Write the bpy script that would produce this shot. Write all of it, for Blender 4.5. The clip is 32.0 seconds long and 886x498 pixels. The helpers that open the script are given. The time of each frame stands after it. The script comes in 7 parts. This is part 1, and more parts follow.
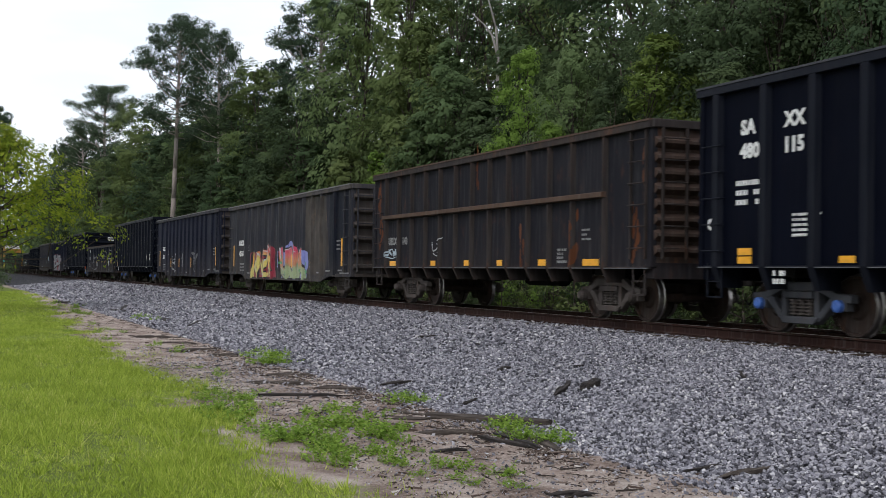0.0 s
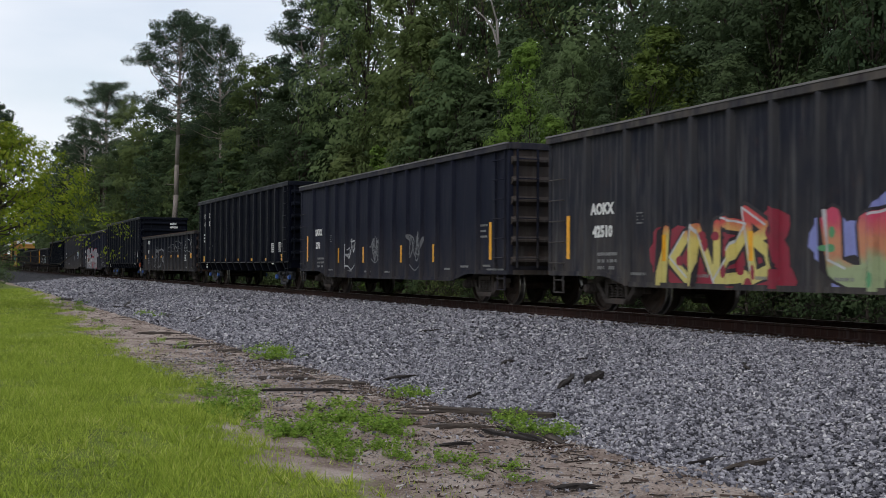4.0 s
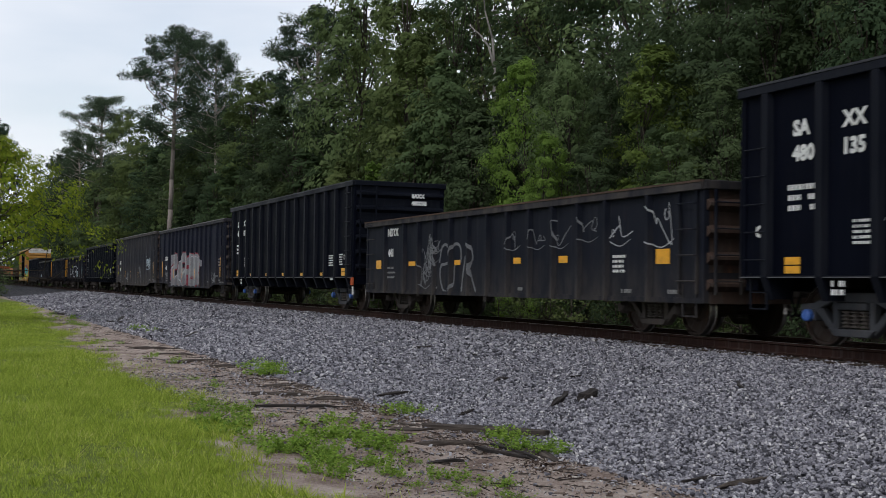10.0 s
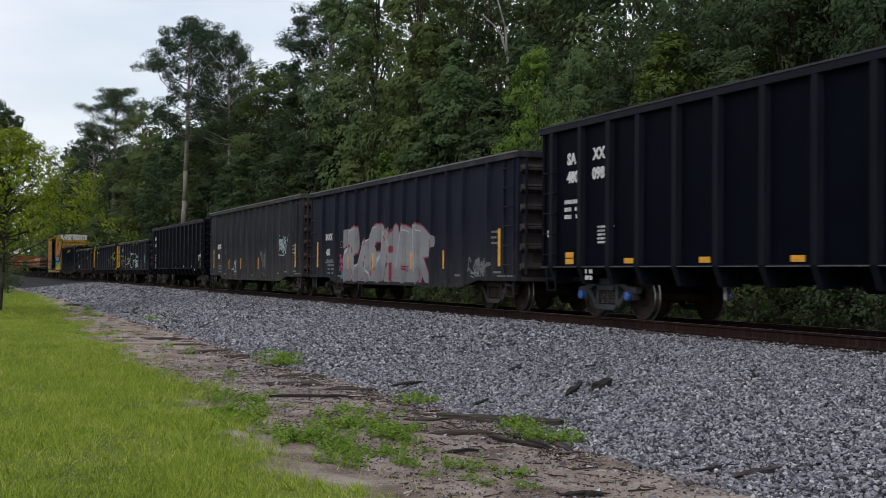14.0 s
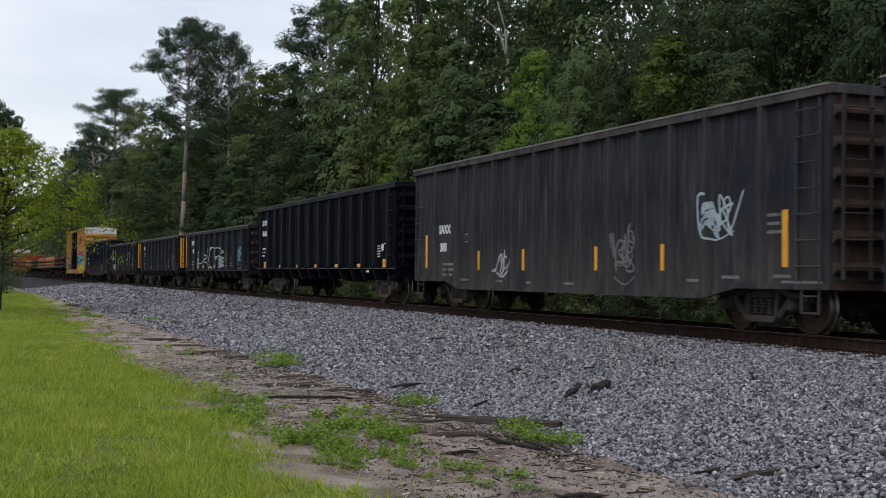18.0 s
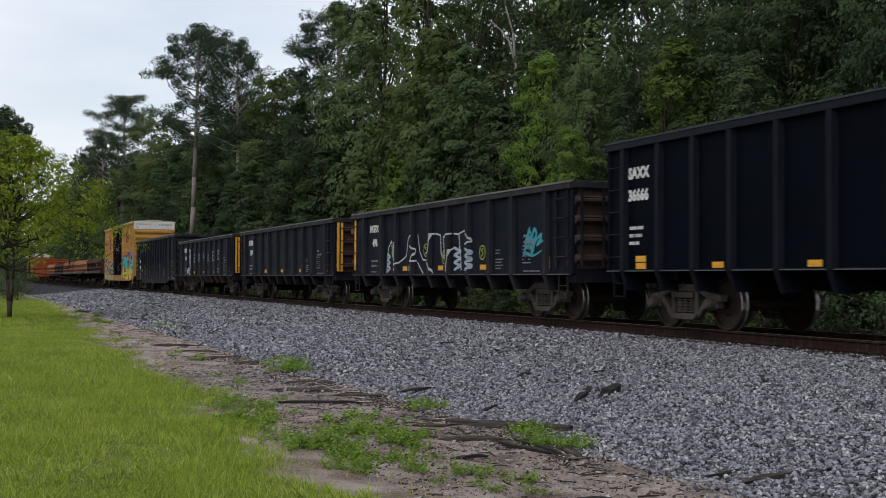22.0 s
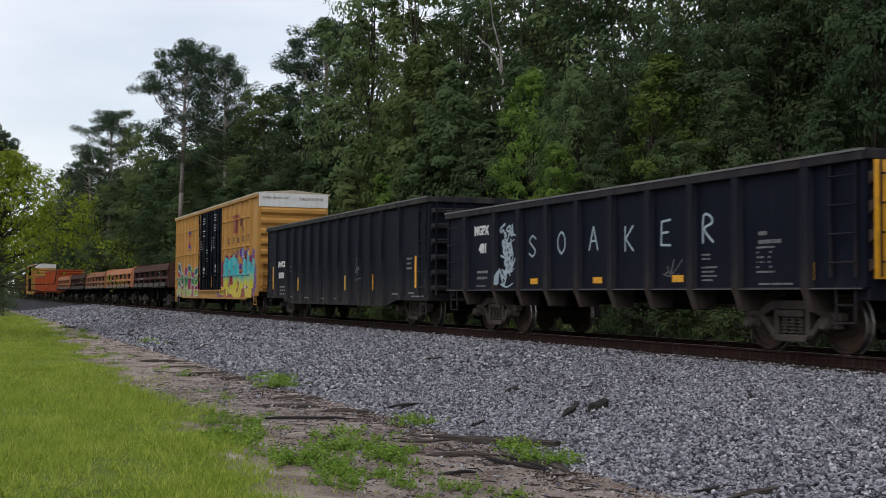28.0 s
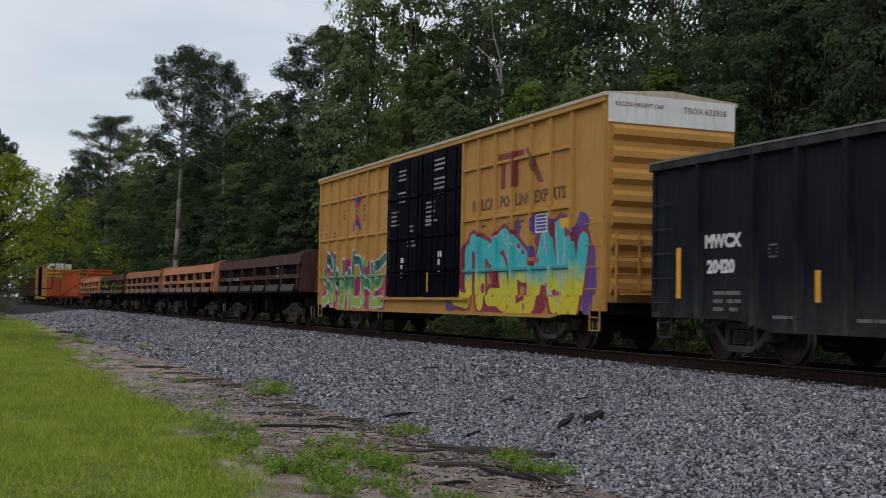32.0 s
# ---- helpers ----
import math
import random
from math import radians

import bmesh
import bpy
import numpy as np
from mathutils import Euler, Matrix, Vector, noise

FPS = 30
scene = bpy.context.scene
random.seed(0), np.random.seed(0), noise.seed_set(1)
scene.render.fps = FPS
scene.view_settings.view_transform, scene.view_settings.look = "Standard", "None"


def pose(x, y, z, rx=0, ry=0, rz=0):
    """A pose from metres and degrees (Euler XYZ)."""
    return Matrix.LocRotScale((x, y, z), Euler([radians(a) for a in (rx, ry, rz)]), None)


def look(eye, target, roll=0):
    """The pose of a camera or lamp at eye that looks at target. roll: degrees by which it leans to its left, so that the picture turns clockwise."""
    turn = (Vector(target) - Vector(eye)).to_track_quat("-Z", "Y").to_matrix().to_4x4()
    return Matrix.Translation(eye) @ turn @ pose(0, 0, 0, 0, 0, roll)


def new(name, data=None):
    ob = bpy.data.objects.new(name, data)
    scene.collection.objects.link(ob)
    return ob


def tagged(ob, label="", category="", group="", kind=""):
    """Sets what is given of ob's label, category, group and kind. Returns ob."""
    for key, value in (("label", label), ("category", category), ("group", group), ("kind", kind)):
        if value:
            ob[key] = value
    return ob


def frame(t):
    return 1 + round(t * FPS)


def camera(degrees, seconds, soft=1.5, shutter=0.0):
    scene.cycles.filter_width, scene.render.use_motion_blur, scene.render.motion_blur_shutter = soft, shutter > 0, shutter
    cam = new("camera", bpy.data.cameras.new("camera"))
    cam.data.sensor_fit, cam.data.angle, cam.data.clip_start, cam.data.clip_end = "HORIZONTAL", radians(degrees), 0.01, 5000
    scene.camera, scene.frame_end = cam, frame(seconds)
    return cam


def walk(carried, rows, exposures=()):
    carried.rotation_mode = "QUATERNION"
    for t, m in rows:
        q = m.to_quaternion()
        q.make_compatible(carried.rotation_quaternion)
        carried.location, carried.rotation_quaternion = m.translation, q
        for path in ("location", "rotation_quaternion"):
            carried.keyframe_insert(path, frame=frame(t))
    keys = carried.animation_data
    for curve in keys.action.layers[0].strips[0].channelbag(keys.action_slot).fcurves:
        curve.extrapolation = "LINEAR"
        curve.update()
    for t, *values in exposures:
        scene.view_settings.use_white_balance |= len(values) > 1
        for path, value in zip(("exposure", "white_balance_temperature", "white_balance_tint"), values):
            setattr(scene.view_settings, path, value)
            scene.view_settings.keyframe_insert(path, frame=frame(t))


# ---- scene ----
# World: x runs along the track, the way the train goes; y = 0 is the track's middle, the camera stands on the
# negative side; z = 0 is the top of the rails.
cam = camera(40.72, 32.0, soft=0.8, shutter=0.28)
EYE = (13.95, -12.94, 0.842)
# seconds, degrees of turn to the left from +y, degrees up, roll
SWAY = [
    (0.0, 67.152, 1.181, 0.836), (0.5, 67.229, 1.191, 0.781), (1.0, 67.304, 1.161, 0.683), (1.5, 67.353, 1.088, 0.582),
    (2.0, 67.410, 1.113, 0.440), (2.5, 67.415, 1.074, 0.413), (3.0, 67.403, 0.939, 0.455), (3.5, 67.306, 0.863, 0.416),
    (5.5, 67.257, 0.993, 0.291), (6.0, 67.302, 0.944, 0.282), (6.5, 67.388, 0.912, 0.176), (7.0, 67.715, 0.876, -0.053),
    (7.5, 67.338, 1.080, -0.200), (8.0, 67.373, 1.023, 0.034), (8.5, 67.477, 1.088, 0.370), (9.0, 67.245, 1.216, 0.538),
    (9.5, 67.101, 1.488, 0.656), (10.0, 67.011, 1.692, 0.738), (10.5, 67.022, 1.653, 0.713), (11.0, 67.051, 1.571, 0.634),
    (11.5, 67.226, 1.259, 0.595), (12.0, 67.537, 1.046, 0.480), (12.5, 67.600, 1.079, 0.358), (13.0, 67.558, 1.101, 0.392),
    (13.5, 67.575, 1.143, 0.458), (14.0, 67.660, 1.203, 0.533), (14.5, 67.580, 1.299, 0.502), (16.5, 67.800, 1.196, 0.263),
    (17.0, 67.754, 1.428, 0.475), (17.5, 67.625, 1.338, 0.569), (18.0, 67.623, 1.280, 0.691), (18.5, 67.516, 1.315, 0.744),
    (19.0, 67.389, 1.391, 0.788), (19.5, 67.429, 1.390, 0.697), (20.0, 67.386, 1.363, 0.687), (20.5, 67.566, 1.377, 0.597),
    (21.0, 67.690, 1.378, 0.466), (21.5, 67.920, 1.454, 0.405), (22.0, 68.067, 1.478, 0.379), (22.5, 68.097, 1.485, 0.290),
    (23.0, 67.916, 1.532, 0.292), (23.5, 67.793, 1.502, 0.329), (24.0, 67.741, 1.546, 0.453), (24.5, 67.686, 1.565, 0.471),
    (25.0, 67.672, 1.692, 0.463), (25.5, 67.604, 1.788, 0.473), (27.5, 67.470, 2.183, 0.347), (28.0, 67.470, 2.221, 0.354),
    (28.5, 67.482, 2.307, 0.383), (29.0, 67.308, 2.317, 0.384), (29.5, 67.338, 2.366, 0.407), (30.0, 67.172, 2.542, 0.602),
    (30.5, 67.236, 2.632, 0.697), (31.0, 67.243, 2.695, 0.913), (31.5, 67.339, 2.681, 1.034), (32.0, 67.352, 2.685, 1.098),
]


def camera_pose(yaw, pitch, roll):
    yaw, pitch = radians(yaw), radians(pitch)
    ahead = Vector((-math.sin(yaw) * math.cos(pitch), math.cos(yaw) * math.cos(pitch), math.sin(pitch)))
    return look(EYE, Vector(EYE) + ahead, roll)


# the phone darkens its picture as the sky fills more of it, and tints it a little
LIGHT = [(t, stops, 6380, 12) for t, stops in ((0.0, 0.30), (1.0, 0.32), (2.0, 0.28), (2.5, 0.08), (3.0, -0.12), (6.0, -0.06), (10.0, -0.15), (17.0, -0.11), (22.0, -0.15), (25.0, -0.12), (28.0, -0.13), (31.4, -0.15), (32.0, -0.42))]
walk(cam, [(t, camera_pose(a, b, c)) for t, a, b, c in SWAY], LIGHT)

# ---- daylight: a pale, thinly overcast sky and a weak, broad sun ----
SUN_UP, SUN_TURN = 46.0, 142.0
world = bpy.data.worlds.new("sky")
scene.world = world
world.use_nodes = True
wn, wl = world.node_tree.nodes, world.node_tree.links
wn.clear()
sky = wn.new("ShaderNodeTexSky")
sky.sky_type, sky.sun_disc = "NISHITA", False
sky.sun_elevation, sky.sun_rotation = radians(SUN_UP), radians(SUN_TURN)
sky.dust_density, sky.air_density = 1.0, 1.2
sky_dim = wn.new("ShaderNodeVectorMath")
sky_dim.operation = "SCALE"
sky_dim.inputs["Scale"].default_value = 0.12
wl.new(sky.outputs["Color"], sky_dim.inputs[0])
coords = wn.new("ShaderNodeTexCoord")
stretch = wn.new("ShaderNodeMapping")
stretch.inputs["Scale"].default_value = (1.0, 1.0, 3.5)
wl.new(coords.outputs["Generated"], stretch.inputs["Vector"])
clouds = wn.new("ShaderNodeTexNoise")
clouds.inputs["Scale"].default_value, clouds.inputs["Detail"].default_value = 1.7, 5.0
wl.new(stretch.outputs["Vector"], clouds.inputs["Vector"])
cover = wn.new("ShaderNodeMapRange")
for key, value in (("From Min", 0.36), ("From Max", 0.60), ("To Min", 0.45), ("To Max", 1.0)):
    cover.inputs[key].default_value = value
wl.new(clouds.outputs["Fac"], cover.inputs["Value"])
veil = wn.new("ShaderNodeMix")
veil.data_type = "RGBA"
veil.inputs["B"].default_value = (0.925, 0.955, 1.0, 1)
wl.new(cover.outputs["Result"], veil.inputs["Factor"])
wl.new(sky_dim.outputs["Vector"], veil.inputs["A"])
backing = wn.new("ShaderNodeBackground")
backing.inputs["Strength"].default_value = 1.12
wl.new(veil.outputs["Result"], backing.inputs["Color"])
sky_out = wn.new("ShaderNodeOutputWorld")
wl.new(backing.outputs["Background"], sky_out.inputs["Surface"])

sun = new("sun", bpy.data.lights.new("sun", "SUN"))
sun.data.energy, sun.data.angle, sun.data.color = 0.8, radians(25), (1.0, 0.96, 0.9)
up, turn = radians(SUN_UP), radians(SUN_TURN)
sun_way = Vector((math.sin(turn) * math.cos(up), math.cos(turn) * math.cos(up), math.sin(up)))
sun.matrix_world = look(sun_way * 100, (0, 0, 0))
scene.view_settings.exposure = 0.0


# ---- materials ----
def node_material(name, rough=0.8, metal=0.0, spec=0.4):
    m = bpy.data.materials.new(name)
    m.use_nodes = True
    nt = m.node_tree
    b = nt.nodes["Principled BSDF"]
    b.inputs["Roughness"].default_value = rough
    b.inputs["Metallic"].default_value = metal
    b.inputs["Specular IOR Level"].default_value = spec
    return m, nt, b


def noise_node(nt, scale, detail=4.0, squash=(1, 1, 1), source="Object", rough=0.55):
    tc = nt.nodes.new("ShaderNodeTexCoord")
    mp = nt.nodes.new("ShaderNodeMapping")
    mp.inputs["Scale"].default_value = squash
    n = nt.nodes.new("ShaderNodeTexNoise")
    n.inputs["Scale"].default_value, n.inputs["Detail"].default_value = scale, detail
    n.inputs["Roughness"].default_value = rough
    nt.links.new(tc.outputs[source], mp.inputs["Vector"])
    nt.links.new(mp.outputs["Vector"], n.inputs["Vector"])
    return n


def ramp_node(nt, fac, stops):
    r = nt.nodes.new("ShaderNodeValToRGB")
    while len(r.color_ramp.elements) < len(stops):
        r.color_ramp.elements.new(0.5)
    for e, (at, col) in zip(r.color_ramp.elements, stops):
        e.position, e.color = at, (*col, 1) if len(col) == 3 else col
    nt.links.new(fac, r.inputs["Fac"])
    return r


def mix_node(nt, fac, a, b, kind="MIX"):
    m = nt.nodes.new("ShaderNodeMix")
    m.data_type, m.blend_type = "RGBA", kind
    for key, value in (("Factor", fac), ("A", a), ("B", b)):
        if hasattr(value, "node"):
            nt.links.new(value, m.inputs[key])
        else:
            m.inputs[key].default_value = value if key == "Factor" else (*value, 1)
    return m.outputs["Result"]


def bump_node(nt, b, height, strength, distance=0.02):
    n = nt.nodes.new("ShaderNodeBump")
    n.inputs["Strength"].default_value, n.inputs["Distance"].default_value = strength, distance
    nt.links.new(height, n.inputs["Height"])
    nt.links.new(n.outputs["Normal"], b.inputs["Normal"])


def grey(v):
    return (v, v, v)


def steel(name, base, stain, rust=(0.10, 0.045, 0.022), rust_amount=0.3, dust=(0.15, 0.148, 0.145), dust_amount=0.25, rough=0.55, spec=0.12, splash=None):
    """Weathered paint on steel: blotches, streaks that run down, rust freckles and road dust."""
    m, nt, b = node_material(name, rough, 0.0, spec)
    blot = noise_node(nt, 0.9, 5.0)
    col = mix_node(nt, ramp_node(nt, blot.outputs["Fac"], [(0.35, grey(0)), (0.7, grey(1))]).outputs["Color"], base, stain)
    streak = noise_node(nt, 3.0, 4.0, (3.0, 3.0, 0.22))
    sf = ramp_node(nt, streak.outputs["Fac"], [(0.50, grey(0)), (0.75, grey(dust_amount))])
    col = mix_node(nt, sf.outputs["Color"], col, dust)
    rs = noise_node(nt, 2.2, 8.0, (1.6, 1.6, 0.6), rough=0.7)
    rf = ramp_node(nt, rs.outputs["Fac"], [(0.56, grey(0)), (0.72, grey(rust_amount))])
    col = mix_node(nt, rf.outputs["Color"], col, rust)
    if splash:
        # mud thrown up from the track: blotchy, thickest along the lower edge
        low, high, amount, mud = splash
        tc = nt.nodes.new("ShaderNodeTexCoord")
        sp = nt.nodes.new("ShaderNodeSeparateXYZ")
        nt.links.new(tc.outputs["Object"], sp.inputs["Vector"])
        reach = nt.nodes.new("ShaderNodeMapRange")
        for key, value in (("From Min", high), ("From Max", low), ("To Min", 0.0), ("To Max", 1.0)):
            reach.inputs[key].default_value = value
        nt.links.new(sp.outputs["Z"], reach.inputs["Value"])
        spots = noise_node(nt, 1.7, 7.0, (1.6, 1.6, 0.5), rough=0.65)
        cut = nt.nodes.new("ShaderNodeMath")
        cut.operation = "MULTIPLY"
        nt.links.new(reach.outputs["Result"], cut.inputs[0])
        nt.links.new(ramp_node(nt, spots.outputs["Fac"], [(0.38, grey(0.1)), (0.66, grey(1))]).outputs["Color"], cut.inputs[1])
        scale = nt.nodes.new("ShaderNodeMath")
        scale.operation = "MULTIPLY"
        nt.links.new(cut.outputs[0], scale.inputs[0])
        scale.inputs[1].default_value = amount
        col = mix_node(nt, scale.outputs[0], col, mud)
    nt.links.new(col, b.inputs["Base Color"])
    rr = ramp_node(nt, blot.outputs["Fac"], [(0.3, grey(rough - 0.1)), (0.75, grey(rough + 0.2))])
    nt.links.new(rr.outputs["Color"], b.inputs["Roughness"])
    fine = noise_node(nt, 1.1, 2.0, (1.4, 1.4, 1.0))
    bump_node(nt, b, fine.outputs["Fac"], 0.35, 0.03)
    return m


def paint(name, base, wear=0.25, rough=0.5):
    """Flat sign paint with scuffs."""
    m, nt, b = node_material(name, rough)
    n = noise_node(nt, 5.0, 6.0, rough=0.65)
    f = ramp_node(nt, n.outputs["Fac"], [(0.45, grey(0)), (0.75, grey(wear))])
    nt.links.new(mix_node(nt, f.outputs["Color"], base, (0.05, 0.045, 0.04)), b.inputs["Base Color"])
    return m


BLACK = steel("black_car_paint", (0.0024, 0.0032, 0.0072), (0.0044, 0.0056, 0.0110), rust_amount=0.02, dust_amount=0.012, rough=0.5, spec=0.015)
# black lightened for dust and for painted-in sky sheen on posts and chords
BLACK_POST = steel("dusty_sheen_black_paint", (0.0050, 0.0063, 0.0112), (0.0092, 0.0110, 0.0168), rust_amount=0.04, dust_amount=0.05, rough=0.5, spec=0.06)
BLACK_WORN = steel("worn_black_paint", (0.0078, 0.0096, 0.0165), (0.0165, 0.0185, 0.0255), rust_amount=0.10, dust_amount=0.08, rough=0.6, spec=0.05, splash=(0.35, 1.45, 0.85, (0.072, 0.063, 0.057)))
NAVY_BLACK = steel("blue_black_paint", (0.0050, 0.0064, 0.0145), (0.0092, 0.0106, 0.0205), rust_amount=0.06, dust_amount=0.04, rough=0.55, spec=0.06, splash=(0.7, 1.6, 0.35, (0.036, 0.032, 0.032)))
GREY_DUSTY = steel("dusty_grey_paint", (0.0165, 0.0185, 0.0290), (0.040, 0.039, 0.044), rust_amount=0.18, dust_amount=0.40, rough=0.7, spec=0.05, splash=(0.4, 2.2, 0.75, (0.105, 0.090, 0.076)))
GREY_DARK = steel("dark_grey_paint", (0.0092, 0.0112, 0.0225), (0.0195, 0.0218, 0.0350), rust_amount=0.07, dust_amount=0.10, rough=0.65, spec=0.06, splash=(0.4, 1.9, 0.6, (0.075, 0.066, 0.060)))
BROWN = steel("brown_black_paint", (0.0120, 0.0122, 0.0165), (0.022, 0.0212, 0.0250), rust=(0.11, 0.045, 0.024), rust_amount=0.38, dust_amount=0.16, rough=0.75, spec=0.05, splash=(0.8, 1.9, 0.3, (0.060, 0.042, 0.034)))
MOTTLED = steel("mottled_rusty_paint", (0.036, 0.033, 0.032), (0.098, 0.086, 0.076), rust=(0.15, 0.10, 0.07), rust_amount=0.6, dust_amount=0.4, rough=0.8, spec=0.05)
# blue-grey lifted to carry the sky's reflection along the chords
GREY_TRIM = steel("sky_lit_grey_chord", (0.018, 0.020, 0.027), (0.038, 0.039, 0.044), rust_amount=0.12, dust_amount=0.2, rough=0.5, spec=0.25)
BROWN_POST = steel("brown_dusty_post", (0.026, 0.0225, 0.0225), (0.048, 0.038, 0.034), rust=(0.13, 0.055, 0.028), rust_amount=0.55, dust_amount=0.2, rough=0.8, spec=0.06)
RUST_END = steel("rusty_brown_end", (0.046, 0.032, 0.027), (0.085, 0.056, 0.044), rust=(0.17, 0.066, 0.030), rust_amount=0.6, dust_amount=0.25, rough=0.85, spec=0.06)
NAVY_POST = steel("scuffed_blue_black_post", (0.0092, 0.0102, 0.0172), (0.0165, 0.0172, 0.0240), rust_amount=0.12, dust_amount=0.10, rough=0.6, spec=0.08, splash=(0.0, 0.85, 0.6, (0.055, 0.044, 0.040)))
GREY_POST = steel("dusty_grey_post", (0.0300, 0.0320, 0.0410), (0.058, 0.056, 0.058), rust_amount=0.15, dust_amount=0.30, rough=0.7, spec=0.08, splash=(0.0, 1.2, 0.7, (0.095, 0.082, 0.070)))
# dusty, rust-flecked edge, made paler still for the sky light on chord tops
CHORD_EDGE = steel("dusty_sky_lit_edge", (0.115, 0.113, 0.115), (0.20, 0.19, 0.18), rust_amount=0.35, rough=0.55, spec=0.3)
TRUCK_BROWN = steel("dusty_brown_cast_steel", (0.046, 0.038, 0.035), (0.095, 0.080, 0.072), rust=(0.12, 0.055, 0.03), rust_amount=0.45, dust=(0.16, 0.145, 0.13), dust_amount=0.45, rough=0.8, spec=0.15)
END_BROWN = steel("rusty_grey_end", (0.040, 0.035, 0.034), (0.085, 0.068, 0.058), rust_amount=0.4, dust_amount=0.3, rough=0.8, spec=0.08)
FOOT_BROWN = steel("dirty_post_foot", (0.040, 0.033, 0.032), (0.075, 0.058, 0.050), rust_amount=0.4, dust_amount=0.3, rough=0.8, spec=0.08)
# pale colour stands in for light reflected by the sill flange, with rust flecks
LIP = steel("glinting_sill_edge", (0.085, 0.087, 0.095), (0.15, 0.15, 0.155), rust_amount=0.3, rough=0.6)
TRUCK_GREY = steel("blue_grey_cast_steel", (0.035, 0.037, 0.043), (0.075, 0.077, 0.084), rust_amount=0.25, dust_amount=0.3, rough=0.75)
ROOF_TAN = steel("weathered_tan_roof", (0.44, 0.36, 0.25), (0.52, 0.45, 0.34), rust_amount=0.3, rough=0.7)
RUST_STREAK = steel("red_brown_rust", (0.070, 0.027, 0.015), (0.120, 0.046, 0.022), rust=(0.13, 0.05, 0.024), rust_amount=0.5, rough=0.85, spec=0.05)
BROWN_RAIL = steel("rusty_trim", (0.062, 0.040, 0.030), (0.100, 0.064, 0.046), rust_amount=0.7, rough=0.8)
YELLOW_CAR = steel("yellow_car_paint", (0.50, 0.262, 0.068), (0.42, 0.215, 0.058), rust=(0.2, 0.09, 0.03), rust_amount=0.25, dust=(0.25, 0.17, 0.08), dust_amount=0.3, rough=0.55)
WHITE_CAR = steel("white_car_paint", (0.78, 0.77, 0.74), (0.66, 0.65, 0.62), rust=(0.3, 0.24, 0.18), rust_amount=0.3, rough=0.55)
RED_BROWN = steel("red_brown_paint", (0.060, 0.028, 0.022), (0.085, 0.040, 0.030), rust_amount=0.5, rough=0.75)
ORANGE_OLD = steel("faded_orange_paint", (0.42, 0.16, 0.07), (0.50, 0.24, 0.13), rust_amount=0.6, rough=0.75)
ORANGE_RUST = steel("rust_orange_paint", (0.26, 0.11, 0.06), (0.34, 0.17, 0.10), rust_amount=0.8, rough=0.8)
ORANGE_RED = steel("orange_red_paint", (0.48, 0.10, 0.035), (0.40, 0.085, 0.03), rust_amount=0.4, rough=0.65)
RUST_DARK = steel("running_gear_steel", (0.018, 0.0155, 0.0145), (0.042, 0.034, 0.030), rust_amount=0.4, dust=(0.12, 0.10, 0.09), dust_amount=0.35, rough=0.8)
WHEEL_STEEL = steel("wheel_steel", (0.030, 0.021, 0.018), (0.052, 0.036, 0.029), rust_amount=0.6, rough=0.7)
RAIL_RUST = steel("rusty_rail", (0.023, 0.0110, 0.0088), (0.037, 0.018, 0.0135), rust_amount=0.4, rough=0.85)
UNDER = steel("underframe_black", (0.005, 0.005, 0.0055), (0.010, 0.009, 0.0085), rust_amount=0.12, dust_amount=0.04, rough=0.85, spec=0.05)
LETTER = paint("letter_white", (0.72, 0.72, 0.70), 0.35)
LETTER_DIM = paint("faded_letter_white", (0.20, 0.20, 0.20), 0.6)
LETTER_DARK = paint("letter_brown", (0.12, 0.05, 0.02), 0.2)
AMBER = paint("reflector_amber", (0.80, 0.38, 0.02), 0.35, 0.35)
BLUE_CAP = paint("bearing_blue", (0.05, 0.13, 0.42), 0.5, 0.4)
shiny, nt_, b_ = node_material("worn_tread", 0.35, 1.0)
n_ = noise_node(nt_, 14, 4, (1, 0.1, 1))
nt_.links.new(ramp_node(nt_, n_.outputs["Fac"], [(0.3, (0.22, 0.2, 0.19)), (0.7, (0.42, 0.4, 0.38))]).outputs["Color"], b_.inputs["Base Color"])
TREAD = shiny


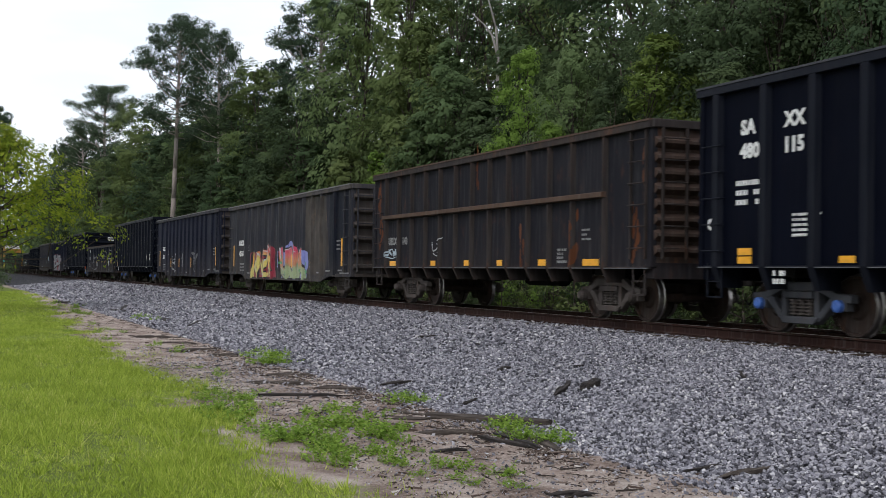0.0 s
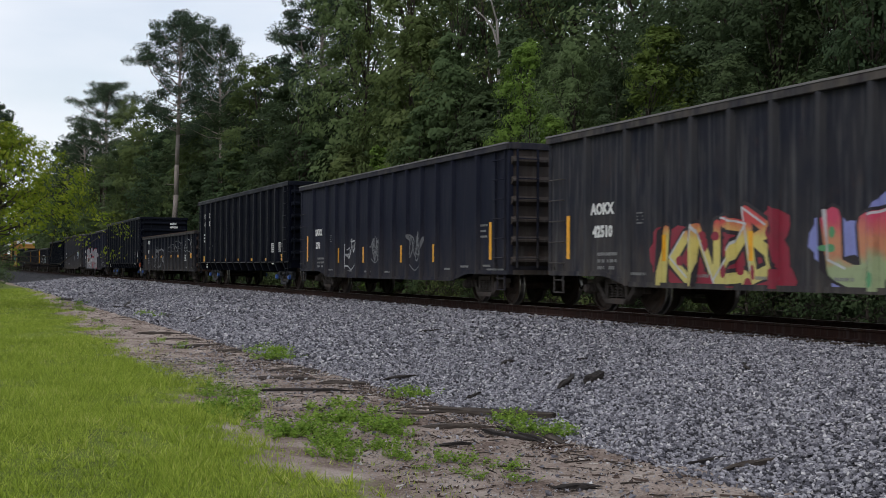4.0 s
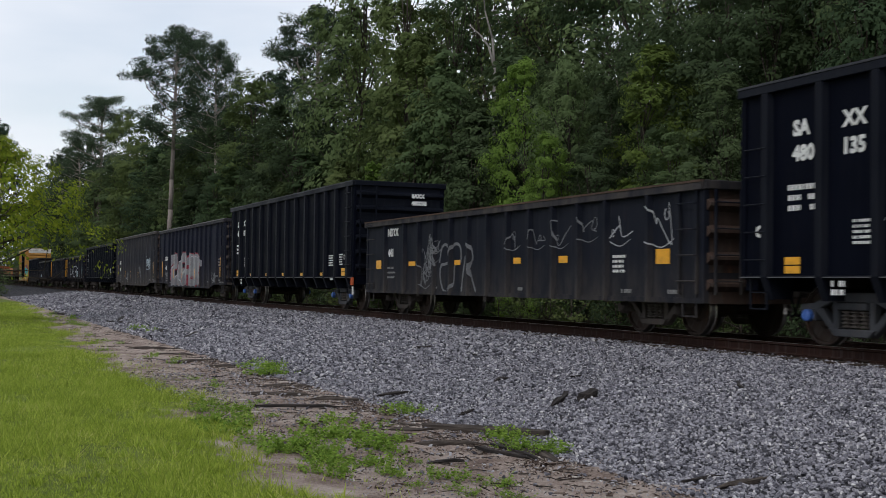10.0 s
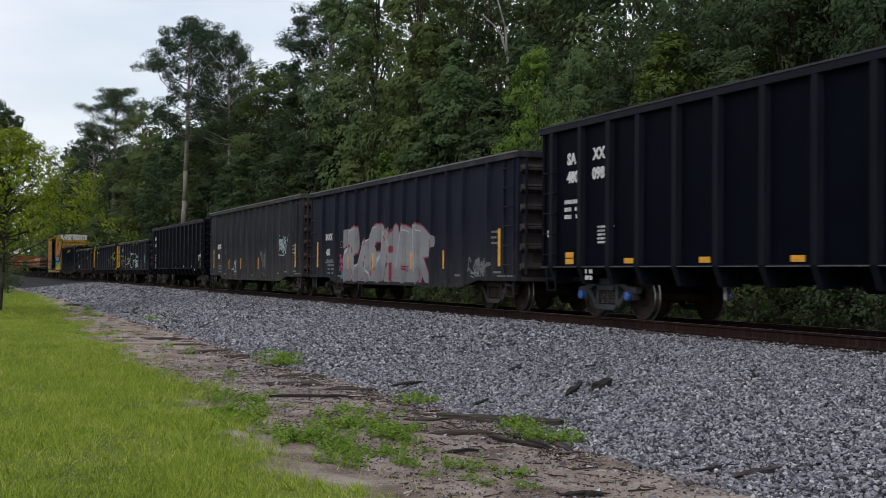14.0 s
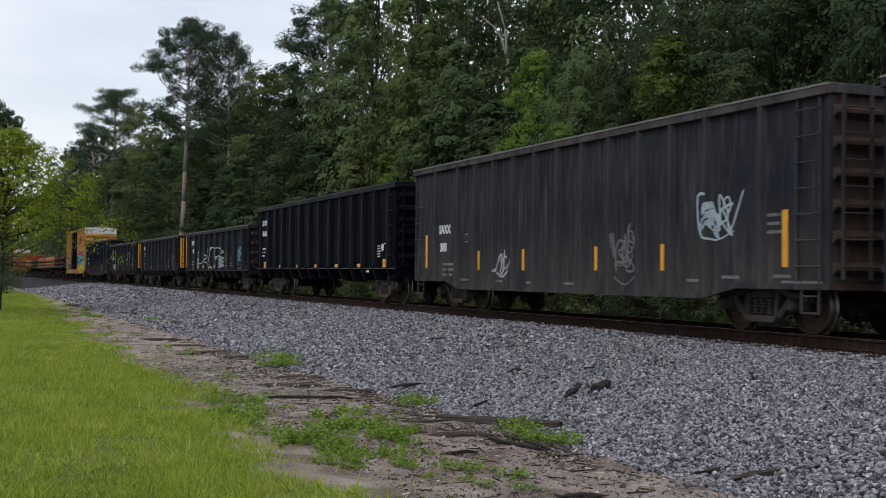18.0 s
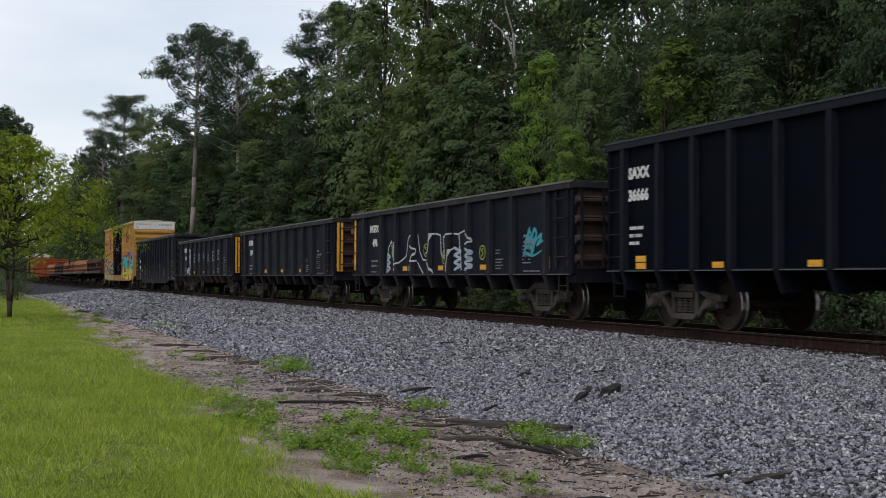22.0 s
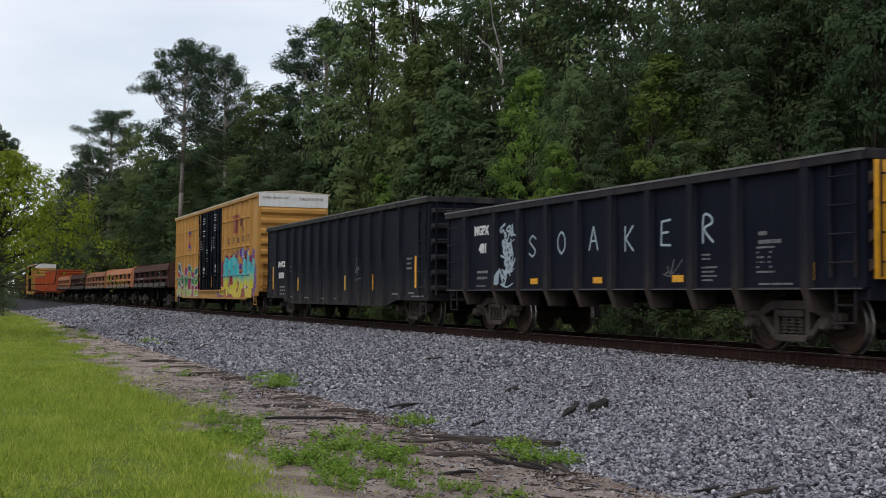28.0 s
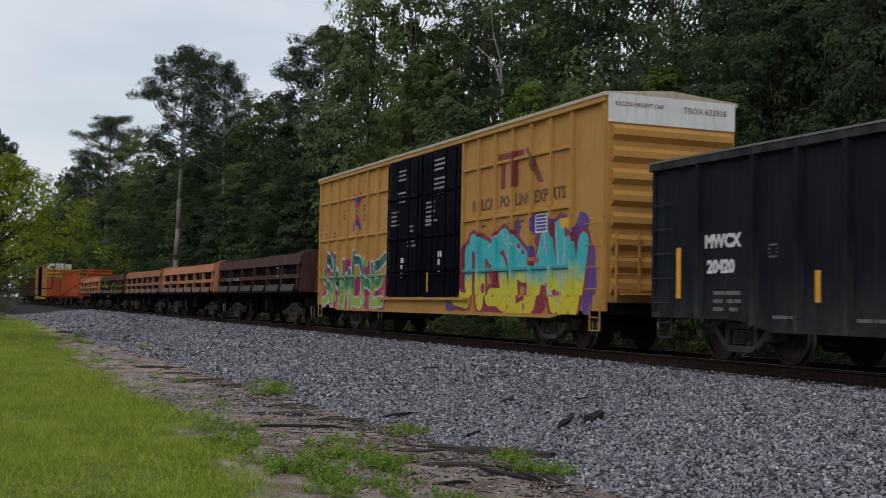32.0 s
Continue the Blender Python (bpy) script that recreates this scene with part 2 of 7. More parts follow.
# ---- mesh helpers ----
class Shape:
    """Collects solids and becomes one mesh."""

    def __init__(self):
        self.v, self.f = [], []

    def box(self, x0, x1, y0, y1, z0, z1):
        n = len(self.v)
        self.v += [(x, y, z) for x in (x0, x1) for y in (y0, y1) for z in (z0, z1)]
        self.f += [tuple(n + i for i in q) for q in ((0, 1, 3, 2), (4, 6, 7, 5), (0, 4, 5, 1), (2, 3, 7, 6), (0, 2, 6, 4), (1, 5, 7, 3))]
        return self

    def prism(self, outline, a, b, axis="y"):
        """An outline of (u, v) drawn out along an axis from a to b: y takes (x, z), x takes (y, z), z takes (x, y)."""
        n, k = len(self.v), len(outline)
        for w in (a, b):
            for p, q in outline:
                self.v.append({"y": (p, w, q), "x": (w, p, q), "z": (p, q, w)}[axis])
        self.f.append(tuple(range(n, n + k)))
        self.f.append(tuple(range(n + 2 * k - 1, n + k - 1, -1)))
        for i in range(k):
            j = (i + 1) % k
            self.f.append((n + i, n + k + i, n + k + j, n + j))
        return self

    def rod(self, p, q, r, sides=6, r2=None):
        p, q = Vector(p), Vector(q)
        r2 = r if r2 is None else r2
        way = (q - p).normalized()
        e1 = way.orthogonal().normalized()
        e2 = way.cross(e1)
        n = len(self.v)
        for c, rad in ((p, r), (q, r2)):
            for i in range(sides):
                a = 2 * math.pi * i / sides
                self.v.append(tuple(c + (e1 * math.cos(a) + e2 * math.sin(a)) * rad))
        for i in range(sides):
            j = (i + 1) % sides
            self.f.append((n + i, n + j, n + sides + j, n + sides + i))
        self.f.append(tuple(range(n + sides - 1, n - 1, -1)))
        self.f.append(tuple(range(n + sides, n + 2 * sides)))
        return self

    def tube(self, pts, r, sides=6):
        """A round bar bent along a line of points."""
        pts = [Vector(p) for p in pts]
        n, last = len(self.v), len(pts) - 1
        for i, p in enumerate(pts):
            way = (pts[min(last, i + 1)] - pts[max(0, i - 1)]).normalized()
            e1 = way.cross(Vector((0.02, 0.03, 1.0))).normalized() if abs(way.z) < 0.99 else Vector((1, 0, 0))
            e2 = way.cross(e1)
            self.v += [tuple(p + (e1 * math.cos(2 * math.pi * k / sides) + e2 * math.sin(2 * math.pi * k / sides)) * r) for k in range(sides)]
        for i in range(last):
            for k in range(sides):
                j = (k + 1) % sides
                self.f.append((n + i * sides + k, n + i * sides + j, n + (i + 1) * sides + j, n + (i + 1) * sides + k))
        self.f += [tuple(range(n + sides - 1, n - 1, -1)), tuple(range(n + last * sides, n + (last + 1) * sides))]
        return self

    def lathe(self, profile, sides=28, axis_y=True):
        """A profile of (along, radius) turned about the y axis."""
        n, k = len(self.v), len(profile)
        for i in range(sides):
            a = 2 * math.pi * i / sides
            for y, r in profile:
                self.v.append((r * math.cos(a), y, r * math.sin(a)))
        for i in range(sides):
            j = (i + 1) % sides
            for p in range(k - 1):
                self.f.append((n + i * k + p, n + i * k + p + 1, n + j * k + p + 1, n + j * k + p))
        return self

    def mesh(self, name, material, bevel=0.0, smooth=False):
        me = bpy.data.meshes.new(name)
        me.from_pydata(self.v, [], self.f)
        bm = bmesh.new()
        bm.from_mesh(me)
        bmesh.ops.recalc_face_normals(bm, faces=bm.faces)
        if bevel:
            edges = [e for e in bm.edges if len(e.link_faces) == 2 and e.calc_face_angle(0) > 0.6]
            bmesh.ops.bevel(bm, geom=edges, offset=bevel, segments=1, affect="EDGES", clamp_overlap=True)
        for face in bm.faces:
            face.smooth = smooth
        bm.to_mesh(me)
        bm.free()
        me.materials.append(material)
        return me


def part(name, shape, material, parent, label="", at=None, bevel=0.0, smooth=False):
    me = shape if isinstance(shape, bpy.types.Mesh) else shape.mesh(name, material, bevel, smooth)
    ob = new(name, me)
    ob.parent = parent
    if at is not None:
        ob.matrix_basis = at if isinstance(at, Matrix) else Matrix.Translation(at)
    if label:
        tagged(ob, label)
    return ob


def array_mesh(name, verts, faces, material, smooth=False):
    """A large mesh from arrays: verts n x 3, faces m x k."""
    me = bpy.data.meshes.new(name)
    verts, faces = np.asarray(verts, np.float32), np.asarray(faces, np.int32)
    me.vertices.add(len(verts))
    me.vertices.foreach_set("co", verts.ravel())
    me.loops.add(faces.size)
    me.loops.foreach_set("vertex_index", faces.ravel())
    me.polygons.add(len(faces))
    me.polygons.foreach_set("loop_start", np.arange(0, faces.size, faces.shape[1], dtype=np.int32))
    me.polygons.foreach_set("use_smooth", np.full(len(faces), smooth))
    me.update(calc_edges=True)
    me.validate()
    me.materials.append(material)
    return me


def thing(name, label, category, at=(0, 0, 0), group=""):
    ob = new(name)
    ob.matrix_basis = at if isinstance(at, Matrix) else Matrix.Translation(at)
    ob.empty_display_size = 0.2
    return tagged(ob, label, category, group)


text_cache = {}


def text_mesh(text, size, material, bold=0.0):
    """Lettering as a thin flat mesh in the xz plane, read from the camera's side, anchored at its lower left."""
    key = (text, size, material.name, bold)
    if key not in text_cache:
        cu = bpy.data.curves.new("lettering", "FONT")
        cu.body, cu.size, cu.extrude, cu.offset, cu.resolution_u = text, size, 0.002, bold, 2
        ob = new("lettering", cu)
        bpy.context.view_layer.update()
        me = bpy.data.meshes.new_from_object(ob.evaluated_get(bpy.context.evaluated_depsgraph_get()))
        bpy.data.objects.remove(ob)
        me.transform(Matrix.Rotation(radians(90), 4, "X"))
        me.materials.clear()
        me.materials.append(material)
        text_cache[key] = me
    return text_cache[key]


# ---- ground, ballast bed and track ----
def smooth(a, b, v):
    t = np.clip((v - a) / (b - a), 0, 1)
    return t * t * (3 - 2 * t)


def soil_height(x, y):
    """The ground: a low bank on the camera's side, a shallow ditch and the forest floor beyond the track."""
    near = -0.80 + 0.05 * np.sin(x * 0.31 + 1.0) * smooth(-7.0, -9.0, y) + 0.10 * smooth(-11.5, -16.0, y) - 0.07 * smooth(-7.4, -8.6, y) * (1 - smooth(-9.2, -11.0, y))
    return np.where(y < 0, near, -0.80 + 0.35 * smooth(8.0, 16.0, y))


def turf_edge(x):
    """Where the mown grass ends towards the track."""
    return np.interp(x, [-75, -57, -30, -19, -12, -8, -2.4, 0.5, 2.0, 4.4, 5.7, 9.0], [-7.6, -7.9, -8.9, -9.6, -9.7, -9.4, -9.8, -10.2, -10.35, -10.2, -10.1, -9.9])


def turf_plan(x, y):
    """1 on the mown grass, 0 on bare soil, with bays and tongues along the edge."""
    bays = 0.28 * np.sin(x * 0.9 + 1.3 * np.sin(x * 0.37)) + 0.16 * np.sin(x * 2.7 + y * 1.9) + 0.10 * np.sin(x * 5.3 - y * 3.1)
    return np.clip(0.5 + (turf_edge(x) + bays - y) / 0.9, 0, 1)


gm, nt, b = node_material("ground_soil", 0.95, 0, 0.15)
tc = nt.nodes.new("ShaderNodeTexCoord")
sep = nt.nodes.new("ShaderNodeSeparateXYZ")
nt.links.new(tc.outputs["Object"], sep.inputs["Vector"])
# the plan of turf and bare soil, frayed by fine noise
plan = nt.nodes.new("ShaderNodeAttribute")
plan.attribute_name = "turf"
fray = noise_node(nt, 4.5, 7.0, rough=0.68)
edge = nt.nodes.new("ShaderNodeMath")
edge.operation = "MULTIPLY_ADD"
nt.links.new(fray.outputs["Fac"], edge.inputs[0])
edge.inputs[1].default_value = 1.1
nt.links.new(plan.outputs["Fac"], edge.inputs[2])
turf_mask = nt.nodes.new("ShaderNodeMapRange")
for key, value in (("From Min", 0.90), ("From Max", 1.20), ("To Min", 0.0), ("To Max", 1.0)):
    turf_mask.inputs[key].default_value = value
nt.links.new(edge.outputs[0], turf_mask.inputs["Value"])
coarse = noise_node(nt, 1.5, 6.0, rough=0.6)
fine_ = noise_node(nt, 30.0, 8.0, rough=0.8)
s1 = nt.nodes.new("ShaderNodeMix")
s1.data_type = "FLOAT"
s1.inputs["Factor"].default_value = 0.5
nt.links.new(coarse.outputs["Fac"], s1.inputs["A"])
nt.links.new(fine_.outputs["Fac"], s1.inputs["B"])
soil = ramp_node(nt, s1.outputs["Result"], [(0.34, (0.060, 0.042, 0.035)), (0.43, (0.165, 0.120, 0.098)), (0.51, (0.295, 0.235, 0.198)), (0.66, (0.50, 0.44, 0.39))])
t1 = noise_node(nt, 0.8, 8.0, rough=0.7)
turf = ramp_node(nt, t1.outputs["Fac"], [(0.3, (0.085, 0.105, 0.024)), (0.5, (0.130, 0.170, 0.032)), (0.7, (0.18, 0.215, 0.046))])
# dark leaf litter on the forest side
litter_mask = nt.nodes.new("ShaderNodeMapRange")
for key, value in (("From Min", 5.6), ("From Max", 7.2), ("To Min", 0.0), ("To Max", 1.0)):
    litter_mask.inputs[key].default_value = value
nt.links.new(sep.outputs["Y"], litter_mask.inputs["Value"])
litter_col = ramp_node(nt, s1.outputs["Result"], [(0.35, (0.016, 0.013, 0.009)), (0.55, (0.040, 0.032, 0.020)), (0.7, (0.07, 0.06, 0.035))])
open_ground = mix_node(nt, turf_mask.outputs["Result"], soil.outputs["Color"], turf.outputs["Color"])
nt.links.new(mix_node(nt, litter_mask.outputs["Result"], open_ground, litter_col.outputs["Color"]), b.inputs["Base Color"])
s2 = noise_node(nt, 9.0, 9.0, rough=0.7)
bump_node(nt, b, s2.outputs["Fac"], 0.9, 0.06)
GROUND = gm

bx = np.unique(np.r_[-2600, -1200, -600, np.linspace(-320, -60, 53), np.linspace(-60, -15, 91), np.linspace(-15, 8, 116), np.linspace(8, 20, 25), np.linspace(20, 300, 29), 700, 1400, 2600])
by = np.unique(np.r_[-2600, -1200, -500, -200, -80, np.linspace(-40, -16, 13), np.linspace(-16, -11.5, 10), np.linspace(-11.5, -7, 31), np.linspace(-7, 8, 16), np.linspace(8, 40, 17), 90, 200, 500, 1200, 2600])
gx, gy = np.meshgrid(bx, by, indexing="ij")
gz = soil_height(gx, gy)
rng = np.random.default_rng(3)
gz += np.where((np.abs(gy + 10) < 6) & (np.abs(gx + 20) < 45), rng.normal(0, 0.010, gz.shape) * (1 - 0.8 * turf_plan(gx, gy)), 0)
idx = np.arange(gx.size).reshape(gx.shape)
quads = np.stack([idx[:-1, :-1], idx[1:, :-1], idx[1:, 1:], idx[:-1, 1:]], -1).reshape(-1, 4)
ground = new("ground", array_mesh("ground", np.stack([gx, gy, gz], -1).reshape(-1, 3), quads, GROUND, True))
turf_share = ground.data.attributes.new("turf", "FLOAT", "POINT")
turf_share.data.foreach_set("value", turf_plan(gx, gy).astype(np.float32).ravel())
tagged(ground, "mown green grass with a strip of bare brown soil", "ground", kind="structure")

# crushed grey stone
STONE_COLOURS = [(0.0, (0.046, 0.045, 0.054)), (0.25, (0.130, 0.127, 0.147)), (0.6, (0.248, 0.242, 0.267)), (0.9, (0.365, 0.356, 0.380)), (1.0, (0.54, 0.525, 0.52))]
bm_, nt, b = node_material("ballast_bed", 0.9, 0, 0.25)
v1 = nt.nodes.new("ShaderNodeTexVoronoi")
v1.inputs["Scale"].default_value = 24
tc = nt.nodes.new("ShaderNodeTexCoord")
nt.links.new(tc.outputs["Object"], v1.inputs["Vector"])
sepc = nt.nodes.new("ShaderNodeSeparateColor")
nt.links.new(v1.outputs["Color"], sepc.inputs["Color"])
# shade of the gaps is put into this colour: far darker than the stones
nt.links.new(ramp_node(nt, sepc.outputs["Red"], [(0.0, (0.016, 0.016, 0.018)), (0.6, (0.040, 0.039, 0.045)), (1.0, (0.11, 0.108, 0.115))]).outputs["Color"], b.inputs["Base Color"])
bump_node(nt, b, v1.outputs["Distance"], 1.0, 0.05)
BALLAST_SHADED = bm_
sm_, nt, b = node_material("crushed_stone", 0.85, 0, 0.3)
geo = nt.nodes.new("ShaderNodeNewGeometry")
c1 = ramp_node(nt, geo.outputs["Random Per Island"], STONE_COLOURS)
n1 = noise_node(nt, 40, 3)
nt.links.new(mix_node(nt, 0.35, c1.outputs["Color"], ramp_node(nt, n1.outputs["Fac"], [(0.3, grey(0.3)), (0.7, grey(0.72))]).outputs["Color"], "OVERLAY"), b.inputs["Base Color"])
STONE = sm_

BED = [(-7.5, -0.84), (-7.2, -0.79), (-6.4, -0.71), (-4.5, -0.52), (-2.6, -0.30), (-1.9, -0.24), (-1.0, -0.215), (1.0, -0.215), (1.9, -0.24), (2.6, -0.3), (5.0, -0.7), (5.8, -0.84)]
by_, bz_ = np.array([p[0] for p in BED]), np.array([p[1] for p in BED])


def bed_height(y):
    return np.interp(y, by_, bz_)


bed_x = np.unique(np.r_[np.linspace(-450, -60, 40), np.linspace(-60, 20, 41), np.linspace(20, 320, 16)])
ex, ey = np.meshgrid(bed_x, by_, indexing="ij")
idx = np.arange(ex.size).reshape(ex.shape)
quads = np.stack([idx[:-1, :-1], idx[1:, :-1], idx[1:, 1:], idx[:-1, 1:]], -1).reshape(-1, 4)
bed = new("ballast_bed", array_mesh("ballast_bed", np.stack([ex, ey, bed_height(ey)], -1).reshape(-1, 3), quads, BALLAST_SHADED, True))
tagged(bed, "bed of crushed grey granite ballast under the track, darkened as shade between stones", "ballast", kind="structure")


def stones(seed, count, x0, x1, y0, y1, size, spread=None, blocky=False):
    """Angular stones, each a skewed octahedron, lying on the bed."""
    r = np.random.default_rng(seed)
    cx = r.uniform(x0, x1, count)
    cy = r.uniform(y0, y1, count) if spread is None else y0 + (y1 - y0) * r.random(count) ** spread
    if blocky:
        # thickest along the slanting strip in front of the lookout
        keep = cx < 8.3 - 1.02 * (cy + 7.5)
        cx, cy = cx[keep], cy[keep]
        count = len(cx)
    s = size * np.exp(np.clip(r.normal(0, 0.26, count), -0.5, 0.42))
    cz = np.maximum(bed_height(cy), soil_height(cx, cy)) + s * r.uniform(0.2, 0.95, count)
    # lying flat, turned any way, a little tilted
    yaw = r.random(count) * 2 * math.pi
    long_ = np.stack([np.cos(yaw), np.sin(yaw), r.normal(0, 0.5, count)], -1)
    long_ /= np.linalg.norm(long_, axis=1)[:, None]
    over = np.cross(long_, np.cross(np.array([0, 0, 1.0]) + r.normal(0, 0.7, (count, 3)), long_))
    over /= np.linalg.norm(over, axis=1)[:, None]
    lens = s[:, None] * r.uniform(0.75, 1.1, (count, 3)) * np.array([1.40, 0.92, 0.74])
    arms = np.stack([long_, np.cross(over, long_), over], 1) * lens[:, :, None]
    c = np.stack([cx, cy, cz], -1)[:, None, :]
    if blocky:
        # a worn block with eight uneven corners
        signs = np.array([(i, j, k) for i in (-1, 1) for j in (-1, 1) for k in (-1, 1)], float)
        w = signs[None] * r.uniform(0.42, 0.84, (count, 8, 3))
        q = np.array([(0, 1, 3, 2), (4, 6, 7, 5), (0, 4, 5, 1), (2, 3, 7, 6), (0, 2, 6, 4), (1, 5, 7, 3)])
        q = np.concatenate([q[:, [0, 1, 2]], q[:, [0, 2, 3]]])
    else:
        # a lump with six skewed corners and eight facets
        signs = np.array([(1, 0.3, 0), (-1, -0.2, 0.2), (0.2, 1, 0), (-0.3, -1, 0.2), (0.2, 0, 1), (0, 0.2, -1)], float)
        w = signs[None] * r.uniform(0.75, 1.15, (count, 6, 1)) + r.normal(0, 0.16, (count, 6, 3))
        q = np.array([(0, 2, 4), (2, 1, 4), (1, 3, 4), (3, 0, 4), (2, 0, 5), (1, 2, 5), (3, 1, 5), (0, 3, 5)])
    v = c + np.einsum("nki,nij->nkj", w, arms)
    f = (np.arange(count)[:, None, None] * len(signs) + q[None]).reshape(-1, 3)
    return v.reshape(-1, 3), f


def lay_stones(name, label, *lots):
    vs, fs, n = [], [], 0
    for v, f in lots:
        vs.append(v)
        fs.append(f + n)
        n += len(v)
    ob = new(name, array_mesh(name, np.concatenate(vs), np.concatenate(fs), STONE))
    return tagged(ob, label, "gravel", kind="stuff")


lay_stones(
    "ballast_stones", "loose crushed grey granite stones of the track bed",
    stones(11, 46000, -0.5, 7.8, -7.45, -0.95, 0.0165, None, True), stones(20, 19000, -5, -0.5, -7.45, -0.95, 0.0205), stones(12, 26000, -20, -5, -7.5, -0.95, 0.029),
    stones(13, 17000, -45, -20, -7.5, -0.95, 0.037), stones(14, 9000, -95, -45, -7.4, -0.95, 0.060),
    stones(15, 1200, -12, 8, -7.2, -9.2, 0.020, 2.5), stones(19, 7000, -8, 7.5, -7.2, -9.8, 0.0085, 1.2), stones(16, 1500, -40, 9, -0.6, 0.6, 0.06), stones(17, 1500, -40, 9, 0.9, 3.0, 0.06))


def rail_shape(x0, x1):
    half = [(0.036, 0.0), (0.037, -0.03), (0.012, -0.045), (0.009, -0.135), (0.02, -0.15), (0.07, -0.165), (0.07, -0.178)]
    outline = [(y, z) for y, z in half] + [(-y, z) for y, z in reversed(half)]
    return Shape().prism(outline, x0, x1, "x")


track = thing("railway_track", "single railway track of rusty steel rails on buried timber ties", "railway track", (0, 0, 0))
tagged(track, kind="structure")
for side in (-1, 1):
    rail = part("rail", rail_shape(-450, 320), RAIL_RUST, track, "rust-brown steel rail with a worn bright head", (0, side * 0.755, 0))
    part("rail_head", Shape().box(-450, 320, -0.030, 0.030, 0.0, 0.003), TREAD, rail)
tie_m, nt, b = node_material("tie_timber", 0.9, 0, 0.2)
n1 = noise_node(nt, 2.0, 7.0, (6, 0.6, 6), rough=0.65)
nt.links.new(ramp_node(nt, n1.outputs["Fac"], [(0.3, (0.022, 0.016, 0.012)), (0.55, (0.055, 0.04, 0.03)), (0.8, (0.11, 0.085, 0.065))]).outputs["Color"], b.inputs["Base Color"])
bump_node(nt, b, n1.outputs["Fac"], 0.8, 0.02)
TIE = tie_m
tie_mesh = Shape().box(-0.115, 0.115, -1.3, 1.3, -0.36, -0.185).mesh("tie", TIE, 0.012)
plate_mesh = Shape().box(-0.09, 0.09, -0.17, 0.17, -0.185, -0.1765).box(-0.02, 0.02, 0.075, 0.1, -0.18, -0.155).box(-0.02, 0.02, -0.1, -0.075, -0.18, -0.155).mesh("tie_plate", RAIL_RUST)
for i in range(150):
    x = 10 - i * 0.50
    tie = part("tie", tie_mesh, TIE, track, at=(x, 0, 0))
    if i < 90:
        part("tie_plate", plate_mesh, RAIL_RUST, tie, at=(0, -0.755, 0))


# ---- rolling stock: running gear ----
WHEEL_R = 0.457


def wheelset_mesh():
    s = Shape()
    for side in (-1, 1):
        # rim, flange towards the middle, dished plate and hub
        prof = [(0.66, 0.10), (0.665, 0.17), (0.705, 0.20), (0.70, 0.38), (0.672, 0.40), (0.672, 0.487), (0.70, 0.482), (0.712, 0.459), (0.800, 0.453), (0.811, 0.440), (0.812, 0.40), (0.768, 0.385), (0.752, 0.21), (0.80, 0.17), (0.80, 0.085), (0.84, 0.08), (0.84, 0.0)]
        s.lathe([(y * side, r) for y, r in prof], 20)
    s.rod((0, -0.7, 0), (0, 0.7, 0), 0.085, 10)
    me = s.mesh("wheelset", WHEEL_STEEL, smooth=False)
    me.materials.append(TREAD)
    for face in me.polygons:
        if math.hypot(face.center.x, face.center.z) > 0.435 and abs(face.center.y) > 0.70:
            face.material_index = 1
    return me


WHEELSET = wheelset_mesh()


def truck_frame_mesh():
    s = Shape()
    for side in (-1, 1):
        y0, y1 = side * 0.93, side * 1.08
        y0, y1 = min(y0, y1), max(y0, y1)
        # cast side frame: arched top member, two struts and the spring seat
        s.prism([(-1.10, 0.62), (-0.80, 0.64), (-0.45, 0.80), (0.45, 0.80), (0.80, 0.64), (1.10, 0.62), (1.10, 0.50), (0.78, 0.52), (0.42, 0.66), (-0.42, 0.66), (-0.78, 0.52), (-1.10, 0.50)], y0, y1)
        for k in (-1, 1):
            s.prism([(k * 0.82, 0.56), (k * 0.68, 0.60), (k * 0.34, 0.27), (k * 0.42, 0.20)], y0 + 0.01, y1 - 0.01)
            s.prism([(k * 0.42, 0.67), (k * 0.31, 0.67), (k * 0.31, 0.25), (k * 0.42, 0.25)], y0 + 0.012, y1 - 0.012)
            s.box(k * 0.889 - 0.12, k * 0.889 + 0.12, y0 - 0.01, y1 + 0.012, 0.38, 0.55)
        s.prism([(-0.46, 0.28), (0.46, 0.28), (0.34, 0.17), (-0.34, 0.17)], y0 - 0.03, y1 + 0.03)
        s.box(-0.30, 0.30, min(side * 0.9, side * 1.1), max(side * 0.9, side * 1.1), 0.55, 0.655)
    s.box(-0.24, 0.24, -0.93, 0.93, 0.50, 0.72)
    s.rod((0, 0, 0.70), (0, 0, 0.86), 0.2, 12)
    for k in (-1, 1):
        s.box(k * 0.33 - 0.05, k * 0.33 + 0.05, -0.9, 0.9, 0.36, 0.46)
        for side in (-1, 1):
            s.box(k * 0.40 - 0.04, k * 0.40 + 0.04, side * 0.755 - 0.06, side * 0.755 + 0.06, 0.30, 0.55)
    return s.mesh("truck", TRUCK_BROWN, 0.012)


